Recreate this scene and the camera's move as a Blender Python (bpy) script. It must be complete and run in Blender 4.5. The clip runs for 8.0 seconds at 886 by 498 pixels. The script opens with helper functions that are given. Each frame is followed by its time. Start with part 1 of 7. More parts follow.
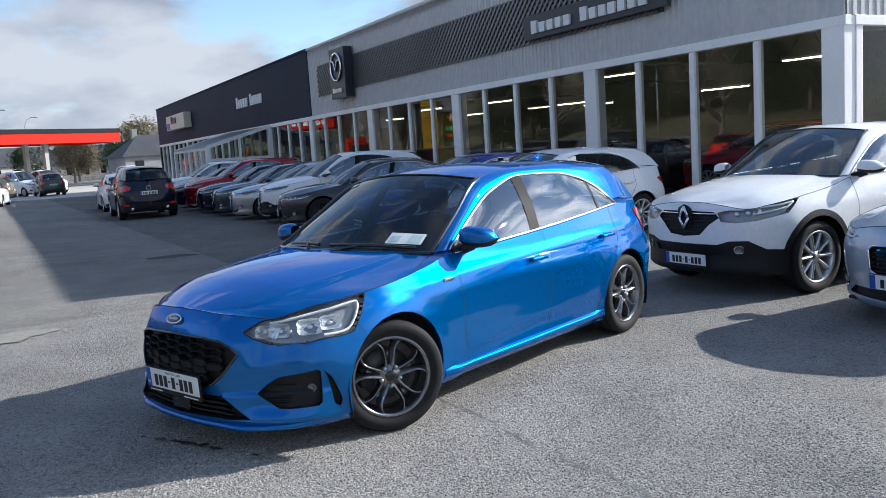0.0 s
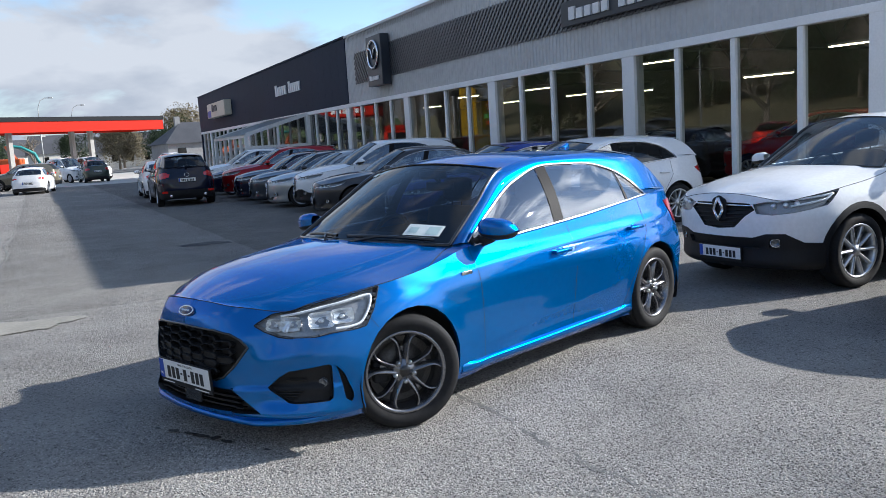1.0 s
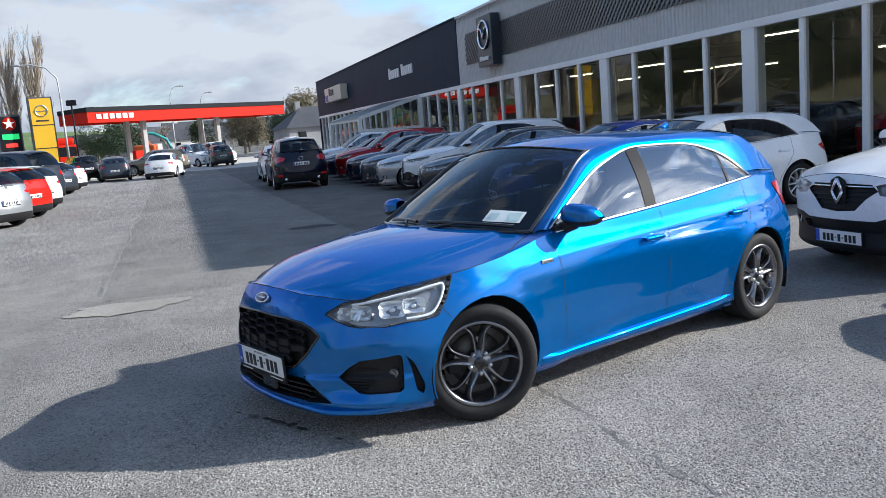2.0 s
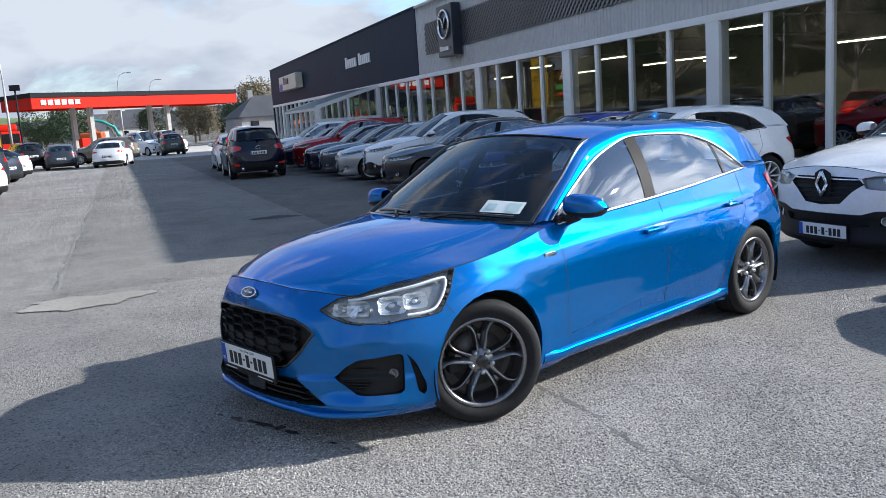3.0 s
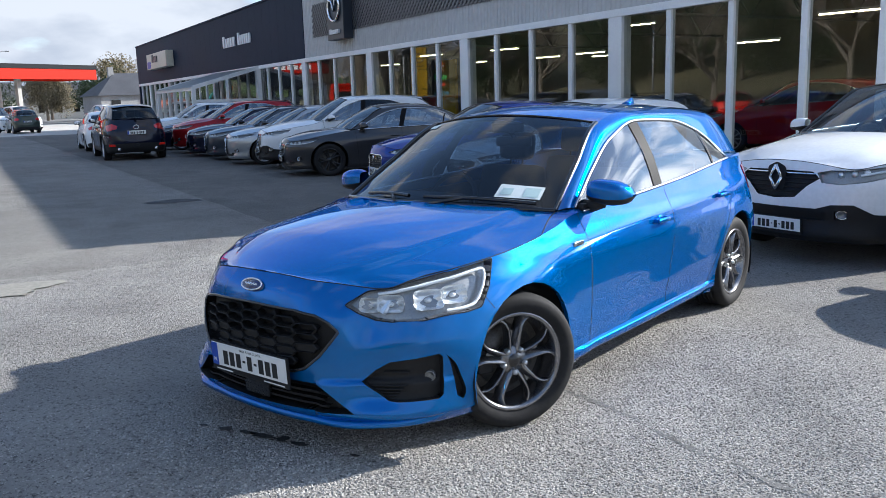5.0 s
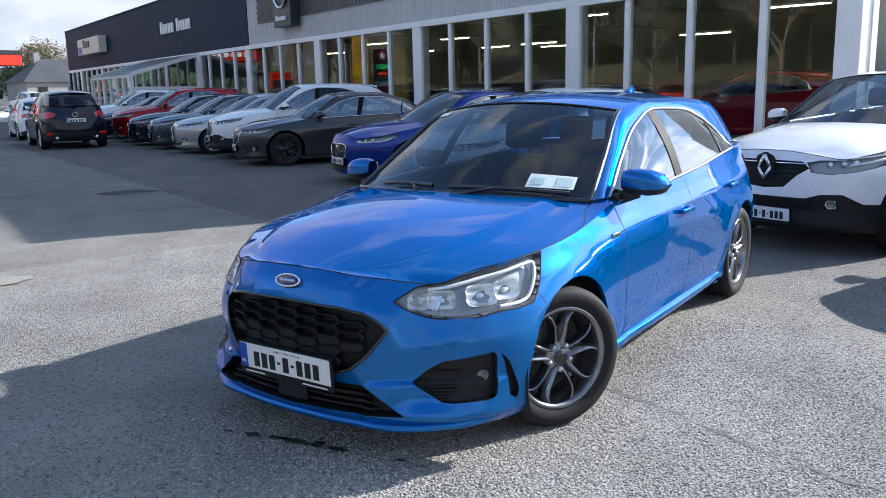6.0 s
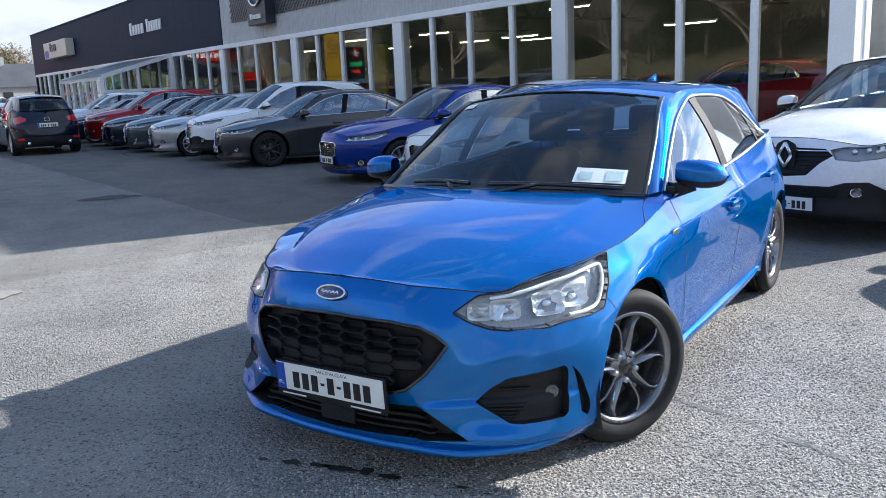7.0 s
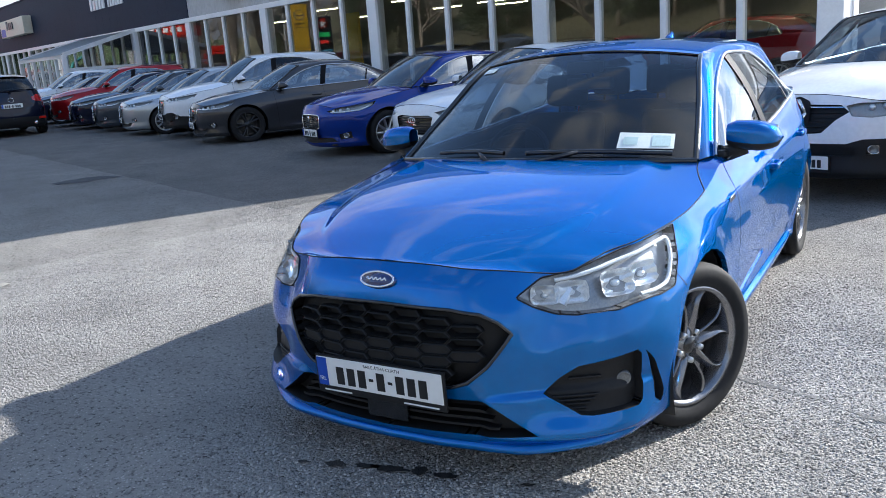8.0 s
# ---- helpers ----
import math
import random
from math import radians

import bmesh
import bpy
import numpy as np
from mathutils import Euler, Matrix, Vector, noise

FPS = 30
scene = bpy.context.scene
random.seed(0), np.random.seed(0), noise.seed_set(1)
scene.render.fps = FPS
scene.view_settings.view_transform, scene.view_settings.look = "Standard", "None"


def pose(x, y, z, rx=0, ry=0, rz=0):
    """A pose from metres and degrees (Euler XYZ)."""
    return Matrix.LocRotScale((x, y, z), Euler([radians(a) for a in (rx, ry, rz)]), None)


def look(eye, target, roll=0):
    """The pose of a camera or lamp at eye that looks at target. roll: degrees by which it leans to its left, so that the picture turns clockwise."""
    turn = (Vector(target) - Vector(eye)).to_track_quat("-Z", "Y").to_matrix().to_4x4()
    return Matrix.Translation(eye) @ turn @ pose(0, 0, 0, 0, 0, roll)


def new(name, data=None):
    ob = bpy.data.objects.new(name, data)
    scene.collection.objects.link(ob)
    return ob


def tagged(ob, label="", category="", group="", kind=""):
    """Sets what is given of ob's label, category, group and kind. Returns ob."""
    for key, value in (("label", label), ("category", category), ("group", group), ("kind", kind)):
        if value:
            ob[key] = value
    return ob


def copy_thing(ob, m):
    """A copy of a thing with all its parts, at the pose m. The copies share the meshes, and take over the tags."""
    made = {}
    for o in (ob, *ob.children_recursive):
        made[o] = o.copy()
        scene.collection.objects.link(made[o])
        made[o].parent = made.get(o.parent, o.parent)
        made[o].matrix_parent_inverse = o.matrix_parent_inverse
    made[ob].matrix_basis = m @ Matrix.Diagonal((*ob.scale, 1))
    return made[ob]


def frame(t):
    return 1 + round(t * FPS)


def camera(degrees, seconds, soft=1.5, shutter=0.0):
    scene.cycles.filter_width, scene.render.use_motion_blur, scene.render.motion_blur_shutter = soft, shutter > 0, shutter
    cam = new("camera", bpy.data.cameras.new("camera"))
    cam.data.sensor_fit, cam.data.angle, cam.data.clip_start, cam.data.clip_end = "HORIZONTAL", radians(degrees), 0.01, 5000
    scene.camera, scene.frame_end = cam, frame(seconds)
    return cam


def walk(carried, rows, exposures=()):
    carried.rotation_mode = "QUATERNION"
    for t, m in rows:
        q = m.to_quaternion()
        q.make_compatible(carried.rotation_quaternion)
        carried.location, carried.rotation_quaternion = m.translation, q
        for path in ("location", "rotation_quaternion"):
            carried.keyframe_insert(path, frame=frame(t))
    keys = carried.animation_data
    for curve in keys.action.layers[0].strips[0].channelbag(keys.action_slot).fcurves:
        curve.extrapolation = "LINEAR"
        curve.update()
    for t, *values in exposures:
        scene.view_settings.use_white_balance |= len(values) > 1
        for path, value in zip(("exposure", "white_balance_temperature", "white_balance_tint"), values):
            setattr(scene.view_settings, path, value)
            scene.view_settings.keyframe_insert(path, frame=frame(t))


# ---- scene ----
cam = camera(56.5, 8.0, soft=0.5)
PATH = [
    (0, (0.088, 0.086, 1.587), (-1.658, 1.032, 1.346), -3.7),
    (0.5, (0.052, 0.155, 1.588), (-1.723, 1.044, 1.343), -3.9),
    (1, (0.029, 0.262, 1.589), (-1.757, 1.12, 1.325), -3.6),
    (1.5, (0.01, 0.406, 1.575), (-1.81, 1.189, 1.302), -4.0),
    (2, (-0.045, 0.531, 1.587), (-1.933, 1.125, 1.297), -4.6),
    (2.2, (-0.08, 0.539, 1.587), (-1.975, 1.104, 1.287), -4.8),
    (3.3, (-0.467, 0.295, 1.566), (-2.275, 1.084, 1.235), -3.2),
    (3.5, (-0.521, 0.254, 1.564), (-2.301, 1.101, 1.225), -2.7),
    (4, (-0.693, 0.169, 1.526), (-2.433, 1.092, 1.179), -2.4),
    (4.5, (-0.928, 0.012, 1.528), (-2.651, 0.964, 1.174), -2.5),
    (4.7, (-0.987, -0.047, 1.53), (-2.706, 0.912, 1.175), -2.2),
    (6, (-1.484, -0.45, 1.52), (-3.103, 0.66, 1.134), -1.3),
    (6.5, (-1.704, -0.483, 1.487), (-3.304, 0.651, 1.096), -1.7),
    (7, (-1.936, -0.521, 1.495), (-3.518, 0.637, 1.1), -2.5),
    (7.5, (-2.205, -0.584, 1.495), (-3.763, 0.603, 1.089), -3.8),
    (8, (-2.333, -0.578, 1.489), (-3.865, 0.619, 1.018), -4.2),
]
walk(cam, [(t, look(eye, target, roll)) for t, eye, target, roll in PATH], exposures=[(0, 0.64, 6150, 10), (4.5, 0.88, 6150, 10), (8, 1.18, 6150, 10)])

# ---- light ----
# sun behind the showroom, about 27 degrees high
SUN = Vector((2.4, 11.5, 6.05)).normalized()
world = bpy.data.worlds.new("sky")
scene.world = world
world.use_nodes = True
wn, wl = world.node_tree.nodes, world.node_tree.links
wn.clear()
w_out = wn.new("ShaderNodeOutputWorld")
w_bg = wn.new("ShaderNodeBackground")
w_sky = wn.new("ShaderNodeTexSky")
w_sky.sky_type, w_sky.sun_disc = "NISHITA", False
w_sky.sun_elevation = math.asin(SUN.z)
w_sky.sun_rotation = math.atan2(SUN.x, SUN.y)
w_sky.air_density, w_sky.dust_density, w_sky.ozone_density = 1.0, 0.1, 2.5
w_co = wn.new("ShaderNodeTexCoord")
w_map = wn.new("ShaderNodeMapping")
w_map.inputs["Scale"].default_value = (1.0, 1.0, 2.6)
w_map.inputs["Location"].default_value = (0.35, 0.1, 0.2)
w_noise = wn.new("ShaderNodeTexNoise")
w_noise.inputs["Scale"].default_value = 2.9
w_noise.inputs["Detail"].default_value = 9.0
w_noise.inputs["Roughness"].default_value = 0.55
w_noise.inputs["Distortion"].default_value = 0.25
w_ramp = wn.new("ShaderNodeValToRGB")
w_ramp.color_ramp.elements[0].position, w_ramp.color_ramp.elements[1].position = 0.46, 0.57
w_shade = wn.new("ShaderNodeTexNoise")
w_shade.inputs["Scale"].default_value = 5.5
w_shade.inputs["Detail"].default_value = 7.0
w_tone = wn.new("ShaderNodeValToRGB")
w_tone.color_ramp.elements[0].position, w_tone.color_ramp.elements[0].color = 0.38, (1.45, 1.64, 1.98, 1)
w_tone.color_ramp.elements[1].position, w_tone.color_ramp.elements[1].color = 0.60, (2.45, 2.58, 2.78, 1)
w_mix = wn.new("ShaderNodeMix")
w_mix.data_type = "RGBA"
wl.new(w_co.outputs["Generated"], w_map.inputs["Vector"])
wl.new(w_map.outputs["Vector"], w_noise.inputs["Vector"])
wl.new(w_map.outputs["Vector"], w_shade.inputs["Vector"])
w_sep = wn.new("ShaderNodeSeparateXYZ")
w_high = wn.new("ShaderNodeMapRange")
w_high.inputs["From Min"].default_value, w_high.inputs["From Max"].default_value = 0.14, 0.55
w_high.inputs["To Min"].default_value, w_high.inputs["To Max"].default_value = 0.10, -0.06
w_sum = wn.new("ShaderNodeMath")
wl.new(w_co.outputs["Generated"], w_sep.inputs[0])
wl.new(w_sep.outputs["Z"], w_high.inputs["Value"])
wl.new(w_noise.outputs["Fac"], w_sum.inputs[0]), wl.new(w_high.outputs["Result"], w_sum.inputs[1])
wl.new(w_sum.outputs[0], w_ramp.inputs["Fac"])
wl.new(w_shade.outputs["Fac"], w_tone.inputs["Fac"])
wl.new(w_ramp.outputs["Color"], w_mix.inputs["Factor"])
w_deep = wn.new("ShaderNodeVectorMath")
w_deep.operation = "SCALE"
w_deep.inputs["Scale"].default_value = 0.6
wl.new(w_sky.outputs["Color"], w_deep.inputs[0])
wl.new(w_deep.outputs[0], w_mix.inputs["A"])
# clouds shine more towards the sun
w_norm, w_dot, w_near, w_lift = wn.new("ShaderNodeVectorMath"), wn.new("ShaderNodeVectorMath"), wn.new("ShaderNodeMapRange"), wn.new("ShaderNodeVectorMath")
w_norm.operation, w_dot.operation, w_lift.operation = "NORMALIZE", "DOT_PRODUCT", "SCALE"
w_dot.inputs[1].default_value = SUN
w_near.interpolation_type = "SMOOTHSTEP"
w_near.inputs["From Min"].default_value, w_near.inputs["From Max"].default_value = 0.72, 1.0
w_near.inputs["To Min"].default_value, w_near.inputs["To Max"].default_value = 0.80, 3.4
wl.new(w_co.outputs["Generated"], w_norm.inputs[0]), wl.new(w_norm.outputs[0], w_dot.inputs[0])
wl.new(w_dot.outputs["Value"], w_near.inputs["Value"]), wl.new(w_tone.outputs["Color"], w_lift.inputs[0]), wl.new(w_near.outputs["Result"], w_lift.inputs["Scale"])
wl.new(w_lift.outputs[0], w_mix.inputs["B"])
wl.new(w_mix.outputs["Result"], w_bg.inputs["Color"])
w_bg.inputs["Strength"].default_value = 0.225
wl.new(w_bg.outputs["Background"], w_out.inputs["Surface"])
sun = new("sun", bpy.data.lights.new("sun", "SUN"))
sun.data.energy, sun.data.angle, sun.data.color = 5.0, radians(0.53), (1.0, 0.95, 0.87)
sun.matrix_world = look(SUN * 50, (0, 0, 0))
scene.view_settings.exposure = 0.62


# ---- materials ----
def mat(name, color, rough=0.5, metal=0.0, vary=0.12, scale=6.0, bump=0.0, bump_scale=60.0, coat=0.0, spec=0.5, detail=6.0, coords="Object", emit=0.0, coat_ior=1.5):
    """A principled surface whose tone wanders at two scales, with fine relief."""
    m = bpy.data.materials.new(name)
    m.use_nodes = True
    n, l = m.node_tree.nodes, m.node_tree.links
    b = n["Principled BSDF"]
    b.inputs["Roughness"].default_value = rough
    b.inputs["Metallic"].default_value = metal
    b.inputs["Coat Weight"].default_value = coat
    b.inputs["Coat Roughness"].default_value = 0.03
    b.inputs["Coat IOR"].default_value = coat_ior
    b.inputs["Specular IOR Level"].default_value = spec
    b.inputs["Base Color"].default_value = (*color, 1)
    if emit:
        b.inputs["Emission Color"].default_value = (*color, 1)
        b.inputs["Emission Strength"].default_value = emit
    if vary or bump:
        co = n.new("ShaderNodeTexCoord")
    if vary:
        big, fine, add, mul = n.new("ShaderNodeTexNoise"), n.new("ShaderNodeTexNoise"), n.new("ShaderNodeMath"), n.new("ShaderNodeMix")
        big.inputs["Scale"].default_value, big.inputs["Detail"].default_value = scale * 0.15, detail
        fine.inputs["Scale"].default_value, fine.inputs["Detail"].default_value = scale * 3, 4
        l.new(co.outputs[coords], big.inputs["Vector"]), l.new(co.outputs[coords], fine.inputs["Vector"])
        add.operation = "ADD"
        l.new(big.outputs["Fac"], add.inputs[0]), l.new(fine.outputs["Fac"], add.inputs[1])
        rng = n.new("ShaderNodeMapRange")
        rng.inputs["From Min"].default_value, rng.inputs["From Max"].default_value = 0.7, 1.3
        rng.inputs["To Min"].default_value, rng.inputs["To Max"].default_value = 1 - vary, 1 + vary
        l.new(add.outputs[0], rng.inputs["Value"])
        mul.data_type, mul.blend_type = "RGBA", "MULTIPLY"
        mul.inputs["Factor"].default_value = 1
        mul.inputs["A"].default_value = (*color, 1)
        l.new(rng.outputs["Result"], mul.inputs["B"])
        l.new(mul.outputs["Result"], b.inputs["Base Color"])
    if bump:
        bn, bp = n.new("ShaderNodeTexNoise"), n.new("ShaderNodeBump")
        bn.inputs["Scale"].default_value, bn.inputs["Detail"].default_value = bump_scale, 5
        bp.inputs["Strength"].default_value, bp.inputs["Distance"].default_value = bump, 0.01
        l.new(co.outputs[coords], bn.inputs["Vector"]), l.new(bn.outputs["Fac"], bp.inputs["Height"]), l.new(bp.outputs["Normal"], b.inputs["Normal"])
    return m


def glass(name, tint=(0.55, 0.62, 0.62), gloss=1.45):
    """Thin glazing: clear with a tint, mirror-like at a slant."""
    m = bpy.data.materials.new(name)
    m.use_nodes = True
    n, l = m.node_tree.nodes, m.node_tree.links
    n.clear()
    out, mix, clear, shine = n.new("ShaderNodeOutputMaterial"), n.new("ShaderNodeMixShader"), n.new("ShaderNodeBsdfTransparent"), n.new("ShaderNodeBsdfGlossy")
    clear.inputs["Color"].default_value = (*tint, 1)
    shine.inputs["Roughness"].default_value = 0.01
    # Schlick's rule, the same from both sides of the pane
    facing, power, scale = n.new("ShaderNodeLayerWeight"), n.new("ShaderNodeMath"), n.new("ShaderNodeMath")
    f0 = ((gloss - 1) / (gloss + 1)) ** 2
    facing.inputs["Blend"].default_value = 0.5
    power.operation, scale.operation = "POWER", "MULTIPLY_ADD"
    power.inputs[1].default_value = 4.8
    scale.inputs[1].default_value, scale.inputs[2].default_value = 1 - f0, f0
    l.new(facing.outputs["Facing"], power.inputs[0]), l.new(power.outputs[0], scale.inputs[0])
    l.new(scale.outputs[0], mix.inputs[0]), l.new(clear.outputs[0], mix.inputs[1]), l.new(shine.outputs[0], mix.inputs[2]), l.new(mix.outputs[0], out.inputs[0])
    return m


def paint(name, color, metal=0.35, rough=0.32):
    """Car lacquer: a flaked base under a clear coat, with a little road film."""
    m = mat(name, color, rough, metal, vary=0.06, scale=9, coat=1.0, spec=0.0, coat_ior=1.45)
    n, l = m.node_tree.nodes, m.node_tree.links
    b = n["Principled BSDF"]
    top = max(color)
    b.inputs["Specular Tint"].default_value = (*[0.03 + 0.97 * c / top for c in color], 1)
    co = n.new("ShaderNodeTexCoord")
    d, r = n.new("ShaderNodeTexNoise"), n.new("ShaderNodeMapRange")
    d.inputs["Scale"].default_value, d.inputs["Detail"].default_value = 7, 8
    r.inputs["To Min"].default_value, r.inputs["To Max"].default_value = 0.0, 0.025
    l.new(co.outputs["Object"], d.inputs["Vector"]), l.new(d.outputs["Fac"], r.inputs["Value"]), l.new(r.outputs["Result"], b.inputs["Coat Roughness"])
    return m


BLUE = paint("blue_lacquer", (0.0, 0.130, 0.42), 0.62, 0.24)
WHITE = paint("white_lacquer", (0.80, 0.81, 0.82), 0.0, 0.4)
PEARL = paint("pearl_white_lacquer", (0.58, 0.59, 0.60), 0.0, 0.4)
NAVY = paint("navy_lacquer", (0.007, 0.009, 0.024), 0.1)
DEEPBLUE = paint("deep_blue_lacquer", (0.004, 0.030, 0.22), 0.35)
GREY = paint("grey_lacquer", (0.055, 0.055, 0.06), 0.6)
SLATE = paint("slate_lacquer", (0.05, 0.06, 0.075), 0.5)
SILVER = paint("silver_lacquer", (0.42, 0.44, 0.46), 0.7)
ICE = paint("ice_blue_lacquer", (0.42, 0.49, 0.58), 0.6)
RED = paint("red_lacquer", (0.36, 0.012, 0.016), 0.4)
FIRE = paint("bright_red_lacquer", (0.62, 0.02, 0.012), 0.1)
GREENISH = paint("dull_green_lacquer", (0.05, 0.065, 0.055), 0.4)
BLACKP = paint("black_lacquer", (0.012, 0.012, 0.014), 0.2)
BEIGE = paint("beige_lacquer", (0.22, 0.2, 0.15), 0.5)
GLASS = glass("car_glass", (0.33, 0.44, 0.56), 1.8)
SCREEN = glass("screen_glass", (0.36, 0.46, 0.54), 2.5)
SIDEGLASS = glass("side_glass", (0.50, 0.57, 0.60), 3.4)
DARKGLASS = glass("privacy_glass", (0.10, 0.115, 0.13), 1.6)
LENS = glass("lamp_lens", (0.93, 0.95, 0.96), 1.35)
PLASTIC = mat("black_plastic", (0.012, 0.012, 0.013), 0.55, spec=0.3, vary=0.2, scale=20, bump=0.15, bump_scale=400)
GLOSSBLACK = mat("gloss_black", (0.01, 0.01, 0.011), 0.12, coat=0.5, vary=0.1)
PILLAR = mat("satin_black_pillar", (0.008, 0.008, 0.010), 0.55, spec=0.08, vary=0.1)
GAP = mat("shut_line", (0.006, 0.006, 0.008), 0.8, vary=0.2)
RUBBER = mat("tyre_rubber", (0.015, 0.015, 0.016), 0.75, spec=0.25, vary=0.3, scale=12, bump=0.06, bump_scale=220)
CHROME = mat("chrome", (0.82, 0.83, 0.84), 0.08, 1.0, vary=0.05)
SATIN = mat("satin_trim", (0.62, 0.63, 0.64), 0.25, 1.0, vary=0.08)
ALLOY = mat("bright_alloy", (0.56, 0.57, 0.58), 0.28, 0.9, vary=0.12, scale=20)
GUNMETAL = mat("gunmetal_alloy", (0.23, 0.23, 0.24), 0.24, 0.9, vary=0.15, scale=25)
DARKALLOY = mat("dark_alloy", (0.05, 0.05, 0.052), 0.35, 0.8, vary=0.15, scale=25)
BRAKE = mat("brake_steel", (0.16, 0.15, 0.14), 0.5, 0.8, vary=0.3, scale=30)
CLOTH = mat("seat_cloth", (0.018, 0.018, 0.02), 0.9, vary=0.25, scale=40, bump=0.3, bump_scale=300)
DASH = mat("dash_plastic", (0.02, 0.02, 0.022), 0.7, vary=0.2, scale=30, bump=0.2, bump_scale=500)
REDLENS = mat("red_lens", (0.55, 0.008, 0.010), 0.1, coat=1.0, vary=0.2, scale=30)
REFLECTOR = mat("lamp_reflector", (0.88, 0.89, 0.9), 0.28, 0.8, vary=0.15, scale=60)
HOUSING = mat("lamp_housing", (0.3, 0.303, 0.31), 0.35, 0.5, vary=0.2, scale=40)
HEROHOUSING = mat("silver_lamp_housing", (0.34, 0.343, 0.35), 0.3, 0.6, vary=0.2, scale=40)
LIGHTBAR = mat("lamp_light_bar", (0.86, 0.88, 0.9), 0.25, vary=0.05)
PLATE = mat("number_plate_white", (0.78, 0.78, 0.76), 0.35, vary=0.05)
PLATEBLUE = mat("number_plate_blue", (0.01, 0.07, 0.42), 0.4, vary=0.1)
INK = mat("ink_black", (0.012, 0.012, 0.013), 0.5, vary=0.1)
PAPER = mat("paper_disc", (0.72, 0.78, 0.76), 0.6, vary=0.1, scale=60)
GREENINK = mat("green_print", (0.45, 0.6, 0.6), 0.6, vary=0.2, scale=60)
FOGLENS = mat("fog_lens", (0.16, 0.17, 0.18), 0.08, 0.6, vary=0.3, scale=80)
FORDBLUE = mat("badge_blue", (0.008, 0.02, 0.10), 0.2, coat=1.0, vary=0.1)


# ---- mesh tools ----
def part(name, bm, material, parent=None, label="", smooth=True):
    """Links a bmesh as one mesh object under a thing or a part."""
    me = bpy.data.meshes.new(name)
    if smooth:
        for f in bm.faces:
            f.smooth = True
    lay = bm.verts.layers.float_vector.get("skin_normal")
    ns = [tuple(v[lay]) for v in bm.verts] if lay else None
    if lay:
        bm.verts.layers.float_vector.remove(lay)
    bm.to_mesh(me)
    bm.free()
    if ns:
        me.normals_split_custom_set([ns[q.vertex_index] for q in me.loops])
    me.materials.append(material)
    ob = new(name, me)
    ob.parent = parent
    if label:
        ob["label"] = label
    return ob


def empty(name, m, label, category, group="", kind=""):
    ob = new(name)
    ob.matrix_world = m
    ob.empty_display_size = 0.1
    return tagged(ob, label, category, group, kind)


def box(bm, lo, hi, bevel=0.0, m=None):
    """Adds a box with softened edges to bm."""
    t = bmesh.new()
    bmesh.ops.create_cube(t, size=1)
    for v in t.verts:
        v.co = Vector([lo[i] + (v.co[i] + 0.5) * (hi[i] - lo[i]) for i in range(3)])
    if bevel:
        bmesh.ops.bevel(t, geom=t.edges[:], offset=bevel, segments=2, affect="EDGES", profile=0.6)
    add_bm(bm, t, m)
    return bm


def add_bm(bm, t, m=None):
    if m is not None:
        bmesh.ops.transform(t, matrix=m, verts=t.verts[:])
    me = bpy.data.meshes.new("join")
    t.to_mesh(me)
    t.free()
    bm.from_mesh(me)
    bpy.data.meshes.remove(me)


def boxed(name, lo, hi, material, parent=None, label="", bevel=0.0, m=None):
    return part(name, box(bmesh.new(), lo, hi, bevel, m), material, parent, label, smooth=False)


def cyl(bm, a, b, r0, r1=None, n=12, caps=True):
    """A tapered rod from a to b."""
    a, b = Vector(a), Vector(b)
    r1 = r0 if r1 is None else r1
    d = (b - a).normalized()
    s = d.orthogonal().normalized()
    t = d.cross(s)
    ring = [[bm.verts.new(p + (s * math.cos(i * math.tau / n) + t * math.sin(i * math.tau / n)) * r) for i in range(n)] for p, r in ((a, r0), (b, r1))]
    for i in range(n):
        bm.faces.new((ring[0][i], ring[0][(i + 1) % n], ring[1][(i + 1) % n], ring[1][i]))
    if caps:
        bm.faces.new(ring[0][::-1]), bm.faces.new(ring[1])
    return bm


def tube(bm, points, r, n=6, closed=False):
    """A round bar along points."""
    pts = [Vector(p) for p in points]
    rings, k = [], len(pts)
    up = Vector((0.13, 0.21, 0.97))
    for i, p in enumerate(pts):
        d = pts[(i + 1) % k if closed else min(i + 1, k - 1)] - pts[(i - 1) % k if closed else max(i - 1, 0)]
        d = d.normalized() if d.length > 1e-9 else Vector((1, 0, 0))
        s = d.cross(up).normalized()
        t = s.cross(d)
        rings.append([bm.verts.new(p + (s * math.cos(a * math.tau / n) + t * math.sin(a * math.tau / n)) * r) for a in range(n)])
    for i in range(k if closed else k - 1):
        a, b = rings[i], rings[(i + 1) % k]
        for j in range(n):
            bm.faces.new((a[j], a[(j + 1) % n], b[(j + 1) % n], b[j]))
    return bm


def lathe(bm, profile, n=48, axis="y", cx=0.0, cz=0.0):
    """Turns (radius, along) pairs about an axis through (cx, cz)."""
    rings = []
    for i in range(n):
        c, s = math.cos(i * math.tau / n), math.sin(i * math.tau / n)
        if axis == "y":
            rings.append([bm.verts.new((cx + r * c, a, cz + r * s)) for r, a in profile])
        else:
            rings.append([bm.verts.new((cx + r * c, cz + r * s, a)) for r, a in profile])
    for i in range(n):
        a, b = rings[i], rings[(i + 1) % n]
        for j in range(len(profile) - 1):
            bm.faces.new((a[j], a[j + 1], b[j + 1], b[j]))
    bmesh.ops.recalc_face_normals(bm, faces=bm.faces[:])
    return bm


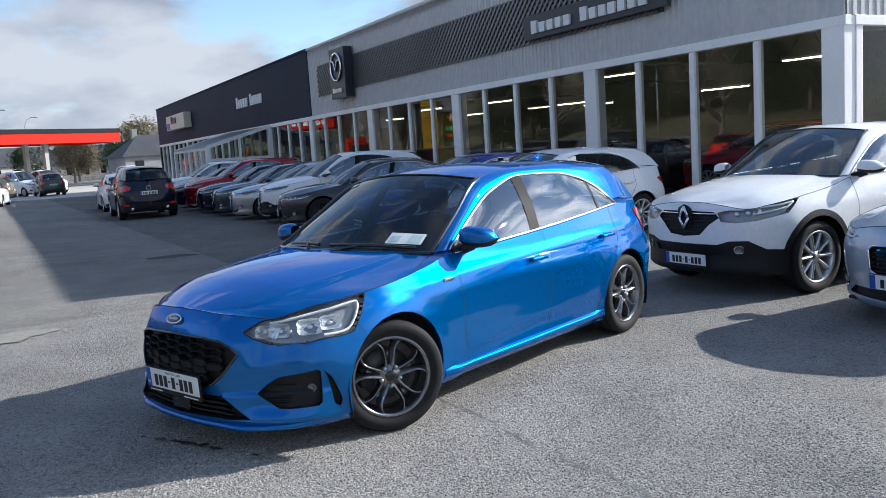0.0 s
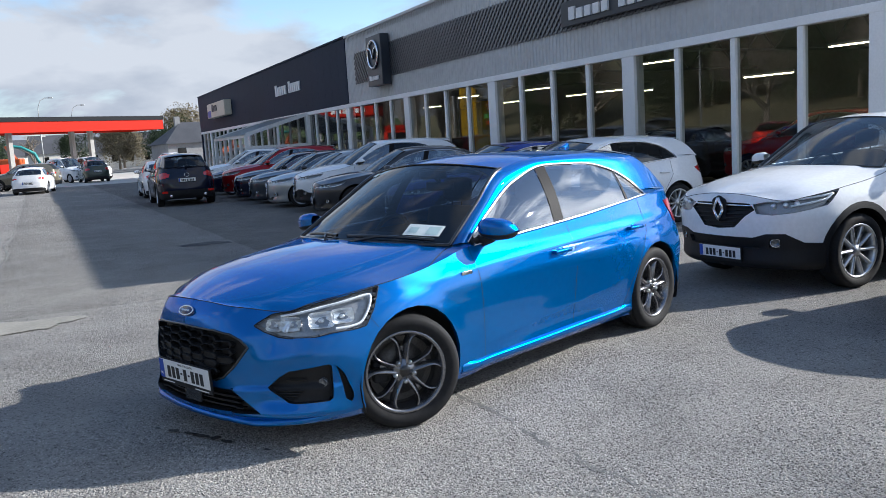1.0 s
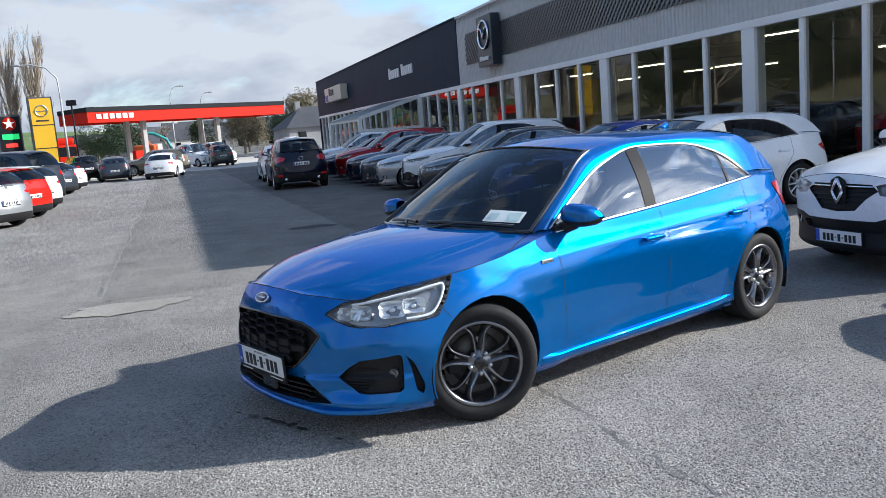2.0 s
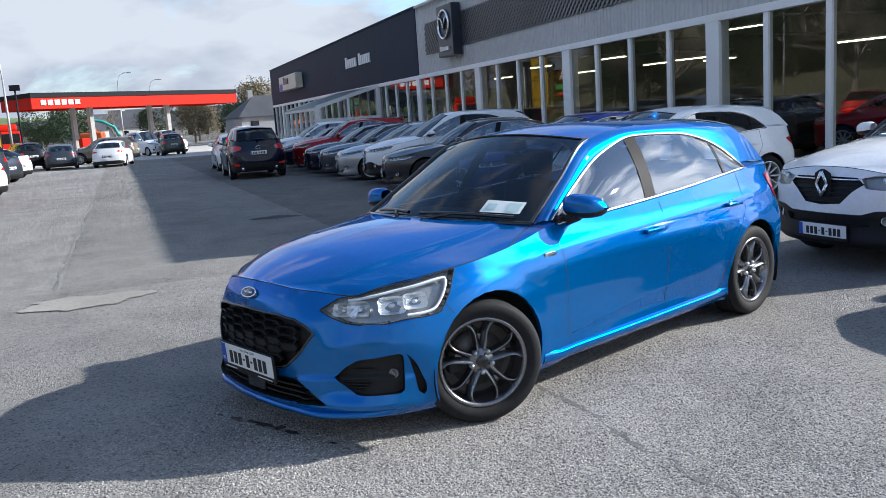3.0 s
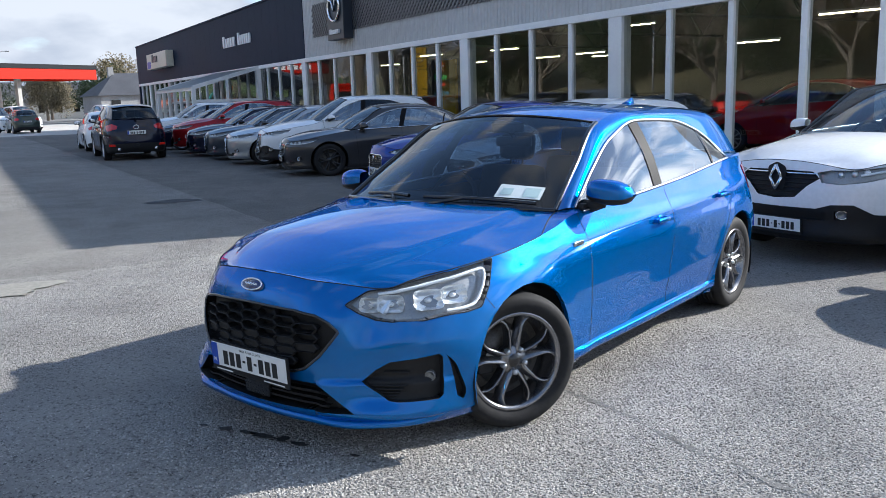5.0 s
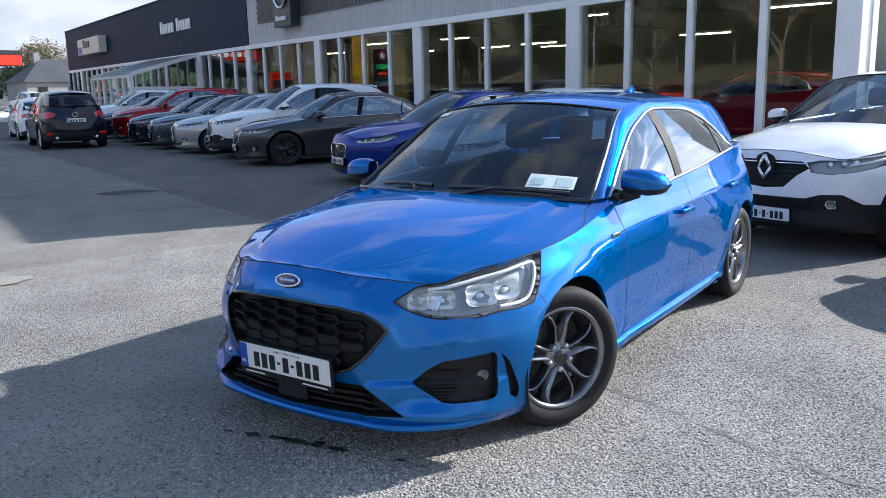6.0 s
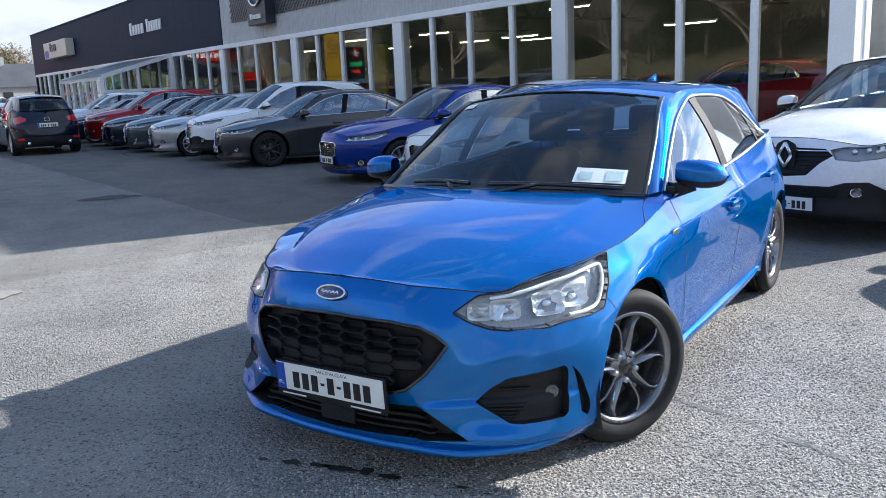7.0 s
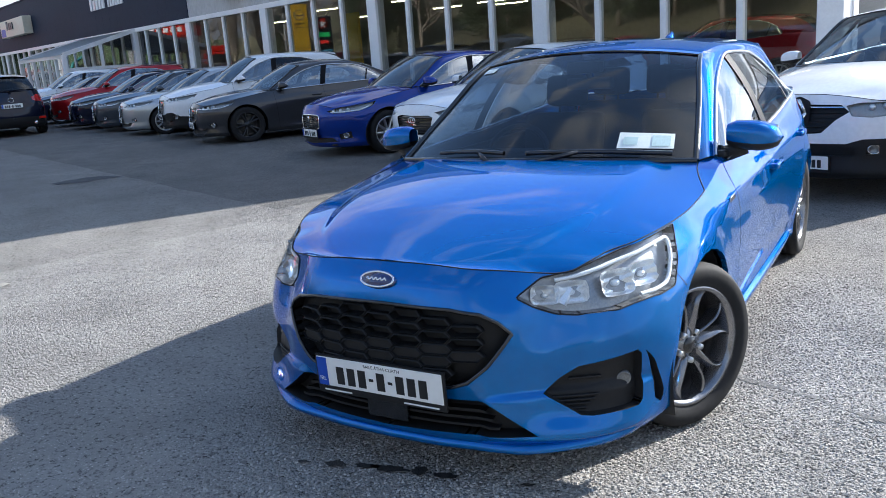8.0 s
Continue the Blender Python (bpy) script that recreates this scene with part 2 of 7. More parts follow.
def sheet(f, nu, nv, bm=None, mirror=False):
    """A grid over u, v in 0..1 placed by f; mirrored in y if wanted."""
    bm = bm or bmesh.new()
    for sgn in ((1, -1) if mirror else (1,)):
        vs = []
        for i in range(nu + 1):
            row = []
            for j in range(nv + 1):
                p = f(i / nu, j / nv)
                row.append(bm.verts.new((p[0], p[1] * sgn, p[2])))
            vs.append(row)
        for i in range(nu):
            for j in range(nv):
                q = (vs[i][j], vs[i + 1][j], vs[i + 1][j + 1], vs[i][j + 1])
                bm.faces.new(q if sgn > 0 else q[::-1])
    return bm


def pchip(keys):
    """A smooth curve through keys (t, value or values) that does not overshoot."""
    k = np.array(keys, float)
    k = k[np.argsort(k[:, 0])]
    t, v = k[:, 0], k[:, 1:]
    h = np.diff(t)[:, None]
    d = np.diff(v, axis=0) / h
    s = np.zeros_like(v)
    s[0], s[-1] = d[0], d[-1]
    same = d[:-1] * d[1:] > 0
    w1, w2 = 2 * h[1:] + h[:-1], h[1:] + 2 * h[:-1]
    with np.errstate(divide="ignore", invalid="ignore"):
        hm = (w1 + w2) / (w1 / d[:-1] + w2 / d[1:])
    s[1:-1] = np.where(same, hm, 0)

    def f(x):
        x = min(max(x, t[0]), t[-1])
        i = min(max(int(np.searchsorted(t, x)) - 1, 0), len(t) - 2)
        u = (x - t[i]) / h[i, 0]
        r = v[i] * (1 + 2 * u) * (1 - u) ** 2 + s[i] * h[i, 0] * u * (1 - u) ** 2 + v[i + 1] * u * u * (3 - 2 * u) + s[i + 1] * h[i, 0] * u * u * (u - 1)
        return float(r[0]) if len(r) == 1 else r
    return f


def spline(points, dense=24):
    """Points along a rounded curve through the given points."""
    p = [np.array(q, float) for q in points]
    p = [2 * p[0] - p[1]] + p + [2 * p[-1] - p[-2]]
    out = []
    for i in range(1, len(p) - 2):
        for j in range(dense):
            u = j / dense
            out.append(0.5 * (2 * p[i] + (p[i + 1] - p[i - 1]) * u + (2 * p[i - 1] - 5 * p[i] + 4 * p[i + 1] - p[i + 2]) * u * u + (3 * p[i] - p[i - 1] - 3 * p[i + 1] + p[i + 2]) * u ** 3))
    out.append(p[-2])
    return np.array(out)


def inside(poly, x, y):
    r, n = False, len(poly)
    for i in range(n):
        (x0, y0), (x1, y1) = poly[i], poly[i - 1]
        if (y0 > y) != (y1 > y) and x < (x1 - x0) * (y - y0) / (y1 - y0) + x0:
            r = not r
    return r


def rounded(poly, r=0.02, n=4):
    """A polygon with its corners eased."""
    out, k = [], len(poly)
    for i in range(k):
        a, b, c = (np.array(poly[j % k], float) for j in (i - 1, i, i + 1))
        da, dc = np.linalg.norm(a - b), np.linalg.norm(c - b)
        ra, rc = min(r, da * 0.45), min(r, dc * 0.45)
        p, q = b + (a - b) / da * ra, b + (c - b) / dc * rc
        for j in range(n + 1):
            u = j / n
            out.append(tuple(p * (1 - u) ** 2 + 2 * b * u * (1 - u) + q * u * u))
    return out

# ---- cars: x forward, y to the car's left, origin on the ground between the axles ----
PLAN = {
    "hatch": ((2.25, 0), (2.236, 0.25), (2.18, 0.5), (2.03, 0.735), (1.77, 0.868), (1.4, 0.905), (0.7, 0.908), (0, 0.9125), (-0.8, 0.9125), (-1.4, 0.90), (-1.8, 0.85), (-2.02, 0.72), (-2.11, 0.45), (-2.14, 0)),
    "sedan": ((2.28, 0), (2.26, 0.25), (2.18, 0.5), (2.0, 0.72), (1.75, 0.845), (1.4, 0.89), (0.7, 0.905), (0, 0.9125), (-0.8, 0.9125), (-1.4, 0.90), (-1.9, 0.855), (-2.2, 0.74), (-2.32, 0.48), (-2.36, 0)),
}
Z_ROWS = (0.14, 0.22, 0.32, 0.45, 0.60, 0.72, 0.82, 0.92, 1.06)
# how far the skin lies inside the plan curve, row by row, for eight stretches from nose to tail
INSETS = {
    "nose": (0.10, 0.03, 0.03, 0.005, 0.015, 0.05, 0.125, 0.2, 0.3),
    "inner": (0.12, 0.035, 0.045, 0.02, 0.015, 0.05, 0.115, 0.2, 0.3),
    "corner": (0.10, 0.03, 0.03, 0.015, 0.005, 0.03, 0.075, 0.14, 0.2),
    "front_wheel": (0.08, 0.03, 0.01, 0.0, 0.0, 0.016, 0.058, 0.108, 0.165),
    "door": (0.10, 0.02, 0.042, 0.034, 0.014, 0.0, 0.016, 0.05, 0.10),
    "rear_wheel": (0.08, 0.03, 0.01, 0.0, -0.008, 0.0, 0.025, 0.06, 0.11),
    "rear_corner": (0.10, 0.03, 0.02, 0.01, 0.0, 0.02, 0.05, 0.08, 0.12),
    "tail": (0.14, 0.05, 0.01, 0.0, 0.03, 0.05, 0.07, 0.10, 0.14),
}
# the blue hatchback's nose sweeps back harder under its lamps: (plan x or y of the stretch, insets)
NOSE = (
    (0.0, (0.10, 0.03, 0.03, 0.005, 0.015, 0.045, 0.115, 0.2, 0.3)),
    (0.30, (0.10, 0.03, 0.035, 0.015, 0.02, 0.055, 0.125, 0.2, 0.3)),
    (0.48, (0.11, 0.035, 0.05, 0.05, 0.065, 0.12, 0.175, 0.24, 0.32)),
    (0.62, (0.11, 0.035, 0.075, 0.075, 0.12, 0.16, 0.20, 0.26, 0.33)),
    (1.90, (0.10, 0.03, 0.04, 0.03, 0.06, 0.125, 0.21, 0.26, 0.3)),
    (1.72, (0.09, 0.03, 0.02, 0.01, 0.03, 0.075, 0.145, 0.18, 0.23)),
)
TOPLINE = {
    "hatch": ((2.25, 0.80), (2.20, 0.772), (2.10, 0.745), (1.95, 0.773), (1.52, 0.830), (1.2, 0.866), (1.0, 0.898), (0.8, 0.938), (0.3, 0.957), (-0.22, 0.978), (-0.5, 0.993), (-1.07, 1.034), (-1.35, 1.054), (-1.75, 1.07), (-2.05, 1.045), (-2.14, 1.02)),
    "sedan": ((2.28, 0.80), (2.22, 0.775), (2.12, 0.75), (1.95, 0.765), (1.52, 0.838), (1.2, 0.886), (0.8, 0.938), (0.3, 0.952), (-0.5, 0.97), (-1.2, 0.99), (-1.75, 1.02), (-2.2, 1.04), (-2.36, 1.05)),
}
# upper edge of the side glass and edge of the roof, as (t, x, y, z)
ARC = {
    "hatch": ((0, 0.74, 0.79, 0.955), (0.15, 0.45, 0.722, 1.12), (0.32, 0.10, 0.655, 1.28), (0.5, -0.30, 0.615, 1.362), (0.7, -0.78, 0.620, 1.345), (0.85, -1.08, 0.640, 1.285), (0.94, -1.26, 0.678, 1.205), (1, -1.385, 0.74, 1.095)),
    "sedan": ((0, 0.72, 0.79, 0.955), (0.15, 0.42, 0.722, 1.12), (0.32, 0.06, 0.655, 1.28), (0.48, -0.35, 0.615, 1.355), (0.68, -0.85, 0.615, 1.335), (0.85, -1.2, 0.65, 1.24), (1, -1.48, 0.75, 1.06)),
}
RAIL = {
    "hatch": ((0, 0.84, 0.735, 0.948), (0.15, 0.52, 0.668, 1.15), (0.32, 0.14, 0.585, 1.365), (0.5, -0.32, 0.545, 1.42), (0.7, -0.90, 0.545, 1.415), (0.85, -1.54, 0.56, 1.365), (0.94, -1.80, 0.59, 1.24), (1, -1.97, 0.64, 1.06)),
    "sedan": ((0, 0.84, 0.735, 0.948), (0.15, 0.52, 0.668, 1.15), (0.32, 0.14, 0.585, 1.365), (0.48, -0.35, 0.545, 1.415), (0.68, -0.85, 0.545, 1.395), (0.85, -1.22, 0.565, 1.30), (1, -1.82, 0.66, 1.045)),
}
COWL_X, ROOF_C, DECK = {"hatch": 1.08, "sedan": 1.08}, {"hatch": 1.452, "sedan": 1.445}, {"hatch": -2.06, "sedan": -1.86}


def ease(u):
    """0 below 0, 1 above 1, smooth between."""
    u = min(max(u, 0.0), 1.0)
    return u * u * (3 - 2 * u)


class Skin:
    """The wrap of a car's lower body: s runs from the nose's middle round the left side to the tail's middle."""

    def __init__(self, kind, wx, wy, wz, fine=1):
        self.kind, self.wx, self.wy, self.wz = kind, np.array(wx, float).T, np.array(wy, float).T, np.array(wz, float).T
        p = spline(PLAN[kind])
        p[0, 1] = p[-1, 1] = 0
        self.p = p
        self.s = np.concatenate([[0], np.cumsum(np.hypot(*np.diff(p, axis=0).T))])
        self.S = float(self.s[-1])
        t = np.gradient(p, self.s, axis=0)
        t /= np.linalg.norm(t, axis=1)[:, None]
        self.n = np.stack([t[:, 1], -t[:, 0]], 1)
        self.n[0], self.n[-1] = (1, 0), (-1, 0)
        xr = p[-1, 0]
        cols = (0, self.sy(0.5), self.sx(1.85), self.sx(1.35), self.sx(0), self.sx(-1.35), self.sx(xr + 0.2), self.S)
        sets = list(INSETS.values())
        if fine > 1:
            cols = tuple(self.sy(a) if a < 1 else self.sx(a) for a, _ in NOSE) + cols[3:]
            sets = [v for _, v in NOSE] + sets[3:]
        rows = [pchip(list(zip(Z_ROWS, v))) for v in sets]
        self.na, self.nb, self.fine = 180 * fine, 60 * fine, fine
        self.gs, self.gz = np.linspace(0, self.S, self.na), np.linspace(0.1, 1.12, self.nb)
        self.g = np.zeros((self.na, self.nb))
        for j, z in enumerate(self.gz):
            f = pchip([(c, r(z)) for c, r in zip(cols, rows)])
            self.g[:, j] = [f(s) for s in self.gs]
        self.top_of = pchip(TOPLINE[kind])

    def sx(self, x):
        return float(np.interp(-x, -self.p[:, 0], self.s))

    def sy(self, y):
        h = int(np.argmax(self.p[:, 1] > 0.86))
        return float(np.interp(y, self.p[:h, 1], self.s[:h]))

    def sr(self, y):
        h = int(len(self.p) - np.argmax(self.p[::-1, 1] > 0.86))
        return float(np.interp(y, self.p[h:, 1][::-1], self.s[h:][::-1]))

    def top(self, s):
        return self.top_of(float(np.interp(s, self.s, self.p[:, 0])))

    sculpted = False

    def inset(self, s, z):
        return self.base_inset(s, z) + (self.sculpture(s, z) if self.sculpted else 0.0)

    def sculpture(self, s, z):
        """Hollows, ledges and creases pressed into the hatchback's panels; positive is inwards."""
        more = 0.0
        x, y = float(np.interp(s, self.s, self.p[:, 0])), float(np.interp(s, self.s, self.p[:, 1]))
        if x > 1.55 and 0.2 < z < 0.66:
            # a hollow cheek round the fog light, under a ledge that climbs from the grille's corner
            ledge = 0.50 + 0.055 * ease((y - 0.45) / 0.3)
            more += 0.008 * ease((y - 0.40) / 0.2) * ease((x - 1.70) / 0.25) * ease((ledge - z) / 0.10) * ease((z - 0.33) / 0.06)
            # the blade under it steps forward
            more -= 0.016 * ease((y - 0.36) / 0.03) * ease((0.372 - z) / 0.014) * ease((z - 0.2) / 0.03) * ease((x - 1.75) / 0.2)
        if -1.1 < x < 1.0 and z < 0.72:
            # the doors tuck in below a line that climbs towards the rear wheel
            rise = 0.335 + 0.135 * (0.74 - x) / 1.7
            more += min(0.16 * max(0.0, rise - z), 0.03) * ease((0.86 - x) / 0.2) * ease((x + 1.08) / 0.16)
        if -1.9 < x < 1.45 and 0.70 < z < 0.97:
            # shoulder crease through the door handles
            line = 0.805 + 0.062 * (0.8 - x) / 2.1
            more -= 0.007 * max(0.0, 1 - abs(z - line) / 0.07) ** 1.3 * ease((1.40 - x) / 0.35) * ease((x + 1.9) / 0.3)
        for cx in (1.35, -1.35):
            d = math.hypot(x - cx, z - 0.323) - 0.368
            if -0.02 < d < 0.10 and z > 0.2:
                more -= 0.007 * (1 - abs(d - 0.01) / 0.09 if d > 0.01 else 1)
        return more

    def base_inset(self, s, z):
        a = min(max(s / self.S * (self.na - 1), 0), self.na - 1.001)
        b = min(max((z - 0.1) / 1.02 * (self.nb - 1), 0), self.nb - 1.001)
        i, j = int(a), int(b)
        a, b = a - i, b - j
        g = self.g
        return g[i, j] * (1 - a) * (1 - b) + g[i + 1, j] * a * (1 - b) + g[i, j + 1] * (1 - a) * b + g[i + 1, j + 1] * a * b

    def warp(self, x, y, z):
        sg = -1 if y < 0 else 1
        return Vector((float(np.interp(x, *self.wx)), sg * float(np.interp(abs(y), *self.wy)), float(np.interp(z, *self.wz))))

    def raw(self, s, z, out=0.0):
        x, y = float(np.interp(s, self.s, self.p[:, 0])), float(np.interp(s, self.s, self.p[:, 1]))
        nx, ny = float(np.interp(s, self.s, self.n[:, 0])), float(np.interp(s, self.s, self.n[:, 1]))
        d = out - self.inset(s, z)
        return x + nx * d, max(y + ny * d, 0.0), z

    def at(self, s, z, out=0.0):
        return self.warp(*self.raw(s, z, out))

    def normal(self, s, z):
        ds, dz = (0.022, 0.018) if self.fine == 1 else (0.014, 0.009)
        d = self.at(min(s + ds, self.S), z) - self.at(max(s - ds, 0), z)
        n = d.cross(self.at(s, z + dz) - self.at(s, z - dz)).normalized()
        out = Vector((float(np.interp(s, self.s, self.n[:, 0])), float(np.interp(s, self.s, self.n[:, 1])), 0.1))
        if s < 1e-3 or s > self.S - 1e-3:
            n.y = 0
        return n if n.dot(out) > 0 else -n


def cut(bm, poly, closed=True):
    """Splits the flat mesh along a polygon's edges."""
    n = len(poly)
    for i in range(n if closed else n - 1):
        (x0, y0), (x1, y1) = poly[i], poly[(i + 1) % n]
        lx, hx, ly, hy = min(x0, x1) - 1e-4, max(x0, x1) + 1e-4, min(y0, y1) - 1e-4, max(y0, y1) + 1e-4
        fs = []
        for f in bm.faces:
            xs, ys = [v.co.x for v in f.verts], [v.co.y for v in f.verts]
            if min(xs) <= hx and max(xs) >= lx and min(ys) <= hy and max(ys) >= ly:
                fs.append(f)
        if not fs or math.hypot(x1 - x0, y1 - y0) < 1e-6:
            continue
        es, vs = {e for f in fs for e in f.edges}, {v for f in fs for v in f.verts}
        bmesh.ops.bisect_plane(bm, geom=fs + list(es) + list(vs), dist=1e-5, plane_co=(x0, y0, 0), plane_no=(y0 - y1, x1 - x0, 0))


def take(k, faces, out=0.0, wall=0.0, sides=(1, -1), back=0.0, rims=None):
    """Lifts flat faces onto the skin, for one side or both; wall: a rim back to the skin; back: a rim into the body, next to the faces in rims only."""
    bm = bmesh.new()
    lay = bm.verts.layers.float_vector.new("skin_normal")
    normals = {}
    for sg in sides:
        vm, edges = {}, {}
        for f in faces:
            vs = []
            for v in f.verts:
                if v not in vm:
                    p = k.at(v.co.x, v.co.y, out)
                    vm[v] = bm.verts.new((p.x, p.y * sg, p.z))
                    if v not in normals:
                        normals[v] = k.normal(v.co.x, v.co.y)
                    q = normals[v]
                    vm[v][lay] = (q.x, q.y * sg, q.z)
                vs.append(vm[v])
            try:
                nf = bm.faces.new(vs)
                nf.normal_update()
                if nf.normal.dot(Vector(vs[0][lay])) < 0:
                    nf.normal_flip()
            except ValueError:
                pass
            for e in f.edges:
                edges[e] = edges.get(e, 0) + 1
        lip = 0.0 if wall else out - back
        if wall or back:
            rim = {}
            for e, c in edges.items():
                a, b = e.verts
                if c > 1 or (a.co.x < 1e-4 and b.co.x < 1e-4):
                    continue
                if rims is not None and not wall and len(e.link_faces) > 1 and not any(g in rims for g in e.link_faces):
                    continue
                for v in (a, b):
                    if v not in rim:
                        p = k.at(v.co.x, v.co.y, lip)
                        rim[v] = (bm.verts.new(vm[v].co), bm.verts.new((p.x, p.y * sg, p.z)))
                bm.faces.new((rim[a][0], rim[b][0], rim[b][1], rim[a][1]))
    if len(sides) > 1:
        bmesh.ops.remove_doubles(bm, verts=[v for v in bm.verts if abs(v.co.y) < 1e-4], dist=2e-4)
    return bm


def ribbon(k, line, width=0.005, out=0.0012, side=1, bm=None, dense=10):
    """A narrow flat strip on the skin along (s, z) points: a shut line."""
    bm = bm or bmesh.new()
    pts = []
    for (a, b), (c, d) in zip(line[:-1], line[1:]):
        pts += [(a + (c - a) * i / dense, b + (d - b) * i / dense) for i in range(dense)]
    pts.append(line[-1])
    last = None
    for i, (s, z) in enumerate(pts):
        q, r = pts[min(i + 1, len(pts) - 1)], pts[max(i - 1, 0)]
        dx, dz = q[0] - r[0], q[1] - r[1]
        L = math.hypot(dx, dz) or 1
        ox, oz = -dz / L * width / 2, dx / L * width / 2
        row = []
        for g in (-1, 1):
            p = k.at(s + g * ox, z + g * oz, out)
            row.append(bm.verts.new((p.x, p.y * side, p.z)))
        if last:
            bm.faces.new((last[0], row[0], row[1], last[1]) if side > 0 else (last[1], row[1], row[0], last[0]))
        last = row
    return bm


WHEELS = {}


def wheel_meshes(style, r):
    """Meshes of a wheel that stands in the x-z plane, its outer face towards +y."""
    key = (style, round(r, 3))
    if key in WHEELS:
        return WHEELS[key]
    w, rim = 0.108, r * 0.712
    hi = style == "twin"
    n = 64 if hi else 36
    out = {}
    ty = bmesh.new()
    h = r - rim
    tread = ((r, -w * 0.6), (r, w * 0.6))
    if hi:
        tread = [(r, -w * 0.66)] + [q for c in (-0.042, -0.014, 0.014, 0.042) for q in ((r, c - 0.004), (r - 0.006, c - 0.003), (r - 0.006, c + 0.003), (r, c + 0.004))] + [(r, w * 0.66)]
    lathe(ty, ((rim - 0.004, -w * 0.86), (rim + h * 0.25, -w * 0.98), (rim + h * 0.7, -w), (r - 0.012, -w * 0.88), *tread, (r - 0.012, w * 0.88), (rim + h * 0.7, w), (rim + h * 0.3, w * 0.985), (rim + 0.012, w * 0.9), (rim - 0.004, w * 0.84)), n)
    out["tyre"] = (ty, RUBBER)
    rm = bmesh.new()
    lathe(rm, ((rim - 0.03, -w * 0.8), (rim - 0.035, w * 0.3), (rim - 0.016, w * 0.62), (rim - 0.012, w * 0.86), (rim + 0.004, w * 0.9), (rim + 0.006, w * 0.82)), n)
    hub_y = w * 0.62
    lathe(rm, ((0.001, hub_y + 0.004), (0.028, hub_y + 0.004), (0.031, hub_y), (0.062, hub_y - 0.004), (0.075, hub_y - 0.02), (0.07, hub_y - 0.06)), 30)

    def arm(a0, a1, w0, w1, r0=0.055, r1=None, d0=0.0, d1=0.01, ridge=0.008):
        r1 = r1 or rim - 0.014
        pa, pb = (r0 * math.cos(a0), r0 * math.sin(a0)), (r1 * math.cos(a1), r1 * math.sin(a1))
        mid = ((r0 + (r1 - r0) * 0.55) * math.cos(a0 * 0.55 + a1 * 0.45), (r0 + (r1 - r0) * 0.55) * math.sin(a0 * 0.55 + a1 * 0.45))
        pts = [pa, mid, pb]
        ws, ys = (w0, (w0 + w1) * 0.5, w1), (hub_y - 0.006 + d0, hub_y + 0.004, hub_y + d1)
        rows = []
        for i, (x, z) in enumerate(pts):
            q, s = pts[min(i + 1, 2)], pts[max(i - 1, 0)]
            dx, dz = q[0] - s[0], q[1] - s[1]
            L = math.hypot(dx, dz)
            nx, nz = -dz / L, dx / L
            rows.append([rm.verts.new((x + nx * o * ws[i], ys[i] + y, z + nz * o * ws[i])) for o, y in ((-0.5, -0.05), (-0.5, -0.012), (-0.18, ridge), (0.18, ridge), (0.5, -0.012), (0.5, -0.05))])
        for a, b in zip(rows[:-1], rows[1:]):
            for j in range(5):
                rm.faces.new((a[j], a[j + 1], b[j + 1], b[j]))
    if style == "twin":
        # five forked arms: each pair leaves the hub together and spreads at the rim
        for i in range(5):
            c = i * math.tau / 5 + 0.31
            for sg in (-1, 1):
                keys = pchip(((0, 0.045, 0.20, 0.040), (0.3, 0.088, 0.150, 0.032), (0.62, 0.150, 0.160, 0.025), (0.85, 0.196, 0.235, 0.023), (1, rim - 0.012, 0.32, 0.024)))
                rows = []
                for q in range(13):
                    u = q / 12
                    rr, aa, ww = keys(u)
                    r2, a2, w2 = keys(min(u + 0.05, 1.0))
                    r1, a1, w1 = keys(max(u - 0.05, 0.0))
                    x, z = rr * math.cos(c + sg * aa), rr * math.sin(c + sg * aa)
                    dx, dz = r2 * math.cos(c + sg * a2) - r1 * math.cos(c + sg * a1), r2 * math.sin(c + sg * a2) - r1 * math.sin(c + sg * a1)
                    L = math.hypot(dx, dz)
                    nx, nz = -dz / L * sg, dx / L * sg
                    y0 = hub_y - 0.004 + 0.012 * math.sin(math.pi * u * 0.8) + 0.004 * u
                    # the outer edge stands proud and the inner side falls away
                    rows.append([rm.verts.new((x + nx * o * ww, y0 + yy, z + nz * o * ww)) for o, yy in ((-0.5, -0.055), (-0.5, -0.026), (-0.1, -0.012), (0.22, 0.006), (0.42, 0.006), (0.5, -0.006), (0.5, -0.055))])
                for ra_, rb_ in zip(rows[:-1], rows[1:]):
                    for j in range(6):
                        rm.faces.new((ra_[j], ra_[j + 1], rb_[j + 1], rb_[j]))
            web = [(0.04, -0.3), (0.135, -0.10), (0.142, 0.0), (0.135, 0.10), (0.04, 0.3)]
            rm.faces.new([rm.verts.new((a * math.cos(c + b), hub_y - 0.022, a * math.sin(c + b))) for a, b in web])
    elif style == "ten":
        for i in range(10):
            c = i * math.tau / 10
            arm(c, c, 0.036, 0.03)
    else:
        for i in range(5):
            c = i * math.tau / 5
            for sg in (-1, 1):
                arm(c + sg * 0.13, c + sg * 0.2, 0.045, 0.036)
    bmesh.ops.recalc_face_normals(rm, faces=rm.faces[:])
    out["rim"] = (rm, GUNMETAL if style == "twin" else (DARKALLOY if style == "dark" else ALLOY))
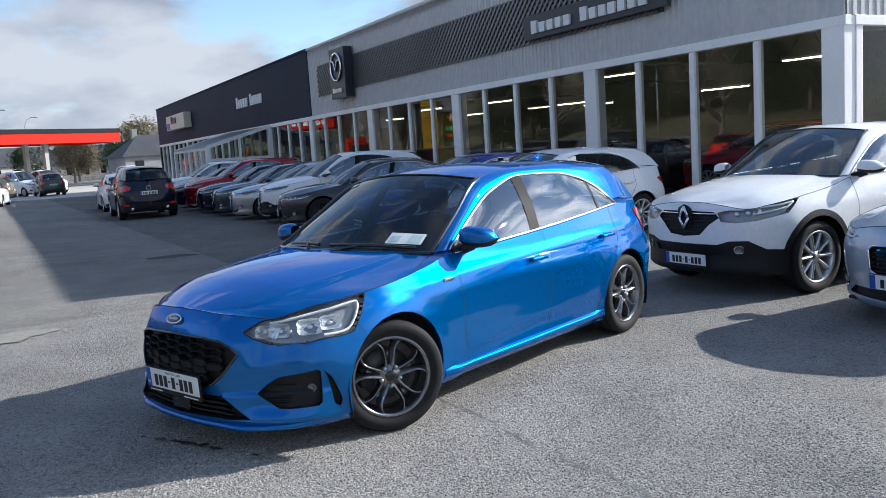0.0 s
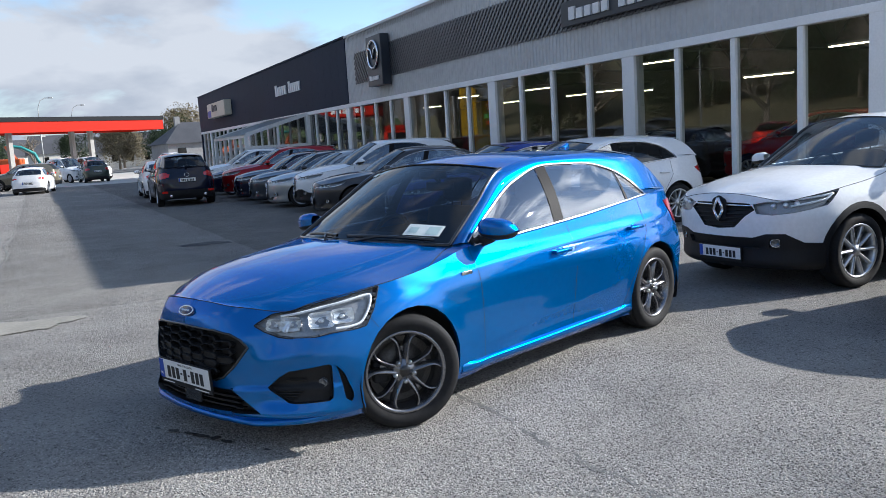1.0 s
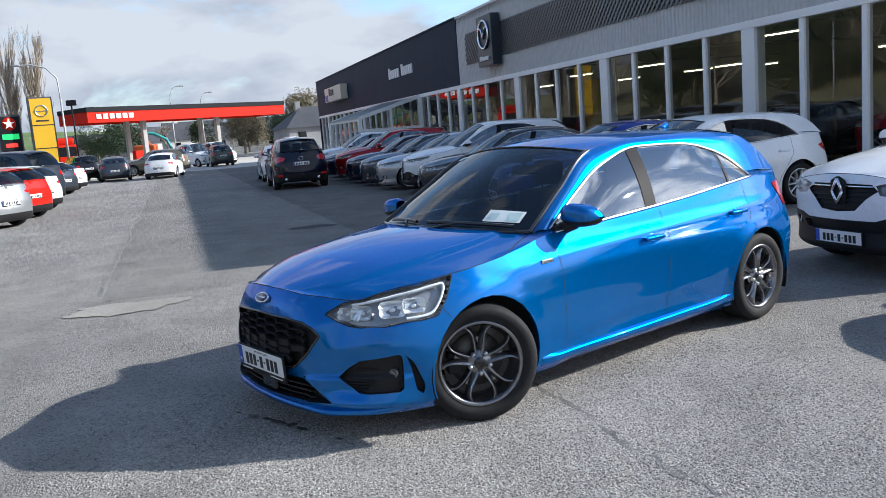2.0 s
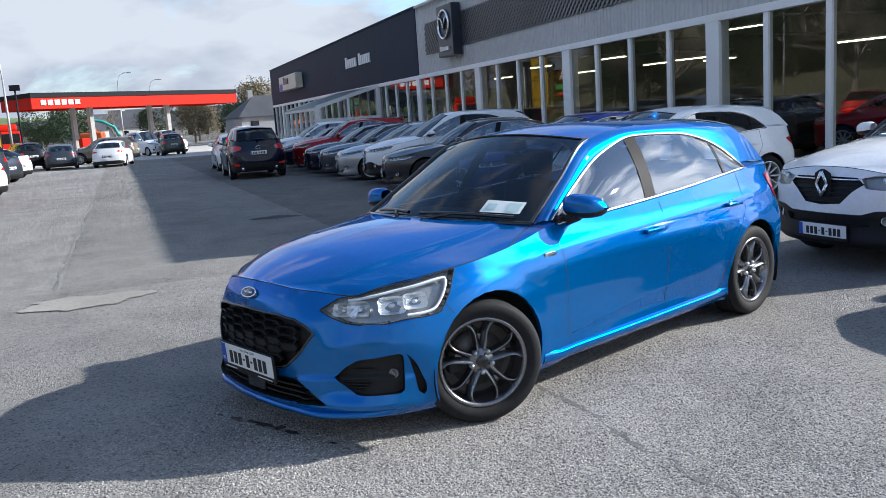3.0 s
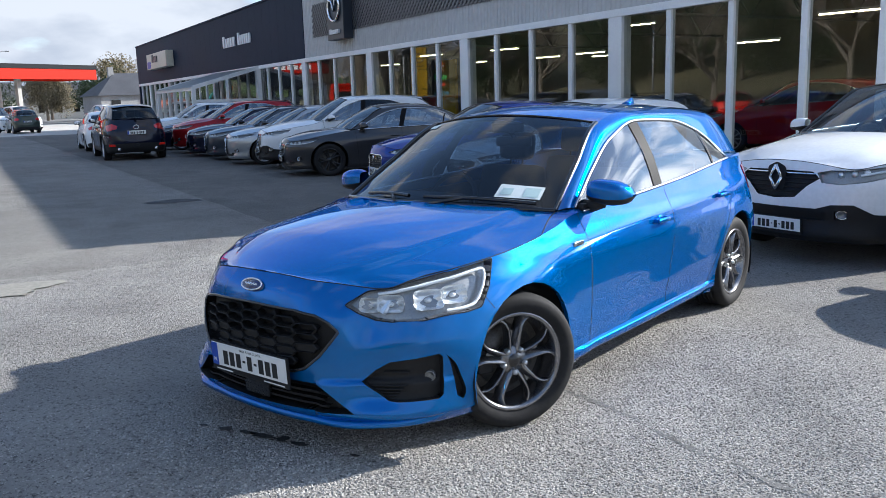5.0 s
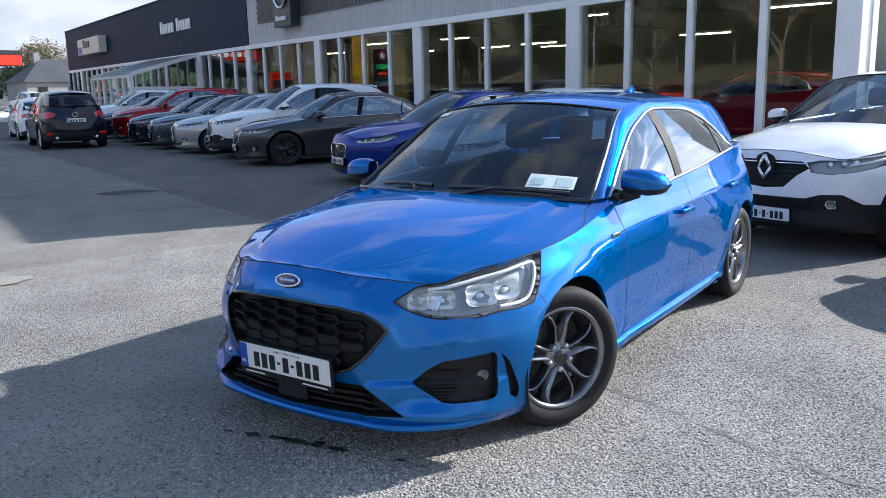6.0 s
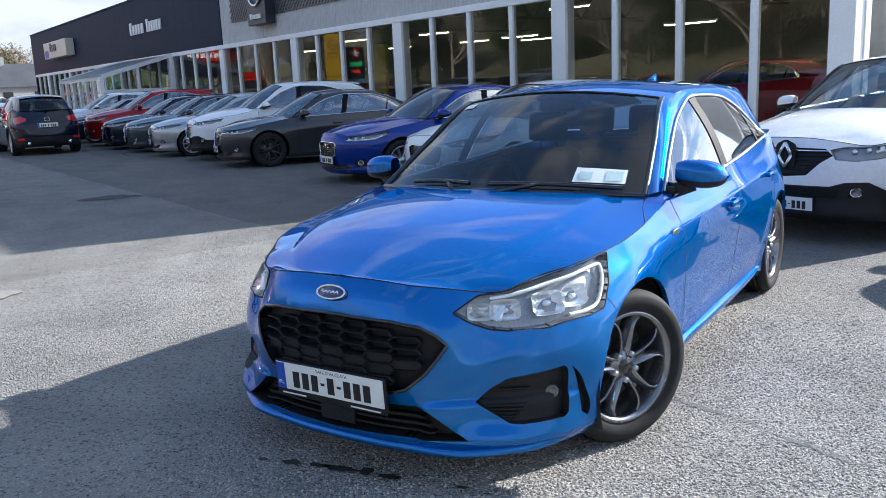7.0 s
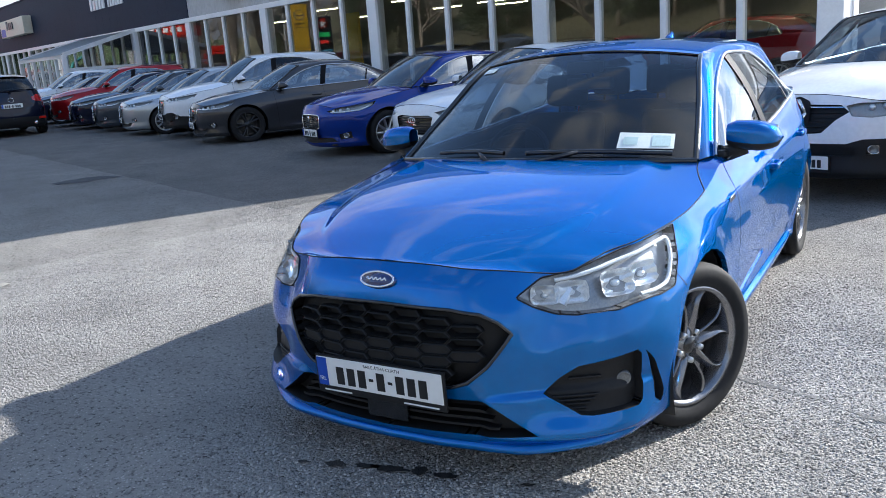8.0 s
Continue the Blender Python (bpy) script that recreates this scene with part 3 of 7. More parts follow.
    if hi:
        nuts = []
        for i in range(5):
            a = i * math.tau / 5 + 0.31 + math.pi / 5
            nb = bmesh.new()
            cyl(nb, (0.058 * math.cos(a), hub_y - 0.03, 0.058 * math.sin(a)), (0.058 * math.cos(a), hub_y + 0.014, 0.058 * math.sin(a)), 0.0125, 0.0115, 8)
            nuts.append(nb)
        for i, nb in enumerate(nuts):
            out["lug_nut" + str(i)] = (nb, ALLOY)
        cb = bmesh.new()
        lathe(cb, ((0.0005, hub_y + 0.011), (0.028, hub_y + 0.010), (0.033, hub_y + 0.004)), 24)
        out["hub_cap"] = (cb, GLOSSBLACK)
    dk = bmesh.new()
    lathe(dk, ((0.05, -0.02), (0.15 if hi else rim * 0.7, -0.018), (0.15 if hi else rim * 0.7, -0.04)), 32)
    lathe(dk, ((0.001, -0.05), (rim - 0.03, -0.055)), 32)
    out["brake_disc"] = (dk, BRAKE)
    if hi:
        cal = bmesh.new()
        box(cal, (0.085, -0.05, -0.06), (0.165, 0.025, 0.06), 0.012)
        out["brake_caliper"] = (cal, DASH)
    res = {}
    for nm, (b, mt) in out.items():
        me = bpy.data.meshes.new(nm)
        for f in b.faces:
            f.smooth = nm != "lug_nut"
        b.to_mesh(me)
        b.free()
        me.materials.append(mt)
        res[nm] = me
    WHEELS[key] = res
    return res


def put_wheel(root, style, r, x, y, steer=0.0):
    """A wheel part with tyre, rim and disc under it."""
    side = 1 if y > 0 else -1
    res = wheel_meshes(style, r)
    tyre = new("wheel", res["tyre"])
    tyre.parent = root
    tyre.matrix_local = pose(x, y - side * 0.108, r, 0, 0, steer + (0 if side > 0 else 180))
    for nm, me in res.items():
        if nm != "tyre":
            o = new("".join(c for c in nm if not c.isdigit()), me)
            o.parent = tyre
    return tyre


def seat_mesh(x, y, w=0.5, rest=True):
    bm = bmesh.new()
    box(bm, (x - 0.25, y - w / 2, 0.30), (x + 0.28, y + w / 2, 0.52), 0.06)
    b = bmesh.new()
    box(b, (-0.07, -w / 2, 0), (0.07, w / 2, 0.62), 0.06)
    add_bm(bm, b, Matrix.Translation((x - 0.26, y, 0.46)) @ Matrix.Rotation(radians(-16), 4, "Y"))
    if rest:
        for g in ((y,) if w < 0.8 else (y - 0.38, y, y + 0.38)):
            b = bmesh.new()
            box(b, (-0.05, -0.13, 0), (0.05, 0.13, 0.19), 0.045)
            add_bm(bm, b, Matrix.Translation((x - 0.455, g, 1.09)) @ Matrix.Rotation(radians(-10), 4, "Y"))
            for q in (-0.05, 0.05):
                cyl(bm, (x - 0.45, g + q, 1.02), (x - 0.46, g + q, 1.12), 0.007, n=6)
    return bm


def lettering(name, words, size, m, material, parent):
    """Flat letters in the built-in font, as a mesh."""
    cu = bpy.data.curves.new(name, "FONT")
    cu.body, cu.size, cu.align_x, cu.extrude = words, size, "CENTER", 0.0003
    tmp = new("letters", cu)
    me = bpy.data.meshes.new_from_object(tmp)
    bpy.data.objects.remove(tmp)
    me.transform(m)
    me.materials.clear()
    me.materials.append(material)
    ob = new(name, me)
    ob.parent = parent
    return ob


def plate(root, centre, facing, tilt=0.0, label="white number plate with blue band", w=0.52, h=0.11, n=9, holder=True, words=False):
    """A number plate with dark bars for its characters; facing: 1 ahead, -1 astern."""
    m = Matrix.Translation(centre) @ Matrix.Rotation(0 if facing > 0 else math.pi, 4, "Z") @ Matrix.Rotation(tilt, 4, "Y")
    p = boxed("number_plate", (-0.004, -w / 2, -h / 2), (0.004, w / 2, h / 2), PLATE, root, label, 0.002, m)
    if holder:
        boxed("plate_holder", (-0.012, -w / 2 - 0.008, -h / 2 - 0.028), (0.001, w / 2 + 0.008, h / 2 + 0.006), PLASTIC, p, "", 0.003, m)
    boxed("blue_band", (0.004, -w / 2 + 0.002, -h / 2 + 0.002), (0.006, -w / 2 + 0.044, h / 2 - 0.002), PLATEBLUE, p, "", 0, m)
    if words:
        flat = Matrix(((0, 0, 1, 0.0042), (1, 0, 0, 0.02), (0, 1, 0, 0.036), (0, 0, 0, 1)))
        lettering("county_name", "BAILE ÁTHA CLIATH", 0.0165, m @ flat, INK, p)
        flat = Matrix(((0, 0, 1, 0.0063), (1, 0, 0, -w / 2 + 0.023), (0, 1, 0, -0.034), (0, 0, 0, 1)))
        lettering("country_code", "IRL", 0.022, m @ flat, PLATE, p)
        for y0, wd in ((-w / 2 + 0.02, 0.12), (w / 2 - 0.16, 0.14)):
            boxed("printed_line", (0.0015, y0, -h / 2 - 0.020), (0.0022, y0 + wd, -h / 2 - 0.014), PLATE, p, "", 0, m)
    x = -w / 2 + 0.085
    for i in range(n):
        dash = n == 9 and i in (3, 5)
        cw = 0.018 if dash else 0.032
        z0, z1 = (-0.012, -0.002) if dash else (-0.042, 0.024)
        boxed("character_bar", (0.004, x, z0), (0.0055, x + cw, z1), INK, p, "", 0, m)
        x += cw + 0.0145
    return p

def outward(bm, centre=(0, 0, 0.75)):
    """Turns an open sheet's faces away from the car's middle."""
    c = Vector(centre)
    bm.normal_update()
    if sum((f.calc_center_median() - c).dot(f.normal) * f.calc_area() for f in bm.faces) < 0:
        bmesh.ops.reverse_faces(bm, faces=bm.faces[:])
    return bm


def crescent(k):
    """The tall curved air slot outboard of the fog light."""
    out, back = pchip(((0, 1.853), (0.2, 1.816), (0.5, 1.790), (0.85, 1.766), (1, 1.780))), pchip(((0, 1.853), (0.2, 1.838), (0.5, 1.824), (0.85, 1.812), (1, 1.806)))
    z = lambda t: 0.470 - 0.210 * t
    return [(k.sx(out(i / 10)), z(i / 10)) for i in range(11)] + [(k.sx(back(i / 10)), z(i / 10)) for i in range(9, 0, -1)]


def front_shapes(k, face):
    """Lamp, grille and intake outlines on the skin as (s, z) polygons, half the face each."""
    y, x = k.sy, k.sx
    if face == "hexmesh":
        return {
            "lamp": [(y(0.500), 0.686), (y(0.56), 0.648), (y(0.63), 0.620), (y(0.70), 0.614), (x(1.93), 0.618), (x(1.845), 0.630), (x(1.73), 0.633), (x(1.655), 0.642), (x(1.585), 0.72), (x(1.508), 0.827), (x(1.65), 0.808), (x(1.80), 0.789), (x(1.95), 0.769), (x(2.04), 0.752), (y(0.590), 0.736)],
            "grille": [(0, 0.672), (y(0.28), 0.664), (y(0.38), 0.648), (y(0.44), 0.618), (y(0.484), 0.578), (y(0.40), 0.475), (y(0.33), 0.418), (y(0.27), 0.398), (0, 0.395)],
            "intake": [(0, 0.352), (y(0.386), 0.352), (y(0.47), 0.293), (y(0.552), 0.237), (0, 0.222)],
            "fog": [(y(0.575), 0.367), (y(0.63), 0.414), (y(0.69), 0.450), (x(1.925), 0.472), (x(1.884), 0.477), (x(1.870), 0.462), (x(1.868), 0.39), (x(1.876), 0.300), (x(1.895), 0.286), (y(0.72), 0.285), (y(0.685), 0.290)],
            "slot": crescent(k),
        }
    if face == "shield":
        return {
            "lamp": [(y(0.44), 0.70), (y(0.60), 0.672), (x(1.85), 0.688), (x(1.62), 0.745), (x(1.55), 0.80), (x(1.85), 0.772), (y(0.60), 0.742)],
            "grille": [(0, 0.71), (y(0.34), 0.715), (y(0.415), 0.69), (y(0.36), 0.50), (y(0.25), 0.44), (0, 0.425)],
            "intake": [(0, 0.30), (y(0.50), 0.30), (y(0.58), 0.33), (y(0.66), 0.32), (y(0.60), 0.245), (0, 0.225)],
            "fog": [(y(0.66), 0.40), (y(0.76), 0.44), (y(0.78), 0.36), (y(0.68), 0.34)],
        }
    if face == "diamond":
        return {
            "lamp": [(y(0.37), 0.715), (y(0.42), 0.640), (y(0.56), 0.628), (y(0.72), 0.648), (x(1.76), 0.70), (x(1.58), 0.818), (x(1.85), 0.798), (y(0.60), 0.762)],
            "grille": [(0, 0.727), (y(0.33), 0.722), (y(0.40), 0.672), (y(0.30), 0.612), (y(0.19), 0.515), (0, 0.50)],
            "intake": [(0, 0.415), (y(0.46), 0.41), (y(0.44), 0.345), (0, 0.335)],
            "fog": [(y(0.53), 0.425), (y(0.62), 0.43), (y(0.62), 0.36), (y(0.53), 0.355)],
        }
    if face == "mouth":
        return {
            "lamp": [(y(0.40), 0.70), (y(0.52), 0.655), (y(0.66), 0.66), (x(1.75), 0.71), (x(1.55), 0.80), (x(1.85), 0.772), (y(0.60), 0.745)],
            "grille": [(0, 0.66), (y(0.30), 0.665), (y(0.38), 0.64), (y(0.33), 0.47), (y(0.22), 0.415), (0, 0.41)],
            "intake": [(0, 0.31), (y(0.50), 0.31), (y(0.58), 0.25), (0, 0.225)],
            "fog": [(y(0.60), 0.36), (y(0.74), 0.40), (y(0.76), 0.31), (y(0.64), 0.29)],
        }
    return {
        "lamp": [(y(0.46), 0.70), (y(0.58), 0.668), (x(1.80), 0.69), (x(1.60), 0.745), (x(1.52), 0.81), (x(1.85), 0.772), (y(0.60), 0.742)],
        "grille": [(0, 0.655), (y(0.27), 0.65), (y(0.31), 0.62), (y(0.29), 0.46), (y(0.22), 0.43), (0, 0.425)],
        "intake": [(0, 0.31), (y(0.52), 0.31), (y(0.60), 0.25), (0, 0.225)],
        "fog": [(y(0.62), 0.36), (y(0.76), 0.40), (y(0.77), 0.30), (y(0.64), 0.28)],
    }


def rear_shapes(k, tall, hero=False):
    r, x = k.sr, k.sx
    xr = k.p[-1, 0]
    if hero:
        return {"tail_lamp": [(x(-1.70), 0.985), (x(-1.73), 0.93), (x(-1.83), 0.80), (r(0.72), 0.79), (r(0.55), 0.84), (r(0.52), 0.93), (r(0.70), 0.985)],
                "rear_valance": [(x(-1.69), 0.16), (x(-1.69), 0.24), (r(0.62), 0.36), (k.S, 0.36), (k.S, 0.16)]}
    lo, hi = (0.74, 0.94) if tall else (0.78, 0.93)
    return {
        "tail_lamp": [(x(xr + 0.36), hi - 0.05), (x(xr + 0.30), lo + 0.05), (r(0.80), lo), (r(0.55), lo + 0.06), (r(0.52), hi - 0.06), (r(0.70), hi)],
        "rear_valance": [(k.sx(xr + 0.45), 0.16), (k.sx(xr + 0.45), 0.30), (r(0.62), 0.36), (k.S, 0.36), (k.S, 0.16)],
    }


def car(name, m, colour, label, kind="hatch", wx=((-3, -3), (3, 3)), wy=((0, 0), (1, 1)), wz=((0, 0), (2, 2)), r=0.323, style="ten", face="slit", step=0.05,
        hero=False, cladding=False, tall=False, group="", steer=0.0, rails=False, front=True, rear=True, chrome=True, privacy=False, plates=True):
    """A road car; the archetype's length, width and height are stretched by wx, wy and wz."""
    root = empty(name, m, label, "car", group)
    k = Skin(kind, wx, wy, wz, 2 if hero else 1)
    k.sculpted = hero
    S, wp = k.S, k.warp
    low = 0.165
    # flat grid over (s, z); its last row is the top line
    flat = bmesh.new()
    ns, nz = max(int(S / step), 60), max(int(0.8 / step), 12)
    grid = []
    for i in range(ns + 1):
        s = S * i / ns
        t = k.top(s)
        grid.append([flat.verts.new((s, low + (t - low) * j / nz, 0)) for j in range(nz + 1)])
    for i in range(ns):
        for j in range(nz):
            flat.faces.new((grid[i][j], grid[i + 1][j], grid[i + 1][j + 1], grid[i][j + 1]))
    inv = lambda arr, v: float(np.interp(v, arr[1], arr[0]))
    ra = r + (0.045 if hero else 0.05)
    shapes = {}
    for nm, wxx in (("arch_f", 1.35), ("arch_r", -1.35)):
        cx = float(np.interp(wxx, *k.wx))
        ring = []
        for i in range(30):
            a = i * math.tau / 30
            ring.append((k.sx(inv(k.wx, cx + ra * math.cos(a))), inv(k.wz, r + ra * math.sin(a))))
        shapes[nm] = ring
    if cladding:
        for nm, wxx in (("clad_f", 1.35), ("clad_r", -1.35)):
            cx = float(np.interp(wxx, *k.wx))
            shapes[nm] = [(k.sx(inv(k.wx, cx + (ra + 0.06) * math.cos(i * math.tau / 30))), inv(k.wz, r + (ra + 0.06) * math.sin(i * math.tau / 30))) for i in range(30)]
        shapes["clad_sill"] = [(0, 0.1), (0, 0.435), (k.sy(0.38), 0.435), (k.sy(0.50), 0.47), (k.sy(0.66), 0.475), (k.sy(0.78), 0.40), (k.sx(1.72), 0.385), (k.sx(1.2), 0.30), (k.sx(-1.2), 0.30), (k.sx(-1.9), 0.40), (S, 0.42), (S, 0.1)]
    if front:
        for nm, p in front_shapes(k, face).items():
            shapes[nm] = p
    if rear:
        shapes.update(rear_shapes(k, tall, hero))
    doors = {
        "front_door": [(k.sx(0.775), 1.2), (k.sx(0.785), 0.93), (k.sx(0.765), 0.74), (k.sx(0.745), 0.5), (k.sx(0.735), 0.225), (k.sx(-0.24), 0.225), (k.sx(-0.24), 0.75), (k.sx(-0.21), 1.2)],
        "rear_door": [(k.sx(-0.21), 1.2), (k.sx(-0.24), 0.75), (k.sx(-0.24), 0.225), (k.sx(-0.88), 0.225), (k.sx(-0.96), 0.44), (k.sx(-1.10), 0.65), (k.sx(-1.22), 0.80), (k.sx(-1.23), 1.2)],
    }
    bumper = [(-0.1, 0.1), (-0.1, 1.0), (k.sy(0.62), 1.0), (k.sy(0.62), 0.67), (k.sx(1.73), 0.69), (k.sx(1.62), 0.675), (k.sx(1.40), 0.60), (k.sx(1.40), 0.1)]
    if hero:
        shapes.update(doors)
        shapes["front_bumper"] = bumper
    for nm, p in shapes.items():
        cut(flat, p, closed=True)
    order = [n for n in ("arch_f", "arch_r", "lamp", "grille", "intake", "slot", "fog", "tail_lamp", "rear_valance", "clad_f", "clad_r", "clad_sill", "front_door", "rear_door", "front_bumper") if n in shapes]
    bins = {n: [] for n in order}
    bins["body"] = []
    for f in flat.faces:
        c = f.calc_center_median()
        for n in order:
            if inside(shapes[n], c.x, c.y):
                bins[n].append(f)
                break
        else:
            bins["body"].append(f)
    arches = set(bins["arch_f"] + bins["arch_r"])
    body = part("body", take(k, bins["body"], back=0.02, rims=arches), colour, root)
    if hero:
        part("front_bumper", take(k, bins["front_bumper"], back=0.015, rims=arches), colour, root)
        for nm in ("front_door", "rear_door"):
            for sg in (1, -1):
                part(nm, take(k, bins[nm], sides=(sg,), back=0.012, rims=arches), colour, root)
    if cladding:
        part("lower_cladding", take(k, bins["clad_sill"] + bins["clad_f"] + bins["clad_r"], out=0.006, wall=0.006), PLASTIC, root, "matt black plastic cladding")
    if rear:
        for sg in (1, -1):
            part("tail_lamp", take(k, bins["tail_lamp"], 0.006, 0.006, (sg,)), REDLENS, root, "red tail lamp")
        part("rear_valance", take(k, bins["rear_valance"], 0.004, 0.004), PLASTIC, root)
    if front:
        if hero:
            hero_face(root, k, bins, colour)
        else:
            plain_face(root, k, bins, face)
    # shut lines
    for sg in (1, -1):
        for nm, d in doors.items():
            lines = [[(d[0][0], k.top(d[0][0]))] + list(d[1:-1]) + [(d[-1][0], k.top(d[-1][0]))]] if nm == "front_door" else [list(d[2:-1]) + [(d[-1][0], k.top(d[-1][0]))]]
            for line in lines:
                part("shut_line", ribbon(k, line, 0.0042 if hero else 0.006, 0.001, sg, None, 6), GAP, root)
        if hero:
            part("shut_line", ribbon(k, [(k.sx(1.62), 0.692), (k.sx(1.62), 0.675), (k.sx(1.36 + ra * 0.62), 0.625)], 0.003, 0.001, sg, None, 6), GAP, root)
    # bonnet
    s_end = k.sx(0.80)
    cowl = COWL_X[kind]
    crown = pchip(((0, 0.80), (0.08, 0.822), (0.2, 0.856), (0.45, 0.912), (0.75, 0.953), (1, 0.972)))
    xf = k.raw(0, 0.80)[0]

    rim_u = [i / 40 for i in range(41)]
    rim_fit = np.polyfit(rim_u, np.array([k.raw(s_end * a ** 0.8, k.top(s_end * a ** 0.8)) for a in rim_u]), 4)

    def bonnet(u, v):
        s = s_end * (u ** 0.8 if u > 0 else 0)
        e = np.array(k.raw(s, k.top(s)))
        if hero:
            soft = sum(rim_fit[i] * u ** (4 - i) for i in range(5))
            soft[1] = max(soft[1], 0.0)
            e = soft + (e - soft) * v ** 5
        cx = xf + (cowl - xf) * u ** 1.35
        cz = crown(u ** 1.35)
        q = v * v * (0.75 + 0.25 * v)
        w = min(max((0.76 - v) / 0.10, 0), 1)
        ridge = 0.014 * w * w * (3 - 2 * w) * min(1, u * 2.2) ** 1.5
        return wp(cx + (e[0] - cx) * (v ** 2.0 * 0.55 + v * 0.45 if u < 1 else v ** 2.0 * 0.55 + v * 0.45), e[1] * v, cz + (e[2] - cz) * q + ridge)
    nb = 40 if hero else 16
    part("bonnet", outward(sheet(bonnet, nb, 44 if hero else 12, mirror=True)), colour, root)
    for sg in (1, -1):
        b = bmesh.new()
        edge = [bonnet(i / 60, 1.0) for i in range(61)]
        if hero:
            turn = (k.sx(1.13) / s_end) ** 1.25
            edge = [bonnet(turn * i / 50, 1.0) for i in range(51)] + [bonnet(turn + (1 - turn) * q, 1 - 0.10 * math.sin(q * 1.5)) for q in (0.06, 0.15, 0.3, 0.5, 0.75, 1.0)]
        tube(b, [(p.x, p.y * sg, p.z + 0.0005) for p in edge], 0.0024 if hero else 0.003, 5)
        part("bonnet_shut_line", b, GAP, root)
    # glasshouse
    arc, rail = pchip(ARC[kind]), pchip(RAIL[kind])
    T = 0.32

    def belt(t):
        x = float(np.interp(t, (0, 1), (ARC[kind][0][1], ARC[kind][-1][1])))
        s = k.sx(x)
        p = k.raw(s, k.top(s))
        return np.array(p)

    def side_strip(u, v):
        a, c = arc(u), rail(u)
        p = a + (c - a) * v
        bulge = math.sin(math.pi * v) * 0.012
        return wp(p[0], p[1] + bulge, p[2] + bulge * 0.8)
    for sg in (1, -1):
        bm = sheet(side_strip, 48 if hero else 20, 6)
        for v in bm.verts:
            v.co.y *= sg
        bm.normal_update()
        part("roof_pillar", outward(bm), colour, root)
    # belt-to-pillar filler behind the door mirrors and at the rear quarter
    def quarter(u, v):
        a, c = arc(1.0), rail(1.0)
        top = a + (c - a) * u
        x = top[0]
        s = k.sx(x)
        b0 = np.array(k.raw(s, k.top(s)))
        p = b0 + (top - b0) * v
        return wp(*p)
    for sg in (1, -1):
        bm = sheet(quarter, 4, 3)
        for v in bm.verts:
            v.co.y *= sg
        part("rear_quarter", outward(bm), colour, root)

    def fillet(u, v):
        a, c = arc(0.0), rail(0.0)
        top = a + (c - a) * u
        s = k.sx(0.72 + 0.12 * u)
        b0 = np.array(k.raw(s, k.top(s)))
        p = b0 + (top - b0) * v
        return wp(*p)
    for sg in (1, -1):
        bm = sheet(fillet, 3, 3)
        for v in bm.verts:
            v.co.y *= sg
        part("scuttle_corner", outward(bm), colour, root)

    def dlo(u, v, o=0.0):
        a, bb = arc(u), belt(u)
        p = bb + (a - bb) * v
        bulge = math.sin(math.pi * v) * 0.018 * math.sin(math.pi * min(max(u, 0.02), 0.98)) + o
        return wp(p[0], p[1] + bulge, p[2] + bulge * 0.4)
    n1, n2, n3 = (0.418, 0.470, 0.868) if kind == "hatch" else (0.43, 0.475, 0.86)

    def lean(u, v):
        # pillars lean back towards the roof
        return u + 0.055 * (v - 0.5) * math.sin(math.pi * u)
    panes = (("side_window", 0.03, n1, SIDEGLASS), ("pillar_trim", n1, n2, PILLAR), ("side_window", n2, n3 - 0.006, DARKGLASS if privacy else SIDEGLASS), ("pillar_trim", n3 - 0.006, n3 + 0.006, PILLAR), ("quarter_window", n3 + 0.006, 0.99, DARKGLASS if privacy else SIDEGLASS))
    for nm, u0, u1, mt in panes:
        for sg in (1, -1):
            o = 0.004 if mt is PILLAR else 0.0
            bm = sheet(lambda u, v: dlo(min(max(lean(u0 + (u1 - u0) * u, v), 0), 1), 0.03 + 0.945 * v, o), 14 if u1 - u0 > 0.1 else 3, 8)
            for v in bm.verts:
                v.co.y *= sg
            bm.normal_update()
            outward(bm)
            ob = part(nm, bm, mt, root)
            if mt in (SIDEGLASS, DARKGLASS):
                ob.visible_shadow = False
    for sg in (1, -1):
        trim = bmesh.new()
        loop = [dlo(i / 40, 1.0, 0.004) for i in range(41)] + [dlo(i / 40, 0.02, 0.004) for i in range(40, -1, -1)]
        tube(trim, [(p.x, p.y * sg, p.z) for p in loop], 0.009 if hero else 0.011, 6)
        part("window_trim", trim, (SATIN if chrome else GLOSSBLACK), root, "bright window surround" if chrome else "")
    # windscreen
    b0, t0 = rail(0.0), rail(T)
    roof_c = ROOF_C[kind]
    cowl_z, head_x, head_z = 0.975, t0[0] + 0.11, t0[2] + 0.052

    def screen(u, v, o=0.0):
        w = v * v
        lo_p = np.array((cowl - 0.02 + (b0[0] - cowl + 0.02) * w, b0[1] * v, cowl_z + (b0[2] - cowl_z) * w))
        hi_p = np.array((head_x + (t0[0] - head_x) * w, t0[1] * v, head_z + (t0[2] - head_z) * w))
        e = rail(T * u)
        # side edge follows the pillar
        p = lo_p + (hi_p - lo_p) * u
        lin = b0 + (t0 - b0) * u
        p = p + (e - lin) * v ** 3
        bulge = math.sin(math.pi * u) * 0.03 * (1 - w) + o
        return wp(p[0] + bulge * 0.55, p[1], p[2] + bulge * 0.8)
    ws = part("windscreen", outward(sheet(screen, 20, 14, mirror=True)), GLASS if hero else SCREEN, root)
    ws.visible_shadow = False
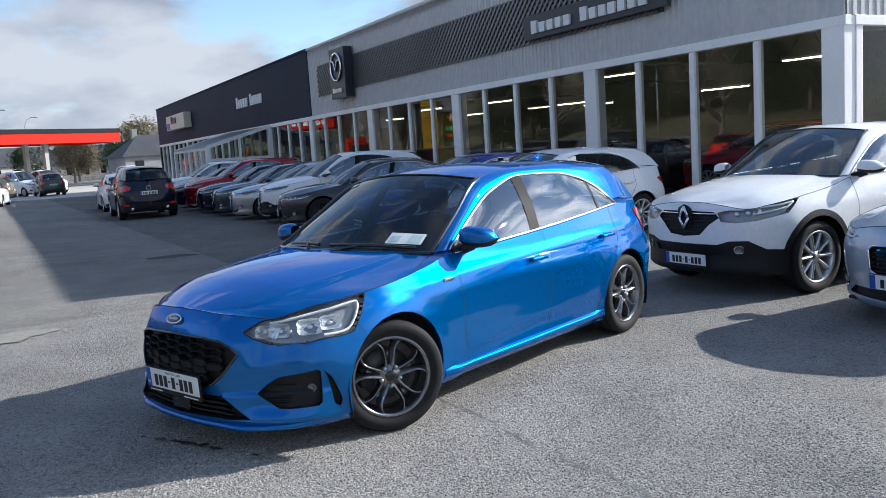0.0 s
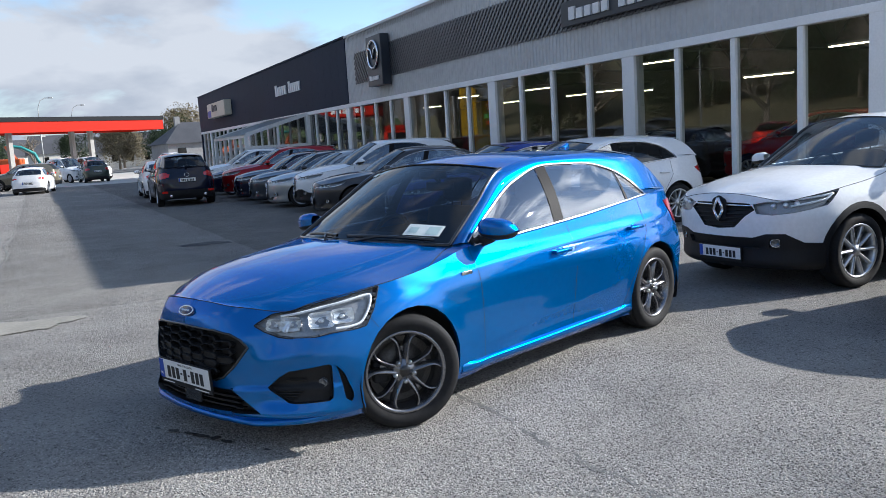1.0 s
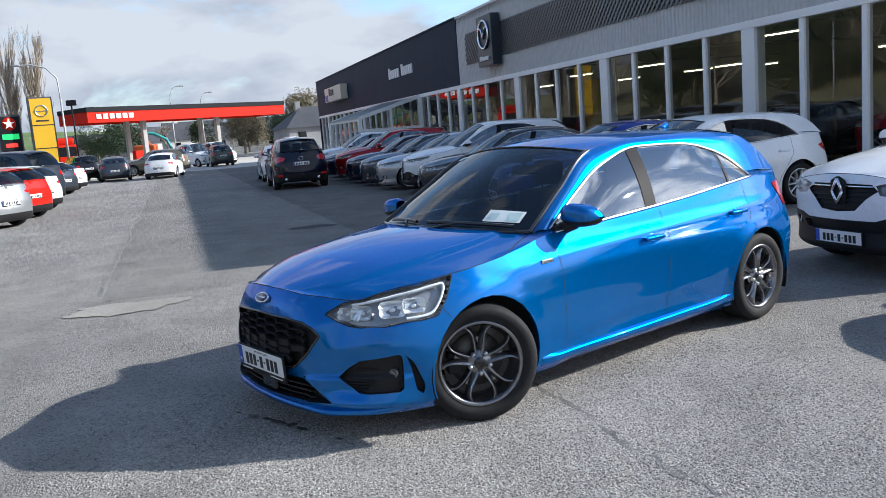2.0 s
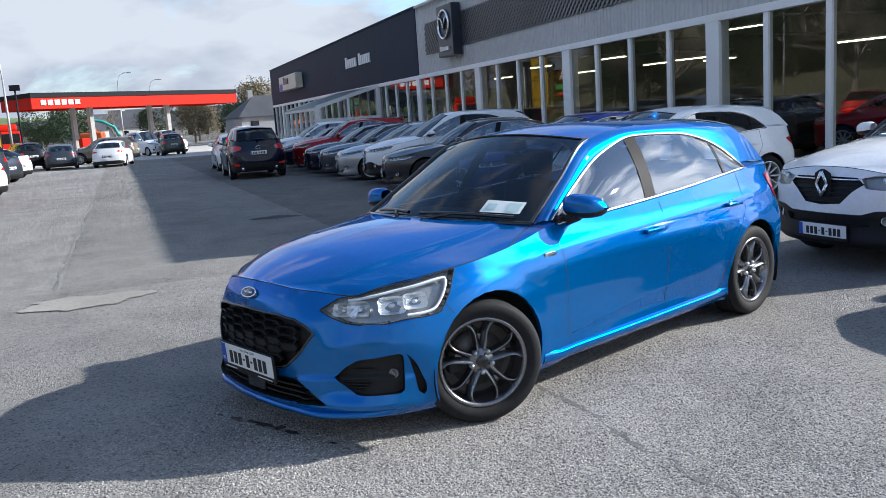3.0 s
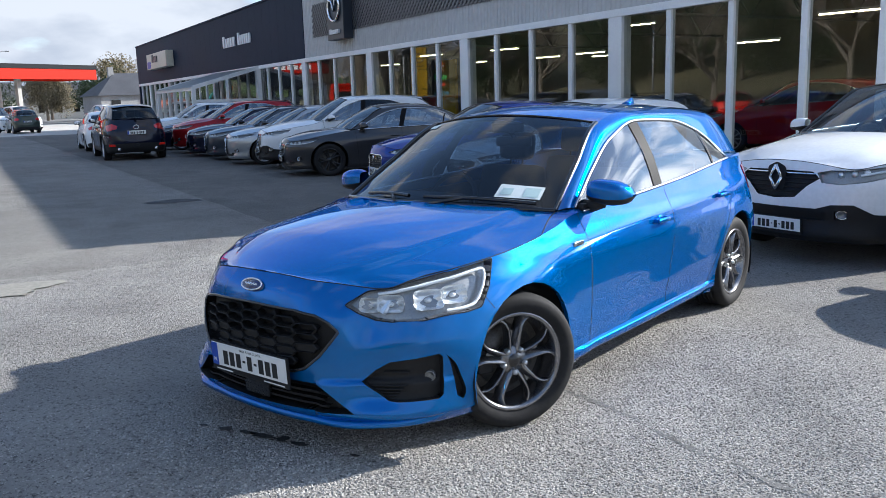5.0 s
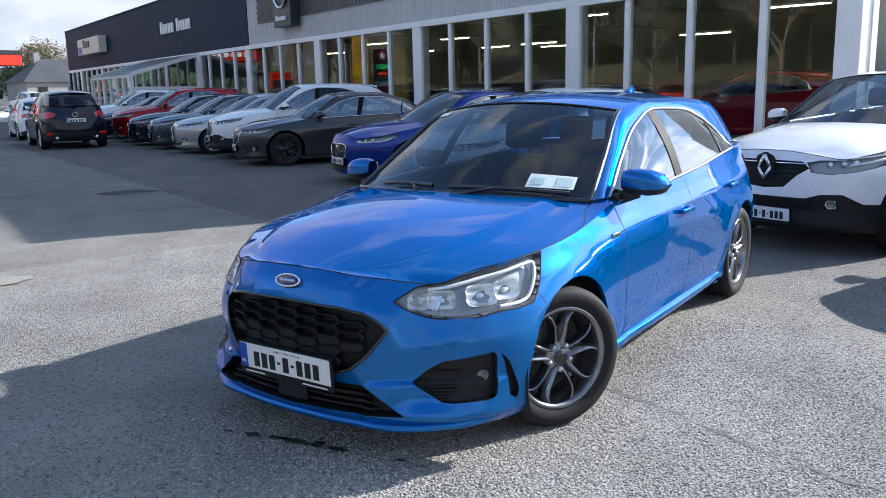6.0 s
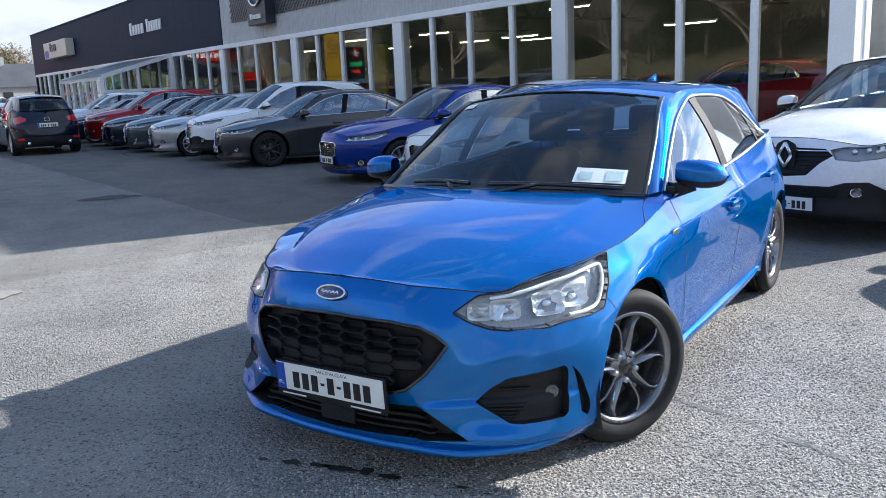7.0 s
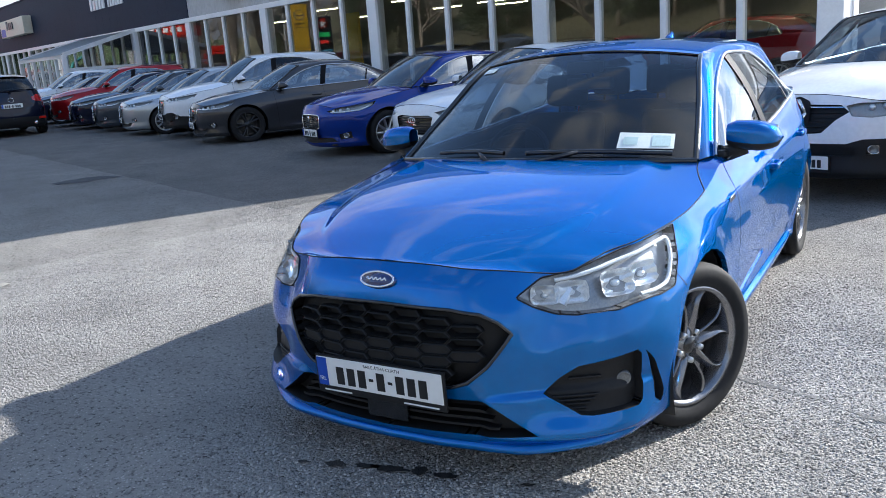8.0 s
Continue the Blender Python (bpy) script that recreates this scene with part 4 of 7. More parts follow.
    for (ua, va, ub, vb) in ((0.0, 0.0, 0.0, 1.0), (0.0, 1.0, 1.0, 1.0), (1.0, 1.0, 1.0, 0.0)):
        for sg in (1, -1):
            bm = bmesh.new()
            pts = []
            for i in range(25):
                u, v = ua + (ub - ua) * i / 24, va + (vb - va) * i / 24
                p = screen(u, v, 0.003)
                pts.append((p.x, p.y * sg, p.z))
            tube(bm, pts, 0.014 if ua != 1.0 else 0.006, 6)
            part("screen_seal", bm, GLOSSBLACK, root)

    def cowl_strip(u, v):
        a, c = bonnet(1.0, v), screen(0.0, v)
        p = a + (c - a) * u
        return (p.x, p.y, p.z - 0.012 * math.sin(math.pi * u))
    part("scuttle", outward(sheet(cowl_strip, 4, 14, mirror=True)), PLASTIC, root)
    # roof
    end_t = 0.85
    tail_r = rail(end_t)

    def roof(u, v):
        t = T + (end_t - T) * u
        e = rail(t)
        bow = (0.11 * (1 - u) ** 2 - (0.12 if kind == "hatch" else 0.08) * u ** 3) * (1 - v * v)
        c = e[2] + (0.052 + 0.0 * u) * (1 - v * v) - 0.012 * (1 - v * v) * u
        return wp(e[0] + bow, e[1] * v, c)
    part("roof", outward(sheet(roof, 24 if hero else 12, 12, mirror=True)), colour, root)
    # rear screen and tail panel
    deck = DECK[kind]
    e1 = rail(1.0)

    def rscreen(u, v):
        t = end_t + (1 - end_t) * u
        e = rail(t)
        c0 = e[0] - (0.12 if kind == "hatch" else 0.08) * (1 - u) + (deck - e1[0]) * u
        cz = e[2] + 0.04 * (1 - u) + 0.012
        w = 1 - v * v
        return wp(e[0] + (c0 - e[0]) * w, e[1] * v, e[2] + (cz - e[2]) * w)
    rs = part("rear_screen", outward(sheet(rscreen, 10, 10, mirror=True)), DARKGLASS if privacy else GLASS, root)
    rs.visible_shadow = False
    if kind == "hatch":
        bm = bmesh.new()
        e = rail(end_t)

        def spoiler(u, v):
            x = e[0] + 0.03 - 0.12 * (1 - v * v) - 0.17 * u
            return wp(x, e[1] * v * (1 - 0.02 * u), e[2] + 0.045 * (1 - v * v) + 0.014 - 0.03 * u)
        sheet(spoiler, 4, 10, bm, True)
        sheet(lambda u, v: spoiler(1 - u, v) - Vector((0, 0, 0.03 * (1 - u) + 0.006)), 4, 10, bm, True)
        part("tailgate_spoiler", bm, colour, root)

    def deck_lid(u, v):
        s = k.sx(e1[0]) + (S - k.sx(e1[0])) * u
        e = k.raw(s, k.top(s))
        i0 = rail(1.0)
        cx, cz = deck + (k.raw(S, k.top(S))[0] - deck) * u, i0[2] + 0.012 + (k.top(S) - i0[2] - 0.012) * u
        w = v
        return wp(cx + (e[0] - cx) * w, e[1] * v, cz + (e[2] - cz) * v * v)
    part("tail_panel", outward(sheet(deck_lid, 8, 8, mirror=True)), colour, root)
    # door mirrors
    for sg in (1, -1):
        base = wp(0.63, 0.80, 0.975)
        tall_of = pchip(((0, 0.050, 0.052), (0.2, 0.068, 0.072), (0.55, 0.071, 0.085), (0.82, 0.058, 0.078), (0.95, 0.036, 0.05), (1, 0.006, 0.01)))

        def shell(u, v, low=False):
            """Section u from the foot outwards, angle v round it; the glass side is nearly flat."""
            hz, hx = tall_of(u)
            a = math.tau * v
            ca, sa = math.cos(a), math.sin(a)
            sq = 1 / (abs(ca) ** 3.2 + abs(sa) ** 3.2) ** (1 / 3.2)
            x = ca * sq * (hx if ca > 0 else 0.034)
            z = sa * sq * hz * (1.0 if sa > 0 else 0.8) + 0.012 - 0.02 * u
            return Vector((base.x - 0.012 - 0.05 * u ** 2 + x, (base.y + 0.02 + 0.215 * u) * sg, base.z + 0.045 + z))
        bm, dark = bmesh.new(), bmesh.new()
        sheet(lambda u, v: shell(u, -0.055 + 0.61 * v), 14, 16, bm)
        sheet(lambda u, v: shell(u, 0.555 + 0.39 * v), 14, 10, dark)
        for q in (bm, dark):
            bmesh.ops.recalc_face_normals(q, faces=q.faces[:])
        sh = part("door_mirror", bm, colour, root)
        part("mirror_underside", dark, PLASTIC, sh, "black mirror underside")
        bm = bmesh.new()
        cyl(bm, (base.x + 0.02, (base.y - 0.01) * sg, base.z - 0.03), (base.x + 0.0, (base.y + 0.10) * sg, base.z + 0.005), 0.038, 0.03, 10)
        box(bm, (base.x - 0.05, min((base.y - 0.015) * sg, (base.y + 0.03) * sg), base.z - 0.05), (base.x + 0.09, max((base.y - 0.015) * sg, (base.y + 0.03) * sg), base.z + 0.0), 0.012)
        part("mirror_foot", bm, PLASTIC, sh)
        bm = bmesh.new()
        yy = sorted(((base.y + 0.03) * sg, (base.y + 0.22) * sg))
        box(bm, (base.x - 0.068, yy[0], base.z), (base.x - 0.055, yy[1], base.z + 0.095), 0.004)
        part("mirror_glass", bm, CHROME, sh)
    # door handles
    for hx, hz in ((-0.06, 0.80), (-1.04, 0.842)):
        for sg in (1, -1):
            s = k.sx(hx)
            p = k.at(s, hz, 0.0)
            bm = bmesh.new()
            box(bm, (p.x - 0.095, p.y + 0.016, p.z - 0.014), (p.x + 0.095, p.y + 0.036, p.z + 0.014), 0.009)
            box(bm, (p.x - 0.09, p.y - 0.01, p.z - 0.012), (p.x - 0.06, p.y + 0.025, p.z + 0.012), 0.004)
            box(bm, (p.x + 0.06, p.y - 0.01, p.z - 0.012), (p.x + 0.09, p.y + 0.025, p.z + 0.012), 0.004)
            for v in bm.verts:
                v.co.y *= sg
            bmesh.ops.recalc_face_normals(bm, faces=bm.faces[:])
            hd = part("door_handle", bm, colour, root)
            if hero:
                bm = bmesh.new()
                t = bmesh.new()
                bmesh.ops.create_uvsphere(t, u_segments=16, v_segments=8, radius=1)
                add_bm(bm, t, Matrix.Translation((p.x, (p.y - 0.004) * sg, p.z + 0.004)) @ Matrix.Diagonal((0.045, 0.006, 0.024, 1)))
                part("handle_recess", bm, colour, hd)
    # wheels, arches and underside
    xa, xb = float(np.interp(1.35, *k.wx)), float(np.interp(-1.35, *k.wx))
    half = float(np.interp(0.9, *k.wy)) - 0.012
    for x, st in ((xa, steer), (xb, 0)):
        for y in (half, -half):
            put_wheel(root, style, r, x, y, st)
    for x in (xa, xb):
        for sg in (1, -1):
            bm = bmesh.new()
            a0 = [(x + (ra + 0.012) * math.cos(math.pi * i / 16), r + (ra + 0.012) * math.sin(math.pi * i / 16)) for i in range(-2, 19)]
            va = [bm.verts.new((px, (half - 0.015) * sg, max(pz, 0.17))) for px, pz in a0]
            vb = [bm.verts.new((px, (half - 0.30) * sg, max(pz, 0.17))) for px, pz in a0]
            for i in range(len(a0) - 1):
                bm.faces.new((va[i], va[i + 1], vb[i + 1], vb[i]))
            bm.faces.new(vb)
            part("arch_liner", bm, PLASTIC, root)
    bm = bmesh.new()
    xf2, xr2 = wp(k.p[0, 0] - 0.14, 0, 0).x, wp(k.p[-1, 0] + 0.14, 0, 0).x
    zf = wp(0, 0, 0.19).z
    box(bm, (xr2, -half + 0.33, zf), (xf2, half - 0.33, zf + 0.03), 0.01)
    box(bm, (xb + ra + 0.03, -half + 0.05, zf), (xa - ra - 0.03, half - 0.05, zf + 0.05), 0.01)
    box(bm, (xr2, -half + 0.3, zf + 0.02), (xr2 + 0.5, half - 0.3, wp(0, 0, 0.6).z), 0.02)
    box(bm, (xa - 0.4, -half + 0.42, zf + 0.02), (xf2 - 0.22, half - 0.42, wp(0, 0, 0.55).z), 0.02)
    part("underbody", bm, PLASTIC, root)
    # cabin
    def wpm(bm):
        for v in bm.verts:
            v.co = wp(*v.co)
        return bm
    for y in (0.37, -0.37):
        part("front_seat", wpm(seat_mesh(0.0, y)), CLOTH, root)
    part("rear_seat", wpm(seat_mesh(-0.85, 0, 1.2)), CLOTH, root)
    bm = bmesh.new()
    box(bm, (0.48, -0.70, 0.55), (0.86, 0.70, 0.90), 0.06)
    box(bm, (0.42, -0.62, 0.80), (0.66, -0.12, 0.955), 0.04)
    part("dashboard", wpm(bm), DASH, root)
    bm = bmesh.new()
    ring = [Matrix.Translation((0.30, -0.37, 0.88)) @ Matrix.Rotation(radians(64), 4, "Y") @ Vector((0.185 * math.cos(i * math.tau / 24), 0.185 * math.sin(i * math.tau / 24), 0)) for i in range(24)]
    tube(bm, ring, 0.015, 8, True)
    cyl(bm, (0.30, -0.37, 0.88), (0.48, -0.37, 0.80), 0.07, 0.04)
    box(bm, (0.29, -0.54, 0.865), (0.315, -0.20, 0.895), 0.01)
    part("steering_wheel", wpm(bm), DASH, root)
    bm = bmesh.new()
    for sg in (1, -1):
        box(bm, (-1.5, min(0.76 * sg, 0.79 * sg), 0.3), (0.6, max(0.76 * sg, 0.79 * sg), 0.92), 0.01)
    box(bm, (-1.75, -0.72, 0.3), (-1.25, 0.72, 0.9), 0.03)
    box(bm, (-1.6, -0.78, 0.26), (0.75, 0.78, 0.30), 0.01)
    part("cabin_lining", wpm(bm), DASH, root)
    if plates:
        if front:
            z = {"hexmesh": 0.402, "shield": 0.38, "diamond": 0.29, "mouth": 0.36}.get(face, 0.38)
            p = k.at(0, z, 0.012)
            plate(root, p, 1, radians(3), words=hero)
        if rear:
            p = k.at(S, 0.70 if tall else 0.62, 0.012)
            plate(root, p, -1)
    if rails:
        bm = bmesh.new()
        for sg in (1, -1):
            pts = [wp(*(rail(T + (end_t - T) * i / 16) + np.array((0, -0.02, 0.035 if 0 < i < 16 else 0.005)))) for i in range(17)]
            tube(bm, [(p.x, p.y * sg, p.z) for p in pts], 0.014, 8)
        part("roof_rails", bm, SATIN, root)
    flat.free()
    return root, k, screen, bonnet


def plain_face(root, k, bins, face):
    """Lamps, grille, intake and fog lights of the other cars."""
    y = k.sy
    for sg in (1, -1):
        hs = part("headlamp", take(k, bins["lamp"], -0.05, 0.05, (sg,)), HOUSING, root)
        bm = bmesh.new()
        for q, z in ((0.56, 0.70), (0.66, 0.708), (0.745, 0.72)):
            p = k.at(y(q), z, -0.034)
            t = bmesh.new()
            bmesh.ops.create_uvsphere(t, u_segments=12, v_segments=8, radius=0.026)
            add_bm(bm, t, Matrix.Translation((p.x, p.y * sg, p.z)))
        part("reflector", bm, REFLECTOR, hs)
        bm = bmesh.new()
        line = {"diamond": [(y(0.46), 0.742), (y(0.62), 0.742), (k.sx(1.80), 0.775), (k.sx(1.66), 0.790), (k.sx(1.76), 0.745), (y(0.70), 0.70)]}.get(face, [(y(0.52), 0.688), (y(0.66), 0.684), (k.sx(1.80), 0.70), (k.sx(1.66), 0.742)])
        pts = [k.at(a[0] + (b[0] - a[0]) * i / 6, a[1] + (b[1] - a[1]) * i / 6, -0.012) for a, b in zip(line[:-1], line[1:]) for i in range(7)]
        tube(bm, [(p.x, p.y * sg, p.z) for p in pts], 0.010, 6)
        part("light_bar", bm, LIGHTBAR, hs)
        o = part("lamp_lens", take(k, bins["lamp"], 0.002, 0.0, (sg,)), LENS, hs)
        o.visible_shadow = False
        fg = part("fog_light", take(k, bins["fog"], -0.02, 0.02, (sg,)), PLASTIC, root)
        c = [f.calc_center_median() for f in bins["fog"]]
        if c:
            p = k.at(sum(v.x for v in c) / len(c), sum(v.y for v in c) / len(c), -0.004)
            bm = bmesh.new()
            lathe(bm, ((0.001, 0.0), (0.03, 0.003), (0.036, 0.008), (0.042, -0.006)), 20)
            bmesh.ops.transform(bm, matrix=Matrix.Translation((p.x, p.y * sg, p.z)) @ Matrix.Rotation(radians(-90 + 35 * sg), 4, "Z"), verts=bm.verts[:])
            part("fog_lens", bm, FOGLENS, fg)
            bm = bmesh.new()
            tube(bm, [Matrix.Translation((p.x, p.y * sg, p.z)) @ Matrix.Rotation(radians(-90 + 35 * sg), 4, "Z") @ Vector((0.045 * math.cos(i * math.tau / 20), 0.006, 0.036 * math.sin(i * math.tau / 20))) for i in range(20)], 0.004, 5, True)
            part("fog_ring", bm, CHROME, fg)
    g = part("grille", take(k, bins["grille"], -0.03, 0.03), PLASTIC if face == "diamond" else GLOSSBLACK, root)
    zs = [f.calc_center_median().y for f in bins["grille"]]
    z0, z1 = min(zs), max(zs)
    nbar = 6
    for i in range(nbar):
        bm = bmesh.new()
        z = z0 + (z1 - z0) * (i + 0.5) / nbar
        lim = max([v.co.x for f in bins["grille"] for v in f.verts if abs(v.co.y - z) < 0.03] or [0.2]) - 0.02
        pts = [k.at(lim * abs(j) / 10, z, -0.014) for j in range(-10, 11)]
        tube(bm, [(p.x, p.y * (1 if j >= 0 else -1), p.z) for j, p in zip(range(-10, 11), pts)], 0.006, 5)
        part("grille_bar", bm, PLASTIC, g)
    part("lower_intake", take(k, bins["intake"], -0.03, 0.03), PLASTIC, root)
    badge = bmesh.new()
    top = max(zs)
    if face == "shield":
        wing = [(0, 0.43), (y(0.25), 0.445), (y(0.365), 0.505), (y(0.42), 0.692), (y(0.55), 0.695)]
        bm = bmesh.new()
        for sg in (1, -1):
            pts = [k.at(a[0] + (b[0] - a[0]) * i / 6, a[1] + (b[1] - a[1]) * i / 6, 0.004) for a, b in zip(wing[:-1], wing[1:]) for i in range(7)]
            tube(bm, [(p.x, p.y * sg, p.z) for p in pts], 0.011, 6)
        part("chrome_wing", bm, CHROME, root, "bright chrome grille surround")
        c = k.at(0, 0.62, 0.012)
        tube(badge, [(c.x, c.y + 0.062 * math.cos(a * math.tau / 24), c.z + 0.05 * math.sin(a * math.tau / 24)) for a in range(24)], 0.007, 6, True)
        tube(badge, [(c.x, -0.05, c.z + 0.025), (c.x, 0, c.z - 0.012), (c.x, 0.05, c.z + 0.025)], 0.006, 6)
    elif face == "diamond":
        c = k.at(0, 0.668, 0.02)
        for a, b in (((0, 0.105), (0.058, 0)), ((0.058, 0), (0, -0.105)), ((0, -0.105), (-0.058, 0)), ((-0.058, 0), (0, 0.105))):
            cyl(badge, (c.x, a[0], c.z + a[1]), (c.x, b[0], c.z + b[1]), 0.016, n=8)
        bm = bmesh.new()
        pod = rounded([(c.y - 0.095, 0.09), (c.y, 0.135), (c.y + 0.095, 0.09), (c.y + 0.075, -0.11), (c.y - 0.075, -0.11)], 0.03)
        vs = [bm.verts.new((c.x - 0.014, a, c.z + b)) for a, b in pod]
        bm.faces.new(vs)
        part("badge_pod", bm, PLASTIC, g)
        for sg in (1, -1):
            bm = bmesh.new()
            pts = [k.at(y(0.08) + (y(0.36) - y(0.08)) * i / 12, 0.705, 0.004) for i in range(13)]
            tube(bm, [(p.x, p.y * sg, p.z) for p in pts], 0.008, 6)
            part("chrome_strip", bm, CHROME, root)
    elif face == "mouth":
        c = k.at(0, 0.60, 0.012)
        tube(badge, [(c.x, c.y + 0.07 * math.cos(a * math.tau / 24), c.z + 0.035 * math.sin(a * math.tau / 24)) for a in range(24)], 0.008, 6, True)
        tube(badge, [(c.x, -0.03, c.z + 0.02), (c.x, -0.02, c.z - 0.02)], 0.006, 6)
        tube(badge, [(c.x, 0.02, c.z + 0.02), (c.x, 0.03, c.z - 0.02)], 0.006, 6)
    else:
        c = k.at(0, 0.60, 0.012)
        lathe(badge, ((0.001, 0), (0.03, 0.002), (0.035, -0.006)), 20)
        bmesh.ops.transform(badge, matrix=Matrix.Translation(c) @ Matrix.Rotation(radians(-90), 4, "Z"), verts=badge.verts[:])
        loop = [(0, 0.655), (y(0.27), 0.65), (y(0.31), 0.62), (y(0.29), 0.46), (y(0.22), 0.43), (0, 0.425)]
        bm = bmesh.new()
        for sg in (1, -1):
            pts = [k.at(a[0] + (b[0] - a[0]) * i / 6, a[1] + (b[1] - a[1]) * i / 6, 0.004) for a, b in zip(loop[:-1], loop[1:]) for i in range(7)]
            tube(bm, [(p.x, p.y * sg, p.z) for p in pts], 0.009, 6)
        part("grille_surround", bm, CHROME, root, "chrome grille surround")
    part("badge", badge, CHROME, root)


def hero_face(root, k, bins, colour):
    """The blue hatchback's face: honeycomb grille, intakes, fog pockets and clear headlamps."""
    y, x = k.sy, k.sx
    g = part("grille", take(k, bins["grille"], -0.05, 0.05), PLASTIC, root, "black honeycomb grille")
    poly = front_shapes(k, "hexmesh")["grille"]
    bm = bmesh.new()
    cw, ch = 0.128, 0.043
    for col in range(-5, 6):
        for row in range(8):
            cy = col * cw * 0.85
            cz = 0.655 - row * ch * 1.0 - (ch * 0.5 if col % 2 else 0)
            hexa = [(-0.5, 0), (-0.35, 0.48), (0.35, 0.48), (0.5, 0), (0.35, -0.48), (-0.35, -0.48)]
            if not all(inside(poly, y(abs(cy + a * cw)) + 0.014, cz + b * ch * 1.2) for a, b in hexa):
                continue
            rings = []
            blank = cz < 0.545
            for sc, o in ((0.99, -0.030), (0.99, -0.012), (0.91, -0.008), (0.88, -0.018 if blank else -0.048)):
                ring = []
                for a, b in hexa:
                    yy = cy + a * cw * sc
                    p = k.at(y(abs(yy)), cz + b * ch * (sc - 0.0 if sc > 0.95 else sc - 0.10), o)
                    ring.append(bm.verts.new((p.x, p.y * (1 if yy >= 0 else -1), p.z)))
                rings.append(ring)
            for a, b in zip(rings[:-1], rings[1:]):
                for i in range(6):
                    bm.faces.new((a[i], a[(i + 1) % 6], b[(i + 1) % 6], b[i]))
            if blank:
                bm.faces.new(rings[-1])
    bmesh.ops.recalc_face_normals(bm, faces=bm.faces[:])
    part("honeycomb", bm, PLASTIC, g, smooth=False)
    bm = bmesh.new()
    for sg in (1, -1):
        line = []
        for (a0, b0), (a1, b1) in zip(poly[:-1], poly[1:]):
            line += [(a0 + (a1 - a0) * i / 6, b0 + (b1 - b0) * i / 6) for i in range(6)]
        line.append(poly[-1])
        tube(bm, [(p.x, p.y * sg, p.z) for p in (k.at(s, z, 0.0) for s, z in line)], 0.007, 6)
    part("grille_frame", bm, GLOSSBLACK, g)
    it = part("lower_intake", take(k, bins["intake"], -0.07, 0.07), PLASTIC, root, "black slatted lower intake")
    for z in (0.312, 0.285, 0.258):
        bm = bmesh.new()
        lim = y(0.36 + (0.335 - z) * 0.9)

        def slat(u, v):
            a = -1 + 2 * u
            p = k.at(lim * abs(a), z - 0.006 * v, -0.02 - 0.045 * v)
            return Vector((p.x, p.y * (1 if a >= 0 else -1), p.z))
        sheet(slat, 24, 1, bm)
        sheet(lambda u, v: slat(u, 0) + Vector((0, 0, -0.009 * v)), 24, 1, bm)
        part("slat", bm, PLASTIC, it)
    p = k.at(0, 0.285, -0.012)
    boxed("radar_sensor", (p.x - 0.02, -0.085, 0.238), (p.x + 0.002, 0.085, 0.325), GLOSSBLACK, it, "", 0.006)
    # side skirts with a ledge that catches the light
    for sg in (1, -1):
        prof = pchip(((0, 0.0, 0.262), (0.25, 0.013, 0.252), (0.4, 0.019, 0.244), (0.75, 0.016, 0.208), (1, -0.012, 0.182)))

        def skirt(u, v):
            o, z = prof(v)
            p = k.at(x(0.96) + (x(-0.98) - x(0.96)) * u, z, 0.001 + o * min(1, 12 * min(u, 1 - u) + 0.1))
            return Vector((p.x, p.y * sg, p.z))
        part("side_skirt", outward(sheet(skirt, 30, 12), (0, 0, 0.24)), colour, root)
    # lip spoiler
    bm = bmesh.new()

    def lip(u, v):
        a = -1 + 2 * u
        s = y(0.84) * abs(a)
        prof = ((-0.03, 0.165), (0.018, 0.160), (0.032, 0.172), (0.014, 0.19), (-0.01, 0.20))
        o, z = prof[min(int(v * 4 + 0.5), 4)]
        o *= 1 - abs(a) ** 8
        o += 0.022 * max(0.0, 1 - abs(abs(a) * 0.84 - 0.44) / 0.16) * (0.2 < v < 0.8)
        p = k.at(s, z + 0.02 * abs(a) ** 4, o)
        return Vector((p.x, p.y * (1 if a >= 0 else -1), p.z))
    sheet(lip, 60, 4, bm)
    part("lip_spoiler", bm, colour, root)
    for sg in (1, -1):
        fg = part("fog_pocket", take(k, bins["fog"], -0.035, 0.035, (sg,)), PLASTIC, root, "black fog light pocket")
        for z in (0.302, 0.316, 0.330, 0.344, 0.398):
            bm = bmesh.new()
            pts = [k.at(y(0.60 + (z - 0.345) * 1.2) + (y(0.765) - y(0.62)) * i / 10, z, -0.028) for i in range(11) if y(0.60 + (z - 0.345) * 1.2) + (y(0.765) - y(0.62)) * i / 10 < y(0.768)]
            tube(bm, [(q.x, q.y * sg, q.z) for q in pts], 0.005, 5)
            part("pocket_fin", bm, PLASTIC, fg)
        q = k.at(x(1.915), 0.374, -0.026)
        bm = bmesh.new()
        lathe(bm, ((0.001, 0.0), (0.018, 0.001), (0.021, 0.004), (0.024, 0.002), (0.026, -0.012)), 24)
        bmesh.ops.transform(bm, matrix=Matrix.Translation((q.x, q.y * sg, q.z)) @ Matrix.Rotation(radians(-90 + 25 * sg), 4, "Z"), verts=bm.verts[:])
        part("fog_lens", bm, FOGLENS, fg)
        part("air_curtain", take(k, bins["slot"], -0.03, 0.03, (sg,)), GAP, root)
        # headlamp
        hs = part("headlamp", take(k, bins["lamp"], -0.042, 0.042, (sg,)), HEROHOUSING, root, "clear headlamp with white light bar")
